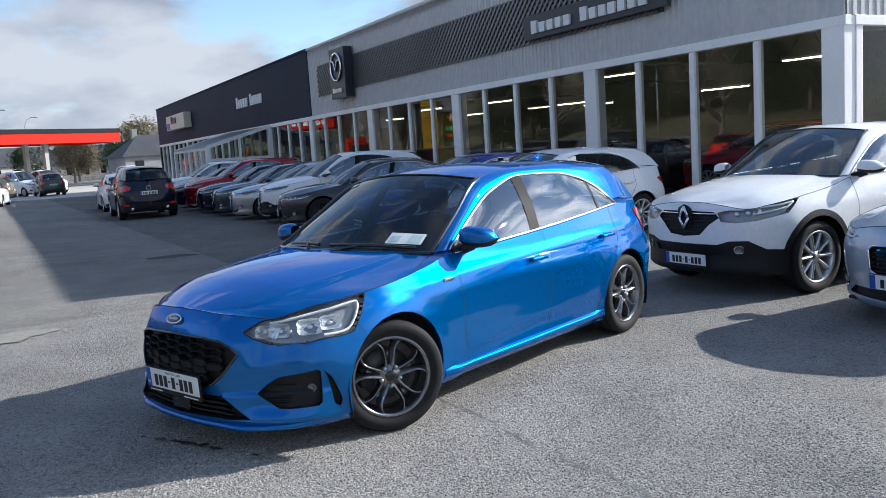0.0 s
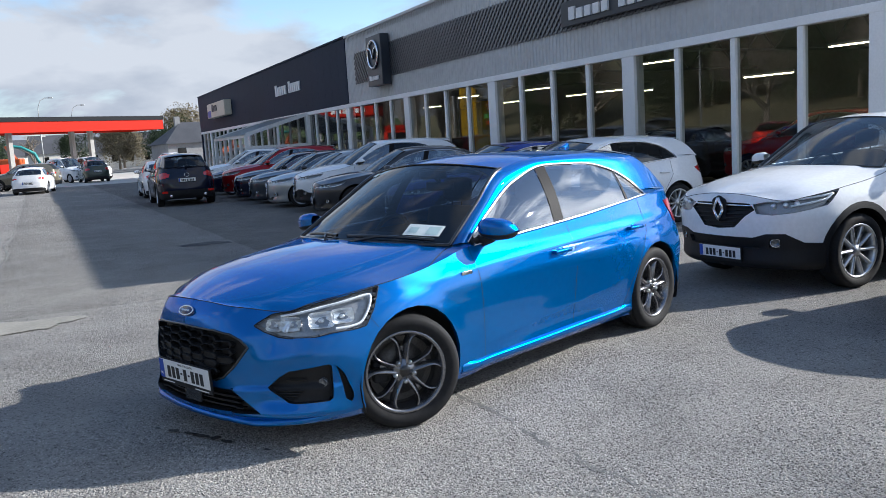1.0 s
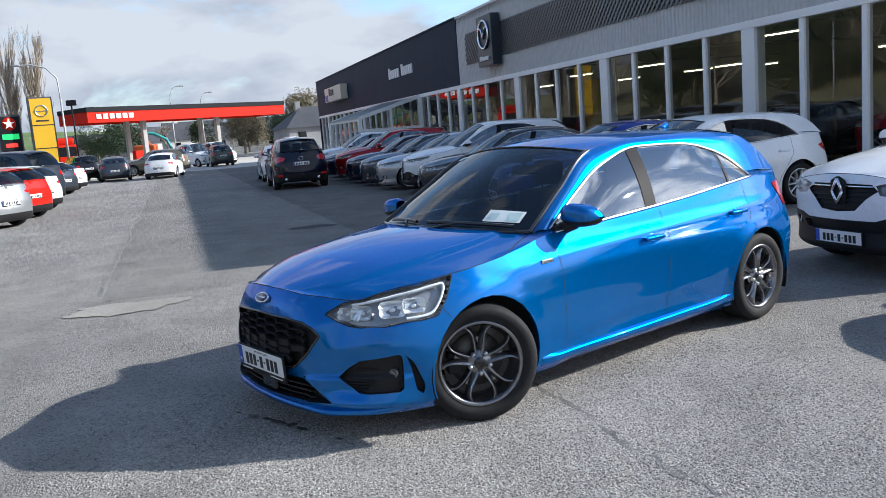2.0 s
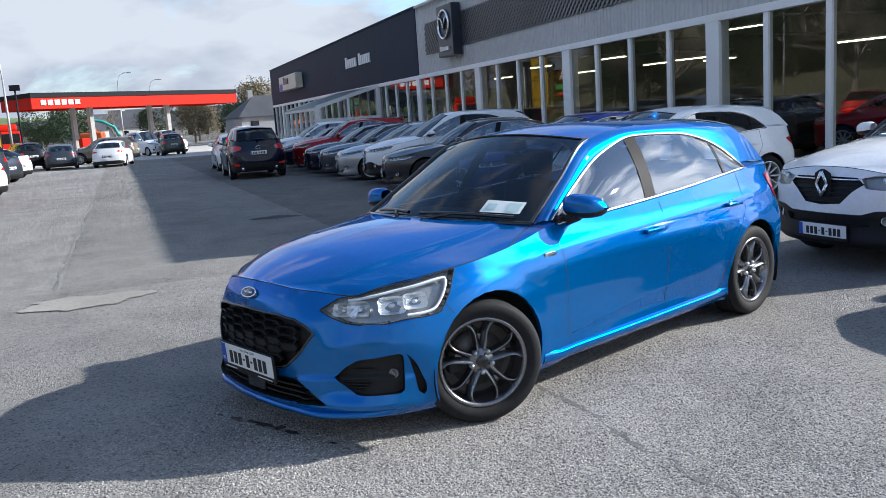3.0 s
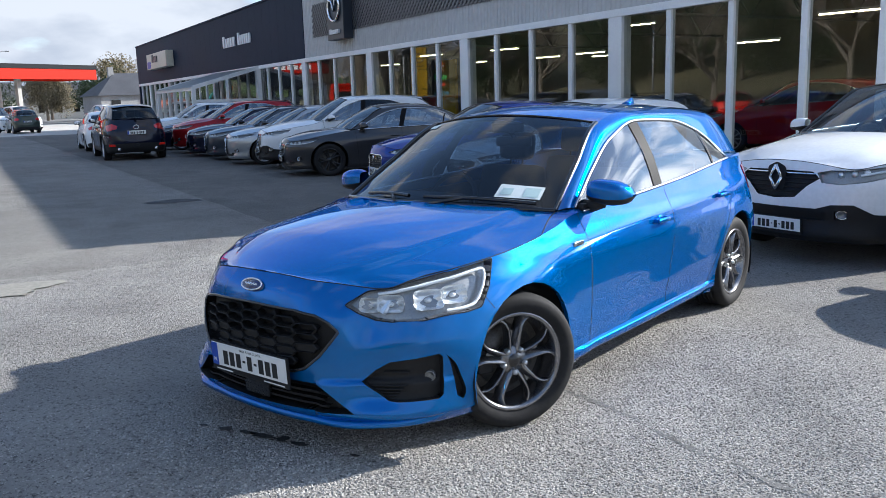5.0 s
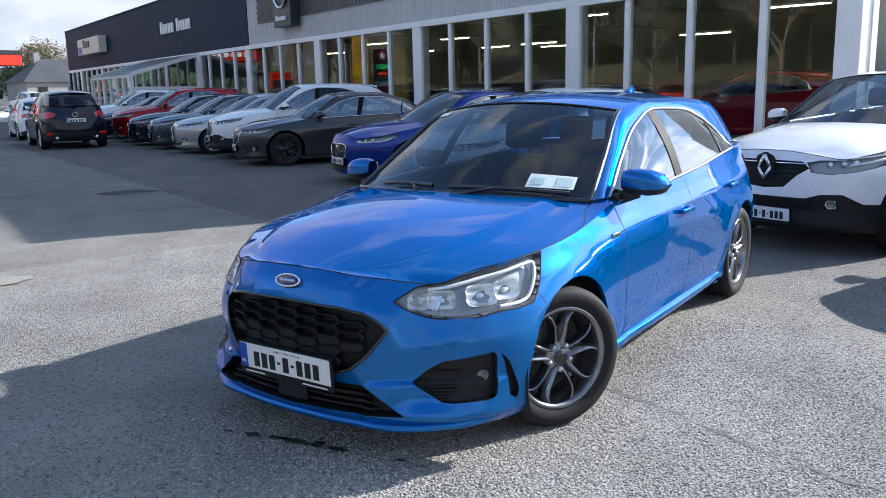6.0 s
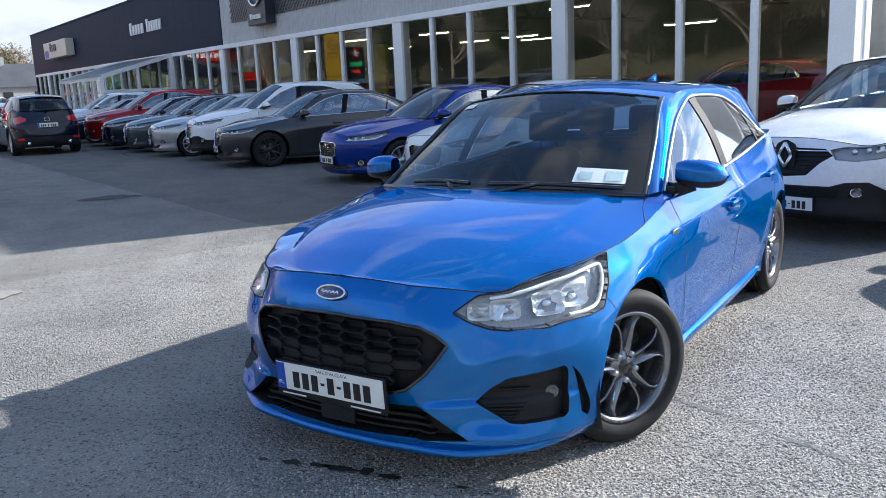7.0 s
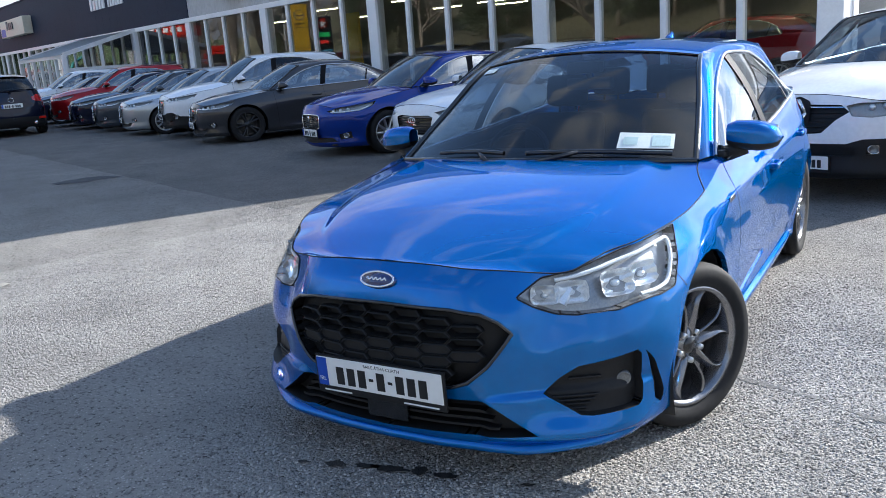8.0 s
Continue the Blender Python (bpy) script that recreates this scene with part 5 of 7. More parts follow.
        for q, z, rad in ((y(0.60), 0.677, 0.040), (y(0.70), 0.682, 0.048), (x(1.885), 0.694, 0.056), (x(1.765), 0.706, 0.05)):
            c = k.at(q, z, -0.012)
            turn = math.degrees(math.atan2(float(np.interp(q, k.s, k.n[:, 1])), float(np.interp(q, k.s, k.n[:, 0])))) * 0.85
            bm = bmesh.new()
            lathe(bm, [(rad * (0.12 + 0.88 * i / 8), -0.030 + 0.030 * (i / 8) ** 2) for i in range(9)], 24)
            # squared bowl with stepped facets
            for v in bm.verts:
                d = math.hypot(v.co.x, v.co.z)
                if d > 1e-5:
                    f = 1 / (abs(v.co.x / d) ** 5 + abs(v.co.z / d) ** 5) ** 0.2
                    v.co.x, v.co.z = v.co.x * f, v.co.z * f
                v.co.y += 0.006 * math.sin(v.co.z * 190) * (d / rad)
            t = bmesh.new()
            bmesh.ops.create_uvsphere(t, u_segments=12, v_segments=8, radius=rad * 0.26)
            add_bm(bm, t, Matrix.Translation((0, -0.018, 0)))
            bmesh.ops.transform(bm, matrix=Matrix.Translation((c.x, c.y * sg, c.z)) @ Matrix.Rotation(radians(-90 + turn * sg), 4, "Z") @ Matrix.Rotation(radians(20), 4, "X") @ Matrix.Diagonal((1.2, 1, 0.8, 1)), verts=bm.verts[:])
            part("reflector", bm, REFLECTOR, hs, smooth=False)
        bm = bmesh.new()
        a, b = k.at(y(0.66), 0.645, -0.016), k.at(y(0.70), 0.695, -0.010)
        cyl(bm, (a.x, a.y * sg, a.z), (b.x, b.y * sg, b.z), 0.018, 0.007, 4)
        part("chrome_fin", bm, REFLECTOR, hs, smooth=False)
        bm = bmesh.new()
        line = spline([(y(0.64), 0.722), (x(2.00), 0.736), (x(1.80), 0.762), (x(1.62), 0.787), (x(1.572), 0.785), (x(1.60), 0.735), (x(1.665), 0.668), (x(1.73), 0.650), (x(1.82), 0.646)], 5)
        pts = [k.at(a, b, -0.010) for a, b in line]
        tube(bm, [(q.x, q.y * sg, q.z) for q in pts], 0.0075, 6)
        part("light_bar", bm, LIGHTBAR, hs)
        o = part("lamp_lens", take(k, bins["lamp"], 0.002, 0.0, (sg,)), LENS, hs)
        o.visible_shadow = False
        bm = bmesh.new()
        lp = rounded(front_shapes(k, "hexmesh")["lamp"], 0.012, 2)
        tube(bm, [(q.x, q.y * sg, q.z) for q in (k.at(s, min(z, k.top(s) - 0.002), 0.0005) for s, z in lp)], 0.003, 5, True)
        part("lamp_seal", bm, GAP, hs)
    # oval badge
    c = k.at(0, 0.745, 0.004)
    tilt = Matrix.Translation(c) @ Matrix.Rotation(radians(-38), 4, "Y")
    bm = bmesh.new()
    ring = [bm.verts.new((0.006, 0.062 * math.cos(a * math.tau / 32), 0.025 * math.sin(a * math.tau / 32))) for a in range(32)]
    rim = [bm.verts.new((-0.01, 0.070 * math.cos(a * math.tau / 32), 0.030 * math.sin(a * math.tau / 32))) for a in range(32)]
    bm.faces.new(ring)
    for a in range(32):
        bm.faces.new((ring[a], ring[(a + 1) % 32], rim[(a + 1) % 32], rim[a]))
    bmesh.ops.recalc_face_normals(bm, faces=bm.faces[:])
    bmesh.ops.transform(bm, matrix=tilt, verts=bm.verts[:])
    bd = part("oval_badge", bm, FORDBLUE, root, "dark blue oval badge with chrome rim")
    bm = bmesh.new()
    tube(bm, [tilt @ Vector((0.004, 0.066 * math.cos(a * math.tau / 32), 0.0275 * math.sin(a * math.tau / 32))) for a in range(32)], 0.0045, 6, True)
    tube(bm, [tilt @ Vector((0.007, -0.042 + 0.084 * a / 16, 0.006 * math.sin(a * 1.9))) for a in range(17)], 0.0032, 5)
    part("badge_rim", bm, CHROME, bd)

# ---- ground ----
def asphalt(name="worn_asphalt", loose=False, tone=1.0):
    m = bpy.data.materials.new(name)
    m.use_nodes = True
    n, l = m.node_tree.nodes, m.node_tree.links
    b = n["Principled BSDF"]
    b.inputs["Roughness"].default_value = 0.9
    b.inputs["Specular IOR Level"].default_value = 0.1
    co = n.new("ShaderNodeTexCoord")

    def tex(kind, scale, detail=4.0):
        t = n.new(kind)
        t.inputs["Scale"].default_value = scale
        if "Detail" in t.inputs:
            t.inputs["Detail"].default_value = detail
        l.new(co.outputs["Object"], t.inputs["Vector"])
        return t

    def ramp(src, p0, c0, p1, c1):
        r = n.new("ShaderNodeValToRGB")
        r.color_ramp.elements[0].position, r.color_ramp.elements[0].color = p0, (*c0, 1)
        r.color_ramp.elements[1].position, r.color_ramp.elements[1].color = p1, (*c1, 1)
        l.new(src, r.inputs["Fac"])
        return r

    def blend(kind, a, c, fac=1.0):
        x = n.new("ShaderNodeMix")
        x.data_type, x.blend_type = "RGBA", kind
        x.inputs["Factor"].default_value = fac
        l.new(a, x.inputs["A"]), l.new(c, x.inputs["B"])
        return x.outputs["Result"]
    chips = tex("ShaderNodeTexVoronoi", 72)
    stone = n.new("ShaderNodeSeparateColor")
    l.new(chips.outputs["Color"], stone.inputs[0])
    single = n.new("ShaderNodeNewGeometry")
    grain = ramp(single.outputs["Random Per Island"], 0.1, (0.20, 0.194, 0.186), 0.95, (0.47, 0.457, 0.435)) if loose else ramp(stone.outputs[0], 0.22, (0.12, 0.116, 0.11), 0.72, (0.88, 0.855, 0.82))
    gapr = ramp(chips.outputs["Distance"], 0.25, (1, 1, 1), 0.72, (0.32, 0.32, 0.32))
    wear = ramp(tex("ShaderNodeTexNoise", 0.22, 6).outputs["Fac"], 0.35, (0.86, 0.85, 0.84), 0.68, (1.14, 1.12, 1.08))
    blot = ramp(tex("ShaderNodeTexNoise", 1.7, 8).outputs["Fac"], 0.34, (0.88, 0.88, 0.88), 0.6, (1.06, 1.06, 1.06))
    c = grain.outputs["Color"] if loose else blend("MULTIPLY", grain.outputs["Color"], gapr.outputs["Color"])
    c = blend("MULTIPLY", c, wear.outputs["Color"])
    c = blend("MULTIPLY", c, blot.outputs["Color"])
    shade = n.new("ShaderNodeVectorMath")
    shade.operation = "SCALE"
    shade.inputs["Scale"].default_value = tone
    l.new(c, shade.inputs[0]), l.new(shade.outputs[0], b.inputs["Base Color"])
    if loose:
        return m
    bp, bp2 = n.new("ShaderNodeBump"), n.new("ShaderNodeBump")
    bp.inputs["Strength"].default_value, bp.inputs["Distance"].default_value = 1.0, 0.016
    bp.invert = True
    l.new(chips.outputs["Distance"], bp.inputs["Height"])
    bp2.inputs["Strength"].default_value, bp2.inputs["Distance"].default_value = 0.5, 0.012
    l.new(tex("ShaderNodeTexNoise", 24, 5).outputs["Fac"], bp2.inputs["Height"])
    l.new(bp.outputs["Normal"], bp2.inputs["Normal"]), l.new(bp2.outputs["Normal"], b.inputs["Normal"])
    return m


ASPHALT, CHIP = asphalt(tone=1.2), asphalt("asphalt_chip", True)
bm = bmesh.new()
bmesh.ops.create_grid(bm, x_segments=40, y_segments=40, size=900)
ground = part("ground", bm, ASPHALT)
tagged(ground, "worn grey asphalt forecourt with coarse stone chips", "ground", kind="structure")

def ragged(points, near=0.05):
    """A line whose points wander a little to either side."""
    nz = lambda a, b, f, q: noise.noise(Vector((a * f, b * f, q)))
    return [(a + near * nz(a, b, 3, 1) + near * 0.6 * nz(a, b, 11, 2), b + near * nz(a, b, 3, 5) + near * 0.6 * nz(a, b, 11, 6)) for a, b in points]


def surfacing(name, edge, far, z, material, label):
    """A layer of asphalt behind a ragged edge."""
    bm = bmesh.new()
    bm.faces.new([bm.verts.new((a, b, z)) for a, b in ragged(edge) + far])
    bmesh.ops.triangulate(bm, faces=bm.faces[:])
    tagged(part(name, bm, material, smooth=False), label, "pavement", kind="structure")


# layers of surfacing along the showroom; the upper one's darker tone deepens the shade
surfacing("pavement", [(-130 + 4.8 * i, -0.45) for i in range(25)] + [(-9.6, -0.4 + 0.06 * i) for i in range(60)], [(-9.6, 70), (-130, 70)], 0.003, asphalt("older_asphalt", False, 1.02), "weathered asphalt lane with a cracked edge")
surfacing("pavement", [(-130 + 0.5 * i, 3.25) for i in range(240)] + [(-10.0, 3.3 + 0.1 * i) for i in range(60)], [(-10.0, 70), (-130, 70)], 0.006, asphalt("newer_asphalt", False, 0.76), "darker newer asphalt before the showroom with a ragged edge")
bm = bmesh.new()
last = None
for i in range(900):
    a = -62 + 52 * i / 899
    b = -0.45 + 0.14 * noise.noise(Vector((a * 0.4, 0, 1))) + 0.025 * noise.noise(Vector((a * 3, 0, 2)))
    w = max(0.002, 0.014 + 0.03 * noise.noise(Vector((a * 2, 0, 4))))
    row = (bm.verts.new((a, b - w, 0.007)), bm.verts.new((a, b + w, 0.007)))
    if last:
        bm.faces.new((last[0], row[0], row[1], last[1]))
    last = row
tagged(part("crack", bm, mat("filled_crack", (0.16, 0.155, 0.145), 0.9, vary=0.4, scale=20), smooth=False), "long dark crack along the joint of two asphalt lanes", "crack", kind="structure")
bm = bmesh.new()
bm.faces.new([bm.verts.new((a, b, 0.010)) for a, b in ((-61, -5.5), (-57, 12), (-104, 12), (-104, -5.5))])
tagged(part("pavement", bm, mat("pale_concrete", (0.46, 0.44, 0.40), 0.9, vary=0.15, scale=2), smooth=False), "pale concrete apron of the filling station", "pavement", kind="structure")

# ---- showroom ----
CLAD = mat("grey_cladding", (0.50, 0.505, 0.51), 0.45, 0.1, vary=0.1, scale=2.5)
CLADDARK = mat("dark_cladding", (0.014, 0.025, 0.050), 0.6, vary=0.12, scale=2.5, spec=0.12)
CLADWHITE = mat("white_cladding", (0.46, 0.47, 0.48), 0.45, vary=0.1, scale=2.5)
FRAME = mat("white_frame", (0.86, 0.86, 0.86), 0.4, vary=0.05, scale=9)
LATTICE = mat("perforated_metal", (0.16, 0.165, 0.18), 0.4, 0.6, vary=0.15, scale=5)
SIGNDARK = mat("sign_panel", (0.025, 0.032, 0.045), 0.35, vary=0.1, scale=4)
SIGNWHITE = mat("sign_letters", (0.78, 0.78, 0.78), 0.4, vary=0.05)
SHOPGLASS = glass("showroom_glass", (0.52, 0.55, 0.54), 1.9)
SIDEPANE = glass("corner_glass", (0.5, 0.52, 0.5), 1.4)
PLINTH = mat("plinth_concrete", (0.10, 0.10, 0.10), 0.8, vary=0.3, scale=4, bump=0.3)
INWALL = mat("showroom_wall", (0.42, 0.41, 0.39), 0.8, vary=0.15, scale=2)
INFLOOR = mat("showroom_floor_tile", (0.20, 0.19, 0.18), 0.3, vary=0.15, scale=4)
STEEL = mat("painted_steel", (0.35, 0.36, 0.36), 0.5, 0.3, vary=0.2, scale=6)
TUBEGLOW = mat("fluorescent_tube", (1.0, 0.87, 0.55), 0.4, vary=0, emit=9.0)
YELLOW = mat("yellow_panel", (0.62, 0.36, 0.01), 0.45, vary=0.08, scale=5)
REDPANEL = mat("red_fascia", (0.50, 0.014, 0.003), 0.6, spec=0.15, vary=0.06, scale=3)
BLACKTRIM = mat("black_trim", (0.010, 0.011, 0.014), 0.6, spec=0.15, vary=0.15, scale=6)
CONCRETE = mat("concrete", (0.36, 0.35, 0.33), 0.85, vary=0.2, scale=3, bump=0.2)
FY, SILL, LINTEL, TOPZ = 12.37, 0.32, 3.2, 6.05
XR, XM, XL = -8.6, -33.4, -68.5


def ribbed(name, x0, x1, y, z0, z1, material, parent, pitch=0.16, along="x"):
    """Trapezoid-profile cladding facing -y (or +x)."""
    bm = bmesh.new()
    n = int((x1 - x0) / pitch)
    pts = []
    for i in range(n):
        a = x0 + (x1 - x0) * i / n
        w = (x1 - x0) / n
        pts += [(a, 0.0), (a + w * 0.55, 0.0), (a + w * 0.65, -0.018), (a + w * 0.9, -0.018)]
    pts.append((x1, 0.0))
    rows = []
    for a, d in pts:
        p = (a, y + d) if along == "x" else (y - d, a)
        rows.append((bm.verts.new((*p, z0)), bm.verts.new((*p, z1))))
    for r, s in zip(rows[:-1], rows[1:]):
        bm.faces.new((r[0], s[0], s[1], r[1]))
    bmesh.ops.recalc_face_normals(bm, faces=bm.faces[:])
    return part(name, bm, material, parent, smooth=False)


shop = empty("showroom_building", pose(0, 0, 0), "long glazed car showroom with grey and dark ribbed cladding", "building", kind="structure")
boxed("fascia_wall", (XM, FY + 0.02, LINTEL + 0.02), (XR, FY + 0.3, TOPZ), CLAD, shop)
boxed("fascia_wall", (XL, FY + 0.02, LINTEL + 0.02), (XM, FY + 0.3, TOPZ), CLADDARK, shop)
ribbed("cladding", XM, XR, FY, LINTEL + 0.1, TOPZ - 0.06, CLAD, shop, 0.155)
for i in range(35):
    w = (XM - XL) / 35
    boxed("cladding_panel", (XL + w * i + 0.003, FY - 0.03, LINTEL + 0.02), (XL + w * (i + 1) - 0.003, FY + 0.02, TOPZ - 0.02), CLADDARK, shop)
boxed("coping", (XM, FY - 0.06, TOPZ - 0.06), (XR + 0.06, FY + 0.34, TOPZ + 0.03), CLAD, shop)
boxed("coping", (XL, FY - 0.08, TOPZ - 0.02), (XM, FY + 0.34, TOPZ + 0.05), CLADDARK, shop)
boxed("lintel", (XL, FY - 0.04, LINTEL - 0.06), (XR + 0.03, FY + 0.2, LINTEL + 0.1), FRAME, shop, "", 0.01)
boxed("sill", (XL, FY - 0.05, SILL - 0.08), (XR, FY + 0.2, SILL), FRAME, shop, "", 0.01)
boxed("plinth", (XL, FY, 0), (XR, FY + 0.2, SILL - 0.08), PLINTH, shop)
x = XR - 0.21
for bay in range(10):
    boxed("post", (x - 0.21, FY - 0.03, 0), (x + 0.21, FY + 0.25, LINTEL + 0.06), FRAME, shop, "", 0.012)
    for j in range(1, 4):
        mx = x - 6.2 * j / 4
        if mx > XL:
            boxed("mullion", (mx - 0.065, FY - 0.01, SILL), (mx + 0.065, FY + 0.12, LINTEL - 0.06), FRAME, shop, "", 0.008)
    for j in range(4):
        a, c = x - 6.2 * j / 4, x - 6.2 * (j + 1) / 4
        if c > XL:
            bm = bmesh.new()
            bm.faces.new([bm.verts.new(p) for p in ((c + 0.06, FY + 0.05, SILL), (a - 0.06, FY + 0.05, SILL), (a - 0.06, FY + 0.05, LINTEL - 0.06), (c + 0.06, FY + 0.05, LINTEL - 0.06))])
            part("window_pane", bm, SHOPGLASS, shop, smooth=False).visible_shadow = False
    x -= 6.2
# side wall that turns away at the corner
boxed("side_fascia", (XR - 0.3, FY + 0.3, LINTEL + 0.02), (XR, 26, TOPZ), CLADWHITE, shop)
ribbed("side_cladding", FY + 0.02, 26, XR + 0.02, LINTEL + 0.1, TOPZ, CLADWHITE, shop, 0.2, "y")
boxed("side_lintel", (XR - 0.2, FY + 0.2, LINTEL - 0.06), (XR + 0.05, 26, LINTEL + 0.1), FRAME, shop, "", 0.01)
boxed("side_sill", (XR - 0.2, FY + 0.2, 0), (XR + 0.04, 26, SILL), FRAME, shop, "", 0.01)
boxed("corner_post", (XR - 0.1, FY + 0.25, 0), (XR + 0.02, FY + 0.42, LINTEL), FRAME, shop, "", 0.01)
for j in range(1, 5):
    y0 = FY + 0.3 + 3.3 * (j - 1)
    bm = bmesh.new()
    bm.faces.new([bm.verts.new(p) for p in ((XR - 0.06, y0 + 0.1, SILL), (XR - 0.06, y0 + 3.2, SILL), (XR - 0.06, y0 + 3.2, LINTEL - 0.06), (XR - 0.06, y0 + 0.1, LINTEL - 0.06))])
    part("window_pane", bm, SIDEPANE, shop, smooth=False).visible_shadow = False
    boxed("mullion", (XR - 0.1, y0 + 3.2, SILL), (XR + 0.02, y0 + 3.34, LINTEL), FRAME, shop, "", 0.01)
boxed("showroom_floor", (XL, FY + 0.2, 0.02), (XR - 0.2, 26, 0.06), INFLOOR, shop)
boxed("back_wall", (XL, 26, 0), (XR, 26.25, TOPZ), INWALL, shop)
boxed("end_wall", (XL - 0.25, FY, 0), (XL, 26.25, TOPZ), CLADDARK, shop)
boxed("roof_deck", (XL - 0.25, FY, TOPZ - 0.25), (XR, 26.25, TOPZ - 0.08), INWALL, shop)
for gx in np.arange(XR - 3.1, XM, -6.2):
    bm = bmesh.new()
    for y0 in np.arange(FY + 0.5, 25, 2.4):
        cyl(bm, (gx, y0, 3.6), (gx, y0 + 1.2, 4.9), 0.03, n=6)
        cyl(bm, (gx, y0 + 1.2, 4.9), (gx, y0 + 2.4, 3.6), 0.03, n=6)
    cyl(bm, (gx, FY + 0.4, 3.6), (gx, 26, 3.6), 0.045, n=6)
    cyl(bm, (gx, FY + 0.4, 4.9), (gx, 26, 4.9), 0.045, n=6)
    part("roof_truss", bm, STEEL, shop)
# perforated panel behind the signs
bm = bmesh.new()
px0, px1, pz0, pz1 = -32.3, -12.6, 4.03, 5.23
step = 0.21
h = pz1 - pz0
for i in range(int((px1 - px0 + h) / step)):
    a = px0 - h + i * step
    for sg in (1, -1):
        q = []
        for u in (0.0, 1.0):
            xx = a + h * u
            q.append([xx, pz0 + h * u if sg > 0 else pz1 - h * u])
        (xa, za), (xb, zb) = q
        for lim, low in ((px0, True), (px1, False)):
            if low and xa < lim:
                za += (zb - za) * (lim - xa) / (xb - xa)
                xa = lim
            if not low and xb > lim:
                zb -= (zb - za) * (xb - lim) / (xb - xa)
                xb = lim
        if xb - xa > 0.03:
            d = Vector((xb - xa, 0, zb - za)).normalized()
            nrm = Vector((-d.z, 0, d.x)) * 0.034
            yy = FY - 0.05 - (0.02 if sg > 0 else 0)
            A, B = Vector((xa, yy, za)), Vector((xb, yy, zb))
            vs = [bm.verts.new(p) for p in (A - nrm, B - nrm, B + nrm, A + nrm)]
            ws = [bm.verts.new(p + Vector((0, 0.02, 0))) for p in (A - nrm, B - nrm, B + nrm, A + nrm)]
            bm.faces.new(vs), bm.faces.new((vs[3], vs[2], ws[2], ws[3])), bm.faces.new((vs[1], vs[0], ws[0], ws[1]))
part("perforated_panel", bm, LATTICE, shop, "dark diamond-pattern metal mesh", smooth=False)
boxed("panel_backing", (px0, FY - 0.028, pz0), (px1, FY - 0.02, pz1), SIGNDARK, shop)


def sign_bars(parent, x0, x1, y, z0, z1, n, material, gap=0.3):
    """Illegible or private lettering as upright bars, along x."""
    w = (x1 - x0) / n
    for i in range(n):
        hgt = (z1 - z0) * (1.0 if i == 0 else 0.78)
        boxed("letter_bar", (x0 + w * i, y - 0.06, z0), (x0 + w * (i + 1 - gap), y, z0 + hgt), material, parent)


s = empty("name_sign", pose(0, 0, 0), "dark blue sign board with pale raised lettering on the grey cladding", "sign")
boxed("board", (-17.25, FY - 0.22, 4.1), (-12.3, FY - 0.1, 4.68), SIGNDARK, s, "", 0.01)
sign_bars(s, -16.85, -15.25, FY - 0.22, 4.22, 4.52, 5, SIGNWHITE)
sign_bars(s, -14.95, -12.75, FY - 0.22, 4.22, 4.52, 7, SIGNWHITE)
s = empty("emblem_sign", pose(0, 0, 0), "tall dark sign panel with a silver winged ring emblem", "sign")
boxed("board", (-29.95, FY - 0.42, 3.72), (-28.5, FY - 0.06, 5.55), SIGNDARK, s, "", 0.02)
bm = bmesh.new()
tube(bm, [(-29.22 + 0.5 * math.cos(a * math.tau / 40), FY - 0.46, 4.86 + 0.5 * math.sin(a * math.tau / 40)) for a in range(40)], 0.045, 8, True)
tube(bm, [(-29.64, FY - 0.46, 5.12), (-29.39, FY - 0.46, 5.05), (-29.22, FY - 0.46, 4.72), (-29.05, FY - 0.46, 5.05), (-28.8, FY - 0.46, 5.12)], 0.045, 8)
part("emblem", bm, CHROME, s)
sign_bars(s, -29.65, -28.8, FY - 0.42, 3.92, 4.1, 5, SIGNWHITE, 0.2)
s = empty("wall_lettering", pose(0, 0, 0), "pale raised lettering on dark cladding", "sign")
sign_bars(s, -44.8, -42.6, FY - 0.03, 4.42, 5.0, 5, SIGNWHITE, 0.35)
sign_bars(s, -42.2, -40.1, FY - 0.03, 4.42, 5.0, 6, SIGNWHITE, 0.35)
s = empty("light_box_sign", pose(0, 0, 0), "pale rectangular light box sign on dark cladding", "sign")
boxed("board", (-62.2, FY - 0.55, 4.1), (-56.2, FY - 0.06, 5.1), mat("light_box_face", (0.62, 0.58, 0.46), 0.4, vary=0.1, scale=2), s, "", 0.03)
sign_bars(s, -60.3, -58.6, FY - 0.55, 4.5, 5.0, 4, SIGNDARK, 0.3)
boxed("blue_patch", (-62.0, FY - 0.56, 4.15), (-60.9, FY - 0.552, 4.6), PLATEBLUE, s)
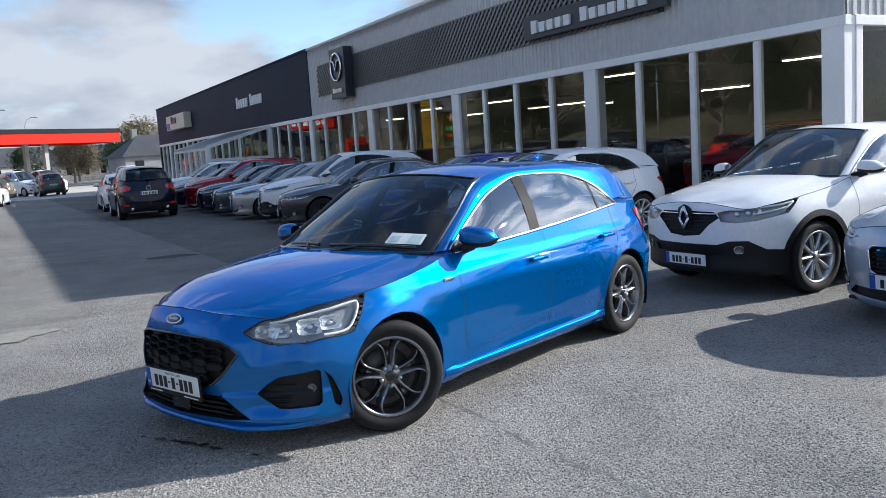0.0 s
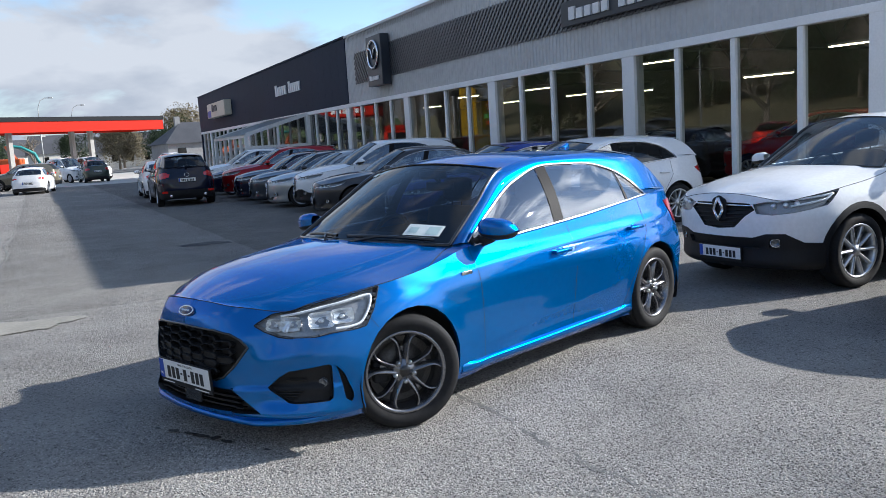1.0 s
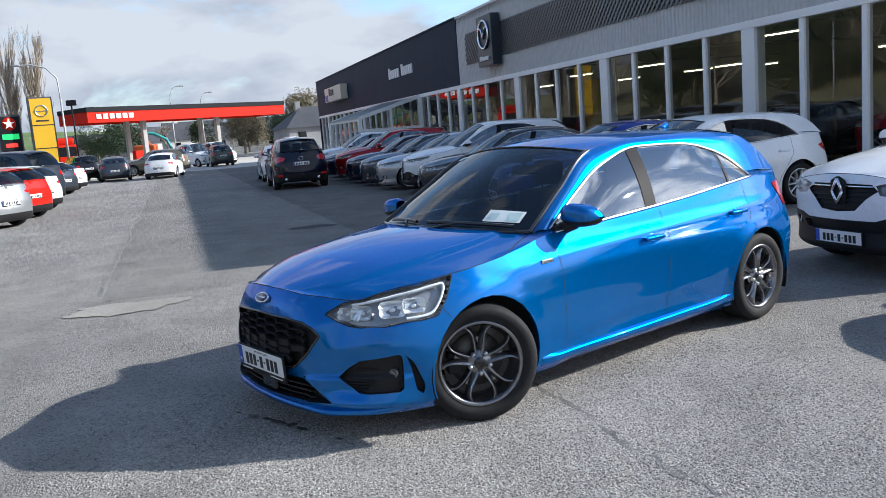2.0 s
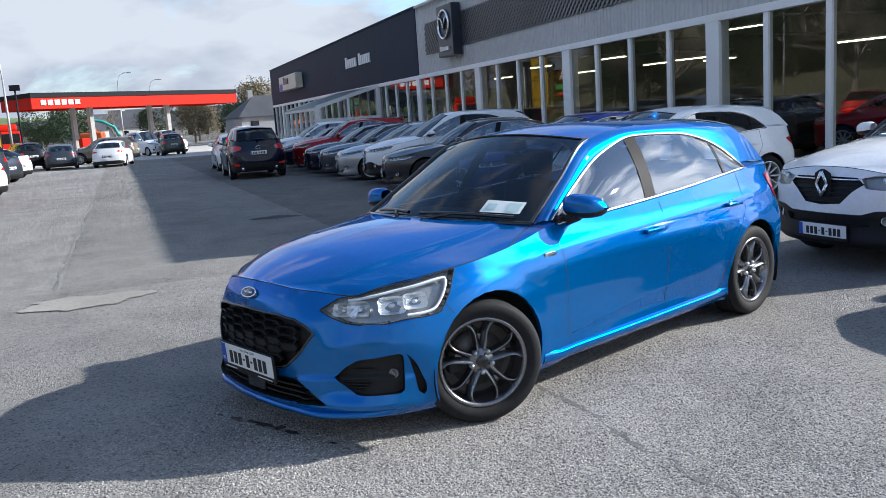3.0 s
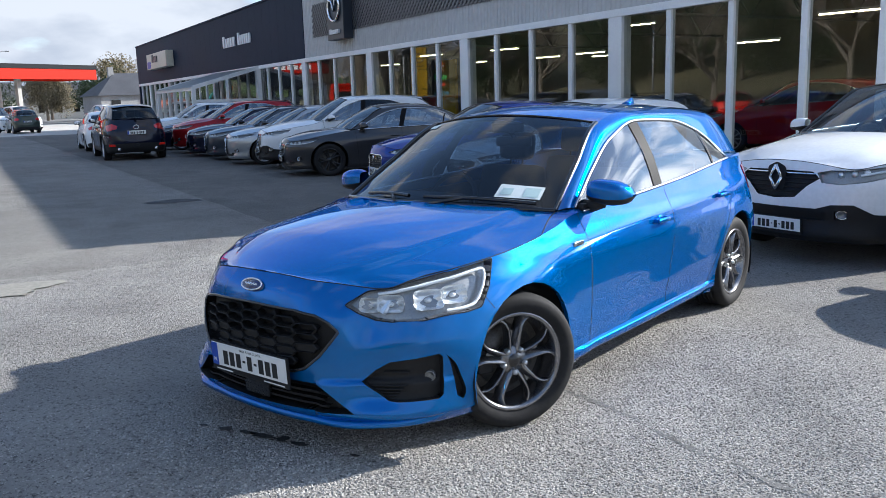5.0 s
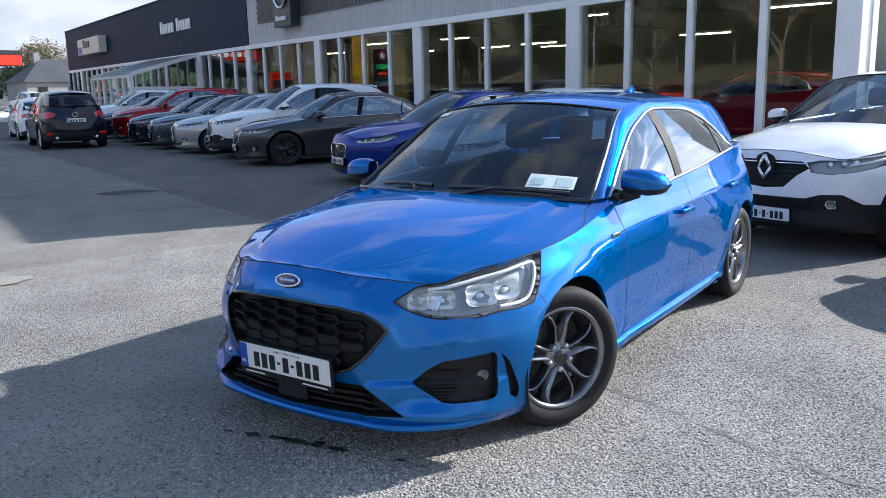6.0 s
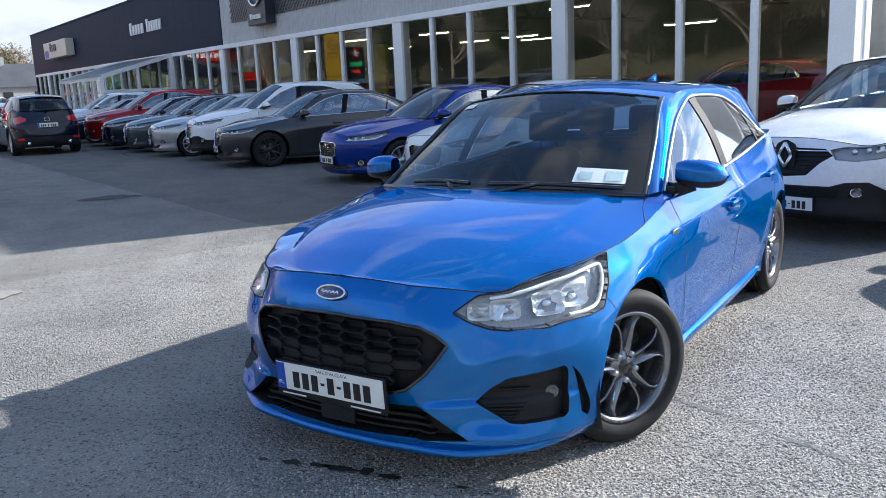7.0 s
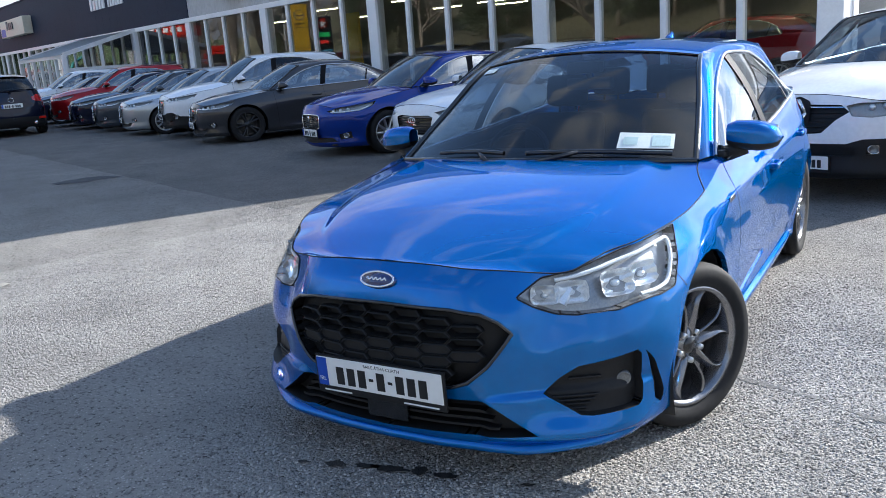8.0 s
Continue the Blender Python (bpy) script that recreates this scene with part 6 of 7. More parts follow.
# glazed lean-to porch
porch = empty("glazed_porch", pose(0, 0, 0), "white framed glazed lean-to porch against the showroom", "porch", kind="structure")
PX0, PX1, PY = -46.8, -39.4, 9.25
for xx in (PX0, PX1):
    bm = bmesh.new()
    cyl(bm, (xx, FY, 3.22), (xx, PY, 2.36), 0.12, n=4)
    cyl(bm, (xx, FY - 0.05, 0), (xx, FY - 0.05, 3.2), 0.14, n=4)
    cyl(bm, (xx, PY, 0), (xx, PY, 2.36), 0.12, n=4)
    for z in (0.5, 1.35, 1.75):
        cyl(bm, (xx, FY, z), (xx, PY, z), 0.09, n=4)
    cyl(bm, (xx, 10.8, 1.75), (xx, 10.8, 2.78), 0.08, n=4)
    cyl(bm, (xx, 10.8, 0), (xx, 10.8, 1.75), 0.08, n=4)
    part("side_frame", bm, FRAME, porch, smooth=False)
    bm = bmesh.new()
    bm.faces.new([bm.verts.new(p) for p in ((xx, PY, 0.1), (xx, FY, 0.1), (xx, FY, 3.2), (xx, PY, 2.34))])
    part("side_pane", bm, LENS, porch, smooth=False).visible_shadow = False
bm = bmesh.new()
for i in range(7):
    xx = PX0 + (PX1 - PX0) * i / 6
    cyl(bm, (xx, PY, 0), (xx, PY, 2.36), 0.09, n=4)
for z in (0.1, 2.3):
    cyl(bm, (PX0, PY, z), (PX1, PY, z), 0.10, n=4)
part("front_frame", bm, FRAME, porch, smooth=False)
bm = bmesh.new()
bm.faces.new([bm.verts.new(p) for p in ((PX0, PY, 0.1), (PX1, PY, 0.1), (PX1, PY, 2.3), (PX0, PY, 2.3))])
part("front_pane", bm, LENS, porch, smooth=False).visible_shadow = False
bm = bmesh.new()
bm.faces.new([bm.verts.new(p) for p in ((PX0 - 0.1, PY - 0.15, 2.36), (PX1 + 0.1, PY - 0.15, 2.36), (PX1 + 0.1, FY, 3.26), (PX0 - 0.1, FY, 3.26))])
bmesh.ops.solidify(bm, geom=bm.faces[:], thickness=0.06)
part("porch_roof", bm, CLAD, porch, smooth=False)

# ---- the cars ----
focus, fk, fscreen, fbonnet = car("hatchback", pose(-5.38, 2.96, 0, 0, 0, 290.7), BLUE, "bright metallic blue five-door hatchback standing on the asphalt", r=0.323, style="twin", face="hexmesh", step=0.021, hero=True, steer=-27)
SUVX, SUVZ = ((-2.3, -2.4), (-1.35, -1.35), (1.35, 1.35), (2.3, 2.3)), ((0, 0.03), (0.165, 0.24), (0.95, 1.10), (1.45, 1.66))
car("crossover", pose(-5.9, 8.2, 0, 0, 0, 270.5), WHITE, "white crossover with black lower cladding parked nose out", wx=((-2.3, -2.35), (-1.35, -1.323), (1.35, 1.323), (2.3, 2.22)), wz=((0, 0.03), (0.165, 0.22), (0.95, 1.07), (1.45, 1.58)), r=0.345, face="diamond", cladding=True, step=0.035)
car("saloon", pose(-3.42, 8.12, 0, 0, 0, 267), ICE, "pale ice-blue saloon with a chrome grille bar", "sedan", face="slit", step=0.04)
car("hatchback", pose(-11.2, 8.2, 0, 0, 0, 271), WHITE, "white hatchback parked nose out before the showroom", r=0.32, face="mouth", step=0.05, privacy=True)
car("saloon", pose(-13.35, 8.05, 0, 0, 0, 264), DEEPBLUE, "deep blue sports saloon parked nose out", "sedan", r=0.33, face="slit", step=0.05)
car("saloon", pose(-17.7, 8.0, 0, 0, 0, 257), GREY, "machine-grey saloon parked nose out", "sedan", r=0.34, face="shield", style="dark", step=0.05, group="row of parked cars")
car("crossover", pose(-19.95, 8.2, 0, 0, 0, 258), WHITE, "white crossover parked nose out in the row", wx=SUVX, wz=SUVZ, r=0.35, face="shield", cladding=True, step=0.05, group="row of parked cars", privacy=True)
for cx, cy, colour, word, suv in ((-22.2, 8.05, SILVER, "silver", False), (-24.5, 8.1, SLATE, "slate grey", False), (-26.7, 8.1, NAVY, "dark navy", False), (-29.1, 8.2, RED, "deep red", True), (-31.8, 8.2, NAVY, "dark blue", False), (-34.9, 8.4, WHITE, "white", True)):
    car("crossover" if suv else "hatchback", pose(cx, cy, 0, 0, 0, 258), colour, word + " car parked nose out in the row", wz=SUVZ if suv else ((0, 0), (2, 2)), r=0.345 if suv else 0.32, face="shield", step=0.07, group="row of parked cars", rear=False)
tailed, tk = car("crossover", pose(-29.0, 4.5, 0, 0, 0, 178), NAVY, "dark navy crossover standing with its tail to the forecourt", wx=SUVX, wz=SUVZ, r=0.35, cladding=True, tall=True, privacy=True, face="shield", step=0.05)[:2]
for sg in (1, -1):
    p = tk.at(tk.sr(0.66), 0.36, 0.012)
    boxed("rear_reflector", (p.x - 0.012, p.y * sg - 0.13, p.z - 0.02), (p.x + 0.02, p.y * sg + 0.13, p.z + 0.045), FIRE, tailed, "red-orange rear reflector", 0.006)
    p = tk.at(tk.sr(0.5), 0.26, 0.0)
    bm = bmesh.new()
    cyl(bm, (p.x + 0.16, 0.52 * sg, p.z), (p.x - 0.02, 0.52 * sg, p.z), 0.045, n=16)
    part("exhaust_pipe", bm, CHROME, tailed, "chrome exhaust pipe")
p = tk.at(tk.S, 0.84, 0.008)
bm = bmesh.new()
tube(bm, [(p.x, 0.07 * math.cos(a * math.tau / 20), p.z + 0.055 * math.sin(a * math.tau / 20)) for a in range(20)], 0.009, 6, True)
part("tail_badge", bm, CHROME, tailed)
car("saloon", pose(-35.5, 4.8, 0, 0, 0, 178), WHITE, "white saloon parked ahead of a navy crossover", "sedan", step=0.07, front=False)

# ---- the forecourt's other cars ----
car("hatchback", pose(-23.7, -5.0, 0, 0, 0, 232), SILVER, "silver hatchback parked tail out", step=0.07, front=False, group="cars along the far side")
car("hatchback", pose(-26.6, -4.9, 0, 0, 0, 232), FIRE, "bright red hatchback parked tail out", step=0.07, front=False, group="cars along the far side", privacy=True)
car("estate_car", pose(-29.8, -5.0, 0, 0, 0, 232), PEARL, "pale silver-white hatchback parked tail out", step=0.07, front=False, group="cars along the far side")
car("hatchback", pose(-40.5, -5.6, 0, 0, 0, 232), SLATE, "dark grey hatchback parked tail out", step=0.08, front=False, group="cars along the far side")
car("saloon", pose(-45.0, -5.7, 0, 0, 0, 228), WHITE, "white saloon parked tail out", "sedan", step=0.08, front=False, group="cars along the far side")
car("saloon", pose(-54.2, -2.9, 0, 0, 0, 183), SLATE, "dark grey saloon standing with its tail to the forecourt", "sedan", step=0.08, front=False)
car("saloon", pose(-51.9, 0.0, 0, 0, 0, 172), WHITE, "white saloon standing with its tail to the forecourt", "sedan", step=0.08, front=False)
car("crossover", pose(-57.5, -5.2, 0, 0, 0, 200), BLACKP, "dark crossover standing beyond a grey saloon", wx=SUVX, wz=SUVZ, r=0.35, step=0.09, front=False, tall=True)
VANX, VANZ = ((-2.3, -2.5), (-1.35, -1.6), (1.35, 1.5), (2.3, 2.4)), ((0, 0.03), (0.165, 0.25), (0.95, 1.2), (1.45, 1.98))
car("van", pose(-34.6, -5.6, 0, 0, 0, 232), SLATE, "dark grey passenger van parked tail out", wx=VANX, wz=VANZ, r=0.34, step=0.08, front=False, tall=True, privacy=True, chrome=False, group="cars along the far side")
far_van = car("van", pose(-72.0, 2.4, 0, 0, 0, 30), WHITE, "white van by the filling station", wx=VANX, wz=VANZ, r=0.34, step=0.1, face="slit", chrome=False, rear=False)[0]
copy_thing(far_van, pose(-76.5, 4.4, 0, 0, 0, 20))
car("crossover", pose(-68.0, 4.0, 0, 0, 0, 185), GREENISH, "dull green crossover by the filling station", wx=SUVX, wz=SUVZ, r=0.35, step=0.1, front=False, tall=True)
car("crossover", pose(-60.0, -0.6, 0, 0, 0, 255), BEIGE, "pale two-tone crossover standing side on", wx=SUVX, wz=SUVZ, r=0.35, step=0.1, cladding=True)
copy_thing(far_van, pose(-96.0, 13.2, 0, 0, 0, 200))
# in the showroom
car("crossover", pose(-13.4, 16.6, 0.06, 0, 0, 200), RED, "deep red crossover inside the showroom", wx=SUVX, wz=SUVZ, r=0.35, step=0.08, face="shield")
car("hatchback", pose(-17.8, 15.6, 0.06, 0, 0, 190), BLACKP, "black hatchback inside the showroom", step=0.08, face="shield", rear=False)
car("hatchback", pose(-9.9 - 1.6, 20.6, 0.06, 0, 0, 160), RED, "red hatchback inside the showroom", step=0.08, face="shield", rear=False)
for tx, ty, tz in ((-18.3, 16.0, 3.34), (-12.0, 16.0, 3.05), (-14.4, 16.0, 2.62), (-20.3, 16.0, 2.72), (-24.5, 16.0, 3.1), (-25.5, 18.5, 2.9), (-29.5, 16.0, 3.2), (-31.0, 19.0, 3.0), (-35.0, 17.0, 3.1), (-22.8, 19.0, 2.8)):
    lamp = empty("strip_light", pose(tx, ty, tz, 0, 0, 12), "glowing fluorescent strip light hung in the showroom", "lamp", "strip lights")
    boxed("tube", (-0.62, -0.03, -0.03), (0.62, 0.03, 0.0), TUBEGLOW, lamp)
    boxed("batten", (-0.65, -0.05, 0.0), (0.65, 0.05, 0.05), FRAME, lamp)
    bm = bmesh.new()
    for q in (-0.5, 0.5):
        cyl(bm, (q, 0, 0.05), (q, 0, 5.7 - tz), 0.006, n=5)
    part("hanger", bm, STEEL, lamp)
s = empty("display_board", pose(-24.7, 13.9, 0.06), "tall yellow display board inside the glass", "sign")
boxed("board", (-0.5, -0.05, 0.3), (0.5, 0.05, 2.7), YELLOW, s, "", 0.01)
boxed("foot", (-0.55, -0.3, 0), (0.55, 0.3, 0.3), BLACKTRIM, s, "", 0.01)

# ---- filling station ----
st = empty("filling_station_canopy", Matrix.Translation((-84, 3, 0)) @ Matrix.Rotation(math.atan2(18.2, -12.0), 4, "Z"), "flat filling station canopy with a red fascia on grey columns", "canopy", kind="structure")
boxed("deck", (-10.9, -0.2, 4.75), (10.9, 4.6, 5.3), CONCRETE, st)
for lo, hi in (((-11, -0.3, 4.4), (11, -0.2, 5.35)), ((-11, 4.6, 4.4), (11, 4.7, 5.35)), ((-11, -0.2, 4.4), (-10.9, 4.6, 5.35)), ((10.9, -0.2, 4.4), (11, 4.6, 5.35))):
    boxed("red_fascia", lo, hi, REDPANEL, st)
for lo, hi in (((-11.05, -0.36, 5.35), (11.05, 4.75, 5.75)),):
    boxed("roof_edge", lo, hi, BLACKTRIM, st)
for cx in (-5.0, 3.2):
    for cy in (1.0, 3.8):
        boxed("column", (cx - 0.2, cy - 0.2, 0), (cx + 0.2, cy + 0.2, 4.75), CONCRETE, st, "", 0.02)
    boxed("pump_island", (cx - 1.6, 0.4, 0), (cx + 1.6, 4.4, 0.16), CONCRETE, st, "", 0.04)
    for cy in (2.4,):
        boxed("fuel_pump", (cx - 0.45, cy - 0.3, 0.16), (cx + 0.45, cy + 0.3, 1.75), REDPANEL, st, "", 0.04)
for i in range(6):
    boxed("letter_bar", (-10.2 + i * 0.62, -0.36, 4.72), (-9.75 + i * 0.62, -0.3, 5.15), SIGNWHITE, st)

# ---- signs and lamp posts ----
def pylon(name, x, y, w, z0, z1, face, label, yaw=20):
    s = empty(name, pose(x, y, 0, 0, 0, yaw), label, "sign")
    boxed("frame", (-0.16, -w / 2 - 0.09, 0), (0.16, w / 2 + 0.09, z1 + 0.1), mat("pylon_frame", (0.08, 0.09, 0.11), 0.4, 0.4, vary=0.1), s, "", 0.02)
    boxed("face", (0.16, -w / 2, z0), (0.19, w / 2, z1), face, s)
    return s


s = pylon("yellow_pylon_sign", -60, -7.3, 1.3, 1.0, 5.55, YELLOW, "tall yellow pylon sign with a ring emblem")
bm = bmesh.new()
tube(bm, [(0.21, 0.36 * math.cos(a * math.tau / 28), 4.75 + 0.36 * math.sin(a * math.tau / 28)) for a in range(28)], 0.04, 6, True)
tube(bm, [(0.21, -0.45, 4.72), (0.21, 0.0, 4.72), (0.21, 0.45, 4.78)], 0.035, 6)
part("emblem", bm, SATIN, s)
boxed("caption_bar", (0.19, -0.4, 4.06), (0.2, 0.4, 4.16), INK, s)
boxed("divider", (0.19, -0.65, 3.8), (0.205, 0.65, 3.86), INK, s)
boxed("divider", (0.19, -0.65, 2.3), (0.205, 0.65, 2.36), INK, s)
s = pylon("price_pylon_sign", -60, -9.3, 1.25, 2.1, 4.5, BLACKTRIM, "dark price pylon sign with a red star disc and lit digits")
bm = bmesh.new()
cyl(bm, (0.19, 0, 4.05), (0.2, 0, 4.05), 0.42, n=32)
disc = part("red_disc", bm, REDPANEL, s)
bm = bmesh.new()
star = [bm.verts.new((0.205, (0.38 if i % 2 == 0 else 0.15) * math.sin(i * math.tau / 10), 4.05 + (0.38 if i % 2 == 0 else 0.15) * math.cos(i * math.tau / 10))) for i in range(10)]
c = bm.verts.new((0.215, 0, 4.05))
for i in range(10):
    bm.faces.new((star[i], c, star[(i + 1) % 10]))
part("star", bm, SIGNWHITE, s, smooth=False)
boxed("green_panel", (0.19, -0.5, 3.05), (0.2, 0.5, 3.4), mat("green_digits", (0.02, 0.5, 0.12), 0.4, vary=0.2, emit=0.6), s)
boxed("red_row", (0.19, -0.35, 2.55), (0.2, 0.35, 2.8), mat("red_digits", (0.7, 0.03, 0.02), 0.4, vary=0.2, emit=0.8), s)
boxed("blue_base", (0.19, -0.62, 0.4), (0.2, 0.62, 2.1), mat("pylon_blue", (0.05, 0.25, 0.36), 0.4, vary=0.1), s)


def street_lamp(x, y, h, reach, label="grey steel street lamp with a curved arm"):
    root = empty("street_lamp", pose(x, y, 0), label, "lamp", "street lamps")
    bm = bmesh.new()
    cyl(bm, (0, 0, 0), (0, 0, h * 0.75), 0.09, 0.06, 10)
    part("pole", bm, STEEL, root)
    bm = bmesh.new()
    sg = 1 if reach > 0 else -1
    tube(bm, [(0, 0, h * 0.75), (0, 0.05 * sg, h * 0.88), (0, reach * 0.3, h * 0.97), (0, reach * 0.7, h), (0, reach, h)], 0.045, 8)
    part("arm", bm, STEEL, root)
    bm = bmesh.new()
    box(bm, (-0.12, min(reach, reach + 0.5 * sg), h - 0.07), (0.12, max(reach, reach + 0.5 * sg), h + 0.07), 0.04)
    part("lantern", bm, STEEL, root)


street_lamp(-60, -6.0, 7.7, -2.1)
street_lamp(-105, 1.0, 9.0, 1.2)
street_lamp(-120, 5.0, 9.0, 1.2)
street_lamp(-20, -19, 8.0, 1.8)
street_lamp(4, -19, 8.0, 1.8)
street_lamp(-44, -17, 8.0, 1.8)
root = empty("floodlight_post", pose(-58, -5.2, 0), "slim dark post with a square floodlight", "lamp")
bm = bmesh.new()
cyl(bm, (0, 0, 0), (0, 0, 4.9), 0.06, 0.05, 8)
part("pole", bm, BLACKTRIM, root)
boxed("floodlight", (-0.12, -0.3, 4.85), (0.12, 0.3, 5.2), BLACKTRIM, root, "", 0.03)
root = empty("truck_cab", pose(-78, -8.4, 0, 0, 0, 15), "red lorry cab parked in the distance", "truck")
boxed("cab", (-1.2, -1.1, 0.6), (1.2, 1.1, 2.7), REDPANEL, root, "", 0.2)
boxed("wind_deflector", (-1.0, -1.0, 2.7), (0.3, 1.0, 3.3), REDPANEL, root, "", 0.2)
boxed("windscreen", (1.19, -0.95, 1.7), (1.215, 0.95, 2.5), GLOSSBLACK, root, "", 0.01)
for q in (-0.95, 0.95):
    bm = bmesh.new()
    cyl(bm, (0.6, q - 0.15, 0.5), (0.6, q + 0.15, 0.5), 0.5, n=20)
    part("wheel", bm, RUBBER, root)

root = empty("excavator", pose(-95, -1.6, 0, 0, 0, 80), "orange tracked excavator with a teal boom in the distance", "excavator")
DIGORANGE, DIGTEAL = mat("excavator_orange", (0.55, 0.10, 0.02), 0.5, vary=0.2), mat("excavator_teal", (0.03, 0.28, 0.27), 0.5, vary=0.2)
for q in (-0.9, 0.9):
    boxed("track", (-1.7, q - 0.25, 0), (1.7, q + 0.25, 0.8), RUBBER, root, "", 0.2)
boxed("cab", (-1.6, -1.1, 0.8), (0.6, 1.1, 2.3), DIGORANGE, root, "", 0.15)
bm = bmesh.new()
cyl(bm, (0.4, -0.2, 1.6), (-0.8, -0.2, 3.6), 0.24, 0.2, 6)
part("boom", bm, DIGORANGE, root)
bm = bmesh.new()
tube(bm, [(-0.8, -0.2, 3.6), (0.6, -0.2, 3.4), (1.8, -0.2, 2.7), (2.3, -0.2, 1.4)], 0.17, 6)
part("arm", bm, DIGTEAL, root)

# ---- houses in the distance ----
SLATE_ROOF = mat("slate_roof", (0.06, 0.062, 0.07), 0.7, vary=0.3, scale=4, bump=0.3, bump_scale=8)
RENDERWALL = mat("rendered_wall", (0.62, 0.60, 0.55), 0.8, vary=0.15, scale=2)
STONEWALL = mat("grey_wall", (0.30, 0.30, 0.30), 0.8, vary=0.2, scale=2)


def house(x, y, yaw, w, d, eave, ridge, wall, label, hip=0.0):
    root = empty("house", pose(x, y, 0, 0, 0, yaw), label, "house")
    boxed("wall", (-d / 2, -w / 2, 0), (d / 2, w / 2, eave), wall, root)
    bm = bmesh.new()
    o = 0.35
    e = [bm.verts.new(p) for p in ((-d / 2 - o, -w / 2 - o, eave - 0.1), (d / 2 + o, -w / 2 - o, eave - 0.1), (d / 2 + o, w / 2 + o, eave - 0.1), (-d / 2 - o, w / 2 + o, eave - 0.1))]
    r = [bm.verts.new((0, -w / 2 - o + hip, ridge)), bm.verts.new((0, w / 2 + o - hip, ridge))]
    bm.faces.new((e[0], e[1], r[0])), bm.faces.new((e[1], e[2], r[1], r[0])), bm.faces.new((e[2], e[3], r[1])), bm.faces.new((e[3], e[0], r[0], r[1])), bm.faces.new(e[::-1])
    bmesh.ops.recalc_face_normals(bm, faces=bm.faces[:])
    part("roof", bm, SLATE_ROOF, root, smooth=False)
    n = max(2, int(w / 3))
    for i in range(n):
        yy = -w / 2 + w * (i + 0.5) / n
        boxed("window", (d / 2, yy - 0.5, eave * 0.35), (d / 2 + 0.03, yy + 0.5, eave * 0.8), GLOSSBLACK, root)
    boxed("chimney", (-0.3, -w / 4 - 0.3, eave), (0.3, -w / 4 + 0.3, ridge + 0.7), wall, root)


house(-106, 18.5, 5, 9.5, 9, 3.1, 5.6, STONEWALL, "single-storey grey house with a hipped slate roof", 3.0)
for hx, hy, yaw, w, wall, word in ((-165, 4, 10, 9, RENDERWALL, "cream"), (-172, 19, -15, 12, RENDERWALL, "pale"), (-185, -2, 25, 10, RENDERWALL, "white"), (-190, 13, 0, 14, STONEWALL, "grey"), (-205, 26, 10, 12, RENDERWALL, "pale"), (-210, -14, -10, 16, STONEWALL, "grey"), (-160, 26, 20, 9, RENDERWALL, "white"), (-178, 36, 0, 11, RENDERWALL, "cream")):
    house(hx, hy, yaw, w, 8, 3.4, 6.6, wall, word + " rendered house with a slate roof")

# ---- hills, trees ----
GRASS = mat("field_grass", (0.10, 0.15, 0.04), 0.9, vary=0.35, scale=0.3, bump=0.4, bump_scale=3, coords="Object")
SCRUB = mat("hillside_scrub", (0.2, 0.18, 0.10), 0.95, vary=0.5, scale=0.8, bump=0.6, bump_scale=2)
BARK = mat("bark", (0.27, 0.23, 0.18), 0.9, vary=0.3, scale=8, bump=0.4, bump_scale=30)
PALEBARK = mat("pale_bark", (0.30, 0.25, 0.19), 0.9, vary=0.25, scale=8)
LEAF = mat("evergreen_leaf", (0.035, 0.06, 0.022), 0.7, vary=0.5, scale=3)
LEAFPALE = mat("brown_leaf", (0.12, 0.095, 0.045), 0.7, vary=0.5, scale=3)


def hill(name, f, x0, x1, y0, y1, n, material, label):
    bm = bmesh.new()
    g = [[bm.verts.new((x0 + (x1 - x0) * i / n, y0 + (y1 - y0) * j / n, f(x0 + (x1 - x0) * i / n, y0 + (y1 - y0) * j / n))) for j in range(n + 1)] for i in range(n + 1)]
    for i in range(n):
        for j in range(n):
            bm.faces.new((g[i][j], g[i + 1][j], g[i + 1][j + 1], g[i][j + 1]))
    bmesh.ops.recalc_face_normals(bm, faces=bm.faces[:])
    return tagged(part(name, bm, material), label, "hill", kind="structure")


def rough(x, y, s):
    return noise.noise(Vector((x * s, y * s, 0.3)))


hill("hill_west", lambda x, y: -0.5 + max(0, (-x - 215)) * (0.03 + 0.022 / (1 + math.exp((y + 10) / 25))) + 3 * rough(x, y, 0.012) * min(1, max(0, (-x - 215) / 60)), -620, -200, -420, 420, 40, GRASS, "green field on a far hillside")
hill("hill_south", lambda x, y: -0.3 + max(0, (-y - 30)) * 0.22 + 2.5 * rough(x, y, 0.04) * min(1, max(0, (-y - 30) / 20)), -190, 160, -130, -26, 46, SCRUB, "scrubby wooded bank across the road")


def branches(bm, p, d, length, r, depth, rng, up=0.25, spread=0.55, sides=5):
    q = p + d * length
    cyl(bm, p, q, r, r * 0.68, sides, caps=False)
    if depth == 0:
        return
    for i in range(rng.choice((2, 3, 3))):
        n = Vector((rng.gauss(0, spread), rng.gauss(0, spread), rng.gauss(up, 0.25))) + d
        branches(bm, p + d * length * rng.uniform(0.55, 1.0), n.normalized(), length * rng.uniform(0.62, 0.82), r * 0.62, depth - 1, rng, up, spread, 4 if depth > 2 else 3)


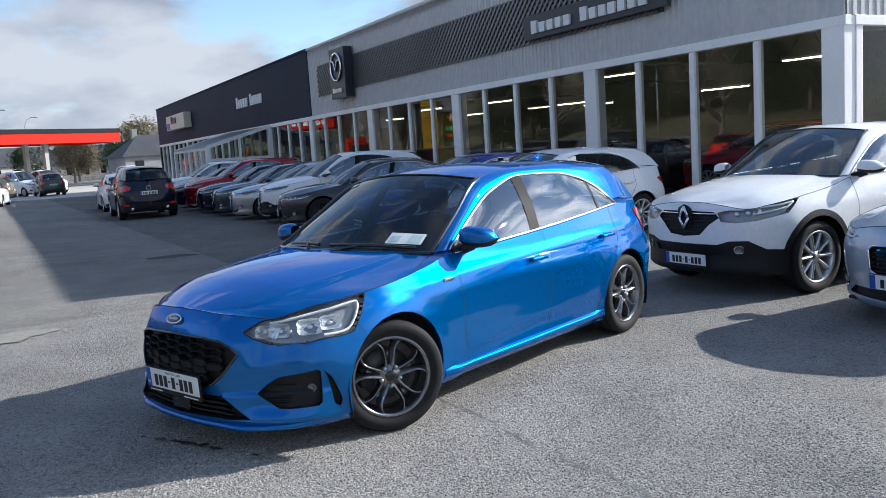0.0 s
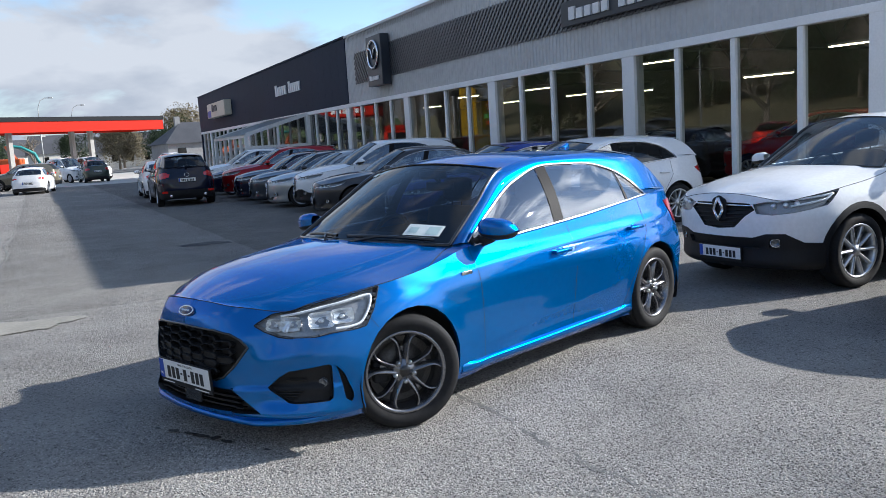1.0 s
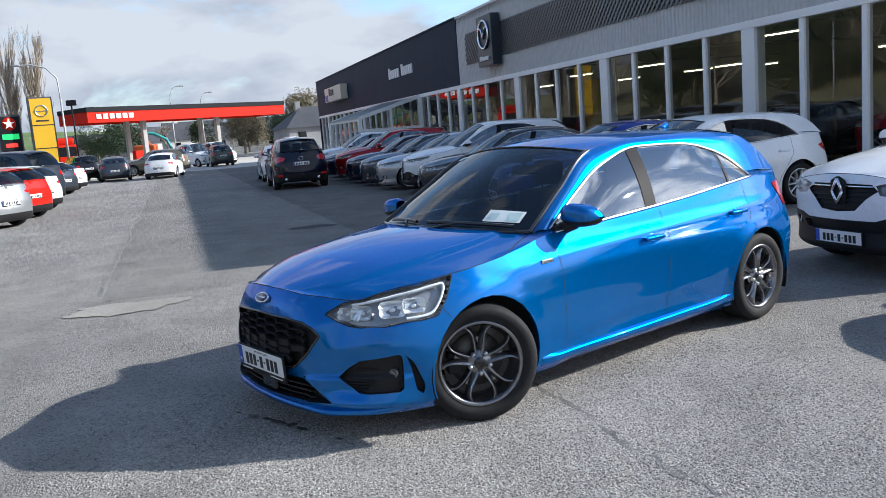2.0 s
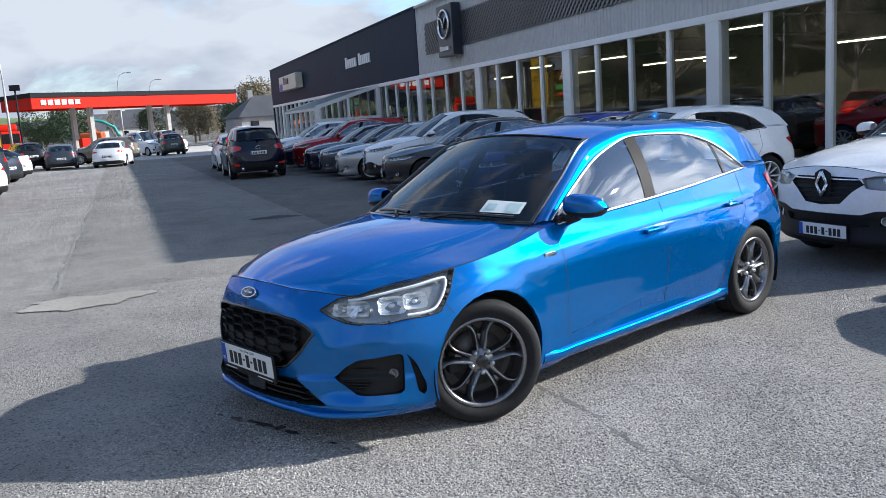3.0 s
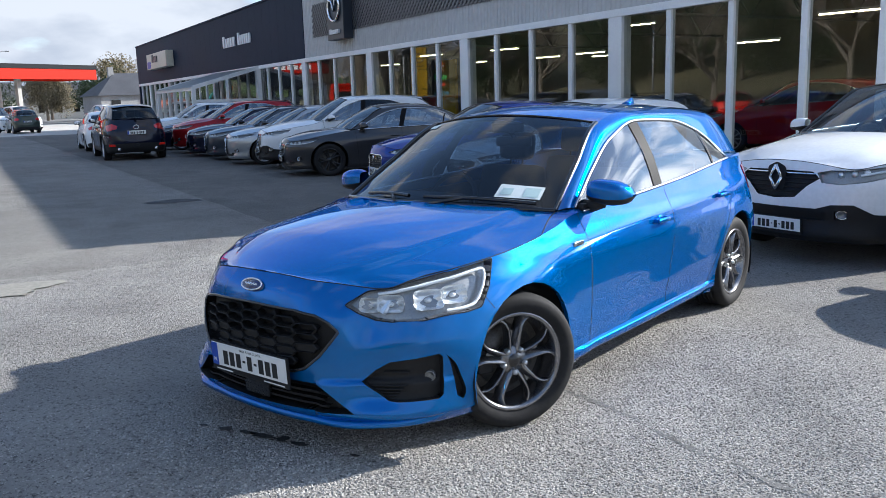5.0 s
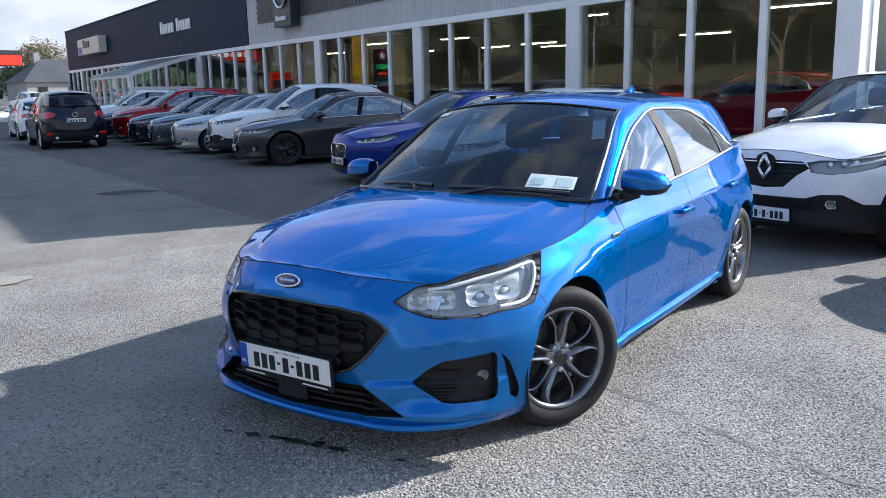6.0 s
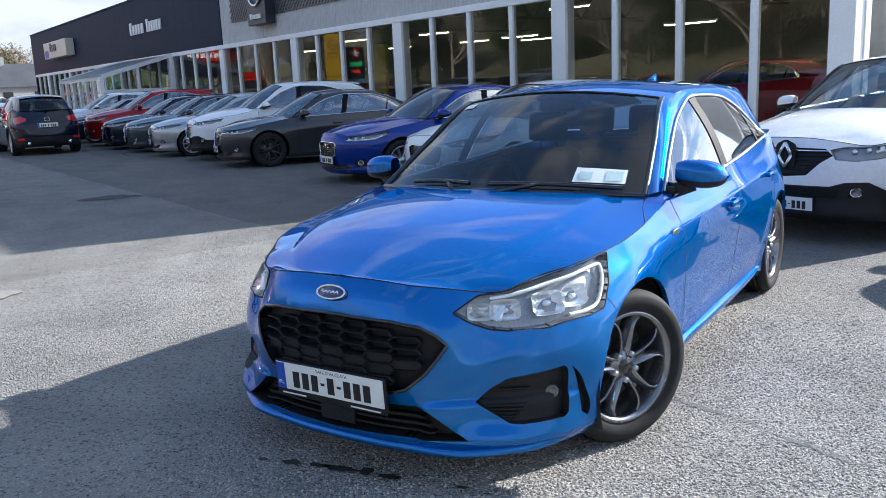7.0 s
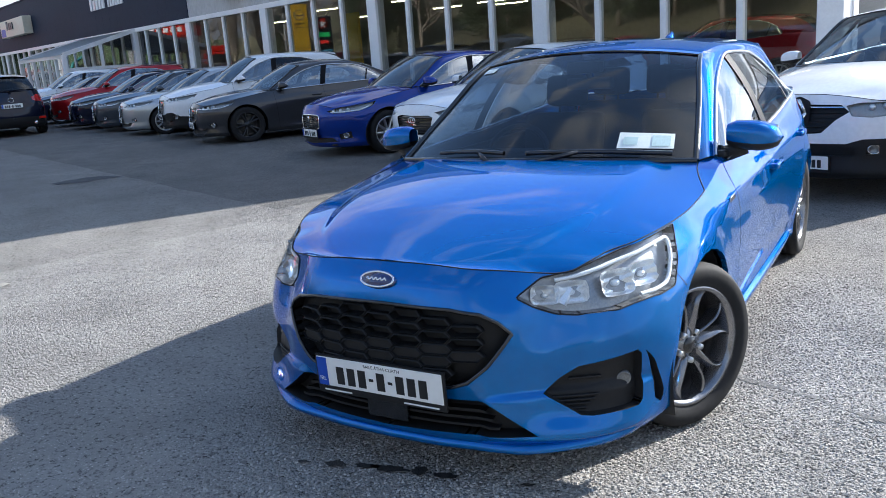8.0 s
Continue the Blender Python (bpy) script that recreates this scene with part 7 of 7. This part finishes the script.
def bare_tree(seed, h, material, slim=False, depth=6):
    rng = random.Random(seed)
    bm = bmesh.new()
    if slim:
        for i in range(64):
            a, z = rng.uniform(0, math.tau), h * rng.uniform(0.08, 0.75)
            d = Vector((math.cos(a) * 0.34, math.sin(a) * 0.34, 1)).normalized()
            branches(bm, Vector((0, 0, z)), d, h * rng.uniform(0.12, 0.2), 0.05, 3, rng, 0.9, 0.22, 4)
        cyl(bm, (0, 0, 0), (0, 0, h * 0.95), 0.22, 0.03, 8, caps=False)
    else:
        branches(bm, Vector((0, 0, 0)), Vector((0.04, 0.02, 1)).normalized(), h * 0.27, h * 0.022, depth, rng)
    return bm


def leafy(seed, h, w, n, material):
    """A crown of many small leaf sprays round a few hidden limbs."""
    rng = random.Random(seed)
    bm = bmesh.new()
    lobes = [(rng.uniform(-0.5, 0.5) * w, rng.uniform(-0.5, 0.5) * w, h * rng.uniform(0.3, 0.95), rng.uniform(0.2, 0.4) * w) for _ in range(16)]
    for i in range(n):
        lx, ly, lz, lr = lobes[i % len(lobes)]
        v = Vector((rng.gauss(0, 1), rng.gauss(0, 1), rng.gauss(0, 1))).normalized() * lr * rng.uniform(0.55, 1.05)
        c = Vector((lx, ly, max(lz, 0.15 * h))) + v
        a = Vector((rng.gauss(0, 1), rng.gauss(0, 1), rng.gauss(0, 1))).normalized()
        b = a.orthogonal().normalized()
        s = w * rng.uniform(0.012, 0.03)
        bm.faces.new([bm.verts.new(c + q) for q in (a * s, b * s * 0.6, -a * s, -b * s * 0.6)])
    return bm


def tree(name, x, y, z, seed, h, kind, label, group=""):
    root = empty(name, pose(x, y, z, 0, 0, seed * 47 % 360), label, "tree", group)
    if kind == "leafy":
        bm = bmesh.new()
        cyl(bm, (0, 0, 0), (0, 0, h * 0.7), 0.25, 0.06, 8)
        for i in range(7):
            a = i * 0.9
            cyl(bm, (0, 0, h * (0.25 + 0.06 * i)), (math.cos(a) * h * 0.22, math.sin(a) * h * 0.22, h * (0.4 + 0.07 * i)), 0.08, 0.02, 5)
        part("trunk", bm, BARK, root)
        part("crown", leafy(seed, h, h * 0.75, 9000, LEAF), LEAF if seed % 2 else LEAFPALE, root, smooth=False)
    else:
        part("trunk", bare_tree(seed, h, BARK, kind == "slim"), PALEBARK if kind == "slim" else BARK, root)
    return root


for i, (x, y, h) in enumerate(((-96, -18.0, 13), (-98, -15.2, 14), (-97, -12.4, 13.5), (-101, -21, 12), (-100, -24.5, 13))):
    tree("poplar", x, y, 0, 11 + i, h, "slim", "leafless pale poplar with upright twigs", "poplars")
for i, (x, y, h) in enumerate(((-122, 17.5, 6.2), (-126, 22, 7.2), (-124, 27, 7), (-140, 12, 7), (-150, -6, 7), (-135, 20.5, 8), (-146, 6, 6), (-128, 33, 7.5), (-160, -12, 7), (-155, 14, 7))):
    tree("evergreen_tree", x, y, 0, 31 + i, h, "leafy", "dense dark evergreen tree", "far trees")
for i, (x, y, h) in enumerate(((-118, 21.5, 11), (-150, 24, 9), (-143, 0, 8), (-150, -20, 9))):
    tree("bare_tree", x, y, 0, 51 + i, h, "bare", "leafless spreading tree in the distance", "bare trees")
masters = [tree("bare_tree", -30 + 12 * i, -34, 0.4, 61 + i, 12.5 + i, "bare", "leafless spreading tree on the bank", "bare trees") for i in range(3)]
rng = random.Random(5)
for i in range(46):
    x, y = rng.uniform(-150, 70), rng.uniform(-62, -30)
    copy_thing(masters[i % 3], pose(x, y, max(0, (-y - 30)) * 0.22 - 0.4, 0, 0, rng.uniform(0, 360)))
green = [tree("evergreen_tree", -60 + 30 * i, -45, 2.5, 71 + i, 9, "leafy", "dense evergreen tree on the bank", "bank trees") for i in range(2)]
for i in range(26):
    x, y = rng.uniform(-160, 80), rng.uniform(-70, -34)
    copy_thing(green[i % 2], pose(x, y, max(0, (-y - 30)) * 0.22 - 0.6, 0, 0, rng.uniform(0, 360)))
# undergrowth at the foot of the far hill
bm = bmesh.new()
for i in range(9000):
    y = rng.uniform(-60, 60)
    x = -215 + rng.uniform(-14, 10) + 8 * rough(y, 0, 0.05)
    h = 3.2 + 2.4 * rough(y, 3, 0.09)
    c = Vector((x, y, rng.uniform(0, 1) ** 0.7 * h))
    a = Vector((rng.gauss(0, 1), rng.gauss(0, 1), rng.gauss(0, 1))).normalized()
    b = a.orthogonal().normalized()
    q = rng.uniform(0.3, 0.7)
    bm.faces.new([bm.verts.new(c + w) for w in (a * q, b * q * 0.7, -a * q, -b * q * 0.7)])
tagged(part("thicket", bm, SCRUB, smooth=False), "brown and olive thicket of scrub before the far hill", "bushes", kind="stuff")

# ---- hatchback's small parts ----
def hpart(name, bm, material, label=""):
    return part(name, bm, material, focus, label)


for va, vb, ua in ((0.10, 0.62, -1), (0.05, 0.88, 1)):
    bm = bmesh.new()
    for_pts = []
    for i in range(14):
        v = va + (vb - va) * i / 13
        p = fscreen(0.035 + 0.012 * math.sin(i / 13 * math.pi), v, 0.022)
        for_pts.append((p.x, p.y * ua, p.z))
    tube(bm, for_pts, 0.011, 6)
    p = fscreen(0.0, va + 0.1, 0.02)
    cyl(bm, (p.x + 0.02, p.y * ua, p.z - 0.01), for_pts[5], 0.011, n=6)
    hpart("wiper", bm, GLOSSBLACK)
def on_screen(u0, u1, y0, y1, o=0.004):
    """A patch on the windscreen, from half-breadth y0 to y1 on the car's left (or right if negative)."""
    bm = bmesh.new()
    rows = []
    for i in range(5):
        row = []
        for j in range(7):
            u, yy = u0 + (u1 - u0) * i / 4, y0 + (y1 - y0) * j / 6
            p = fscreen(u, abs(yy), o)
            row.append(bm.verts.new((p.x, p.y * (1 if yy > 0 else -1), p.z)))
        rows.append(row)
    for i in range(4):
        for j in range(6):
            bm.faces.new((rows[i][j], rows[i][j + 1], rows[i + 1][j + 1], rows[i + 1][j]))
    bmesh.ops.recalc_face_normals(bm, faces=bm.faces[:])
    return bm


disc = hpart("paper_disc", on_screen(0.095, 0.215, 0.57, 0.88), PAPER, "pale printed paper inside the windscreen")
part("disc_print", on_screen(0.11, 0.195, 0.76, 0.86, 0.006), GREENINK, disc)
part("disc_print", on_screen(0.12, 0.18, 0.60, 0.68, 0.006), GREENINK, disc)
hpart("sticker", on_screen(0.86, 0.92, -0.93, -0.80), PAPER, "small white sticker in the windscreen's corner")
bm = bmesh.new()
box(bm, (0.13, -0.09, 1.31), (0.24, 0.09, 1.37), 0.02)
hpart("camera_shroud", bm, DASH)
bm = bmesh.new()
box(bm, (0.10, -0.13, 1.22), (0.14, 0.13, 1.285), 0.02)
cyl(bm, (0.12, 0, 1.28), (0.17, 0, 1.33), 0.015)
hpart("rear_view_mirror", bm, DASH)
bm = bmesh.new()
fin = [(-1.36, 1.45), (-1.50, 1.44), (-1.505, 1.488), (-1.485, 1.492), (-1.42, 1.466)]
for sg in (0.018, -0.018):
    bm.faces.new([bm.verts.new((x, sg * (1 if z < 1.47 else 0.3), z)) for x, z in fin])
vs = list(bm.verts)
for i in range(5):
    bm.faces.new((vs[i], vs[(i + 1) % 5], vs[5 + (i + 1) % 5], vs[5 + i]))
bmesh.ops.recalc_face_normals(bm, faces=bm.faces[:])
hpart("aerial_fin", bm, BLUE)
for sg in (1, -1):
    bm = bmesh.new()
    p = fk.at(fk.sx(0.87), 0.80, 0.003)
    box(bm, (p.x - 0.045, p.y - 0.004, p.z - 0.011), (p.x + 0.045, p.y + 0.002, p.z + 0.011), 0.002)
    for v in bm.verts:
        v.co.y *= sg
    bmesh.ops.recalc_face_normals(bm, faces=bm.faces[:])
    hpart("wing_badge", bm, SATIN)

# ---- marks on the asphalt ----
SEAM = mat("old_joint", (0.13, 0.127, 0.12), 0.8, vary=0.4, scale=20, bump=0.5, bump_scale=150)
TAR = mat("tar_stain", (0.028, 0.027, 0.026), 0.6, vary=0.3, scale=20, bump=0.4, bump_scale=120)
PATCHED = mat("patched_asphalt", (0.05, 0.05, 0.052), 0.85, vary=0.3, scale=20, bump=0.7, bump_scale=150)
PALEDIRT = mat("dried_silt", (0.27, 0.255, 0.22), 0.9, vary=0.25, scale=8, bump=0.5, bump_scale=150)


def blot(name, x, y, rx, ry, yaw, seed, material, label, z=0.010):
    rng = random.Random(seed)
    bm = bmesh.new()
    n = 34
    vs = []
    for i in range(n):
        a = i * math.tau / n
        k = 1 + 0.45 * noise.noise(Vector((math.cos(a) * 1.7 + seed, math.sin(a) * 1.7, 0))) + rng.uniform(-0.12, 0.12)
        vs.append(bm.verts.new((rx * k * math.cos(a), ry * k * math.sin(a), 0)))
    bm.faces.new(vs)
    ob = part(name, bm, material, smooth=False)
    ob.matrix_world = pose(x, y, z, 0, 0, yaw)
    return tagged(ob, label, "stain", kind="structure")


for i, (x, y, rx, ry) in enumerate(((-4.84, 0.80, 0.05, 0.03), (-4.74, 0.87, 0.06, 0.025), (-4.66, 0.92, 0.075, 0.035), (-4.57, 0.985, 0.04, 0.05), (-4.47, 1.03, 0.05, 0.03), (-4.215, 1.188, 0.025, 0.018), (-4.95, 0.72, 0.03, 0.02))):
    blot("oil_stain", x, y, rx * 0.85, ry * 0.65, 33, i, TAR, "dark oil drip on the asphalt")
blot("patch", -14.95, 2.75, 0.45, 0.28, 80, 21, PATCHED, "dark patch in the asphalt")
blot("silt_patch", -9.05, -0.15, 0.32, 0.55, 0, 24, PALEDIRT, "pale dried silt in a shallow dip")
# ragged seam between two layers of surfacing
bm = bmesh.new()
last = None
for i in range(700):
    t = i / 699
    x = -5.4 + 7.5 * t
    y = 2.46 + 0.07 * rough(x, 0, 1.3) + 0.04 * rough(x, 4, 6) + 0.02 * rough(x, 7, 22)
    w = max(0.0, 0.014 + 0.024 * rough(x, 9, 7) + 0.014 * rough(x, 5, 31))
    row = (bm.verts.new((x, y - w * 0.6, 0.003)), bm.verts.new((x, y + w, 0.003)))
    if last and w > 0.001 and last_w > 0.001:
        bm.faces.new((last[0], row[0], row[1], last[1]))
    last, last_w = row, w
tagged(part("seam", bm, SEAM, smooth=False), "ragged dark joint between two layers of asphalt", "crack", kind="structure")

# stone chips that stand proud of the worn binder on the nearest stretch of the forecourt
rng = np.random.default_rng(5)
PITCH = 0.0143
gx, gy = np.meshgrid(np.arange(-5.7, -0.5, PITCH), np.arange(-0.4, 4.3, PITCH))
cx = gx.ravel() + rng.uniform(-0.45, 0.45, gx.size) * PITCH
cy = gy.ravel() + rng.uniform(-0.45, 0.45, gx.size) * PITCH
edge = np.minimum(np.minimum(cx + 5.7, -0.5 - cx), np.minimum(cy + 0.4, 4.3 - cy))
keep = rng.uniform(0, 1, cx.size) < np.clip(edge / 1.3, 0, 1) * 0.86
cx, cy = cx[keep], cy[keep]
count = cx.size
turn = rng.uniform(0, math.tau, count)[:, None] + np.arange(5)[None] * math.tau / 5 + rng.uniform(-0.35, 0.35, (count, 5))
rad = rng.uniform(0.0042, 0.0086, count)[:, None] * rng.uniform(0.8, 1.15, (count, 5))
high = rng.uniform(0.0012, 0.0048, count)[:, None]
slope = rng.normal(0, 0.16, (count, 2))
dx, dy = rad * np.cos(turn), rad * np.sin(turn)
low = np.stack([cx[:, None] + dx, cy[:, None] + dy, np.full_like(dx, -0.001)], 2)
cap = np.stack([cx[:, None] + dx * 0.62, cy[:, None] + dy * 0.62, high + dx * 0.62 * slope[:, :1] + dy * 0.62 * slope[:, 1:]], 2)
verts = np.concatenate([low, cap], 1).reshape(-1, 3)
one = np.array([q for i in range(5) for q in (i, (i + 1) % 5, 5 + (i + 1) % 5, 5 + i)] + [5, 6, 7, 8, 9])
loops = (np.arange(count)[:, None] * 10 + one[None]).ravel()
starts = (np.arange(count)[:, None] * 25 + np.array([0, 4, 8, 12, 16, 20])[None]).ravel()
me = bpy.data.meshes.new("stone_chips")
me.vertices.add(len(verts))
me.vertices.foreach_set("co", verts.astype(np.float32).ravel())
me.loops.add(len(loops))
me.loops.foreach_set("vertex_index", loops.astype(np.int32))
me.polygons.add(len(starts))
me.polygons.foreach_set("loop_start", starts.astype(np.int32))
me.update(calc_edges=True)
me.polygons.foreach_set("use_smooth", np.zeros(len(starts), bool))
me.validate()
me.materials.append(CHIP)
tagged(new("stone_chips", me), "grey and pale stone chips bedded in the worn asphalt", "gravel", kind="stuff")
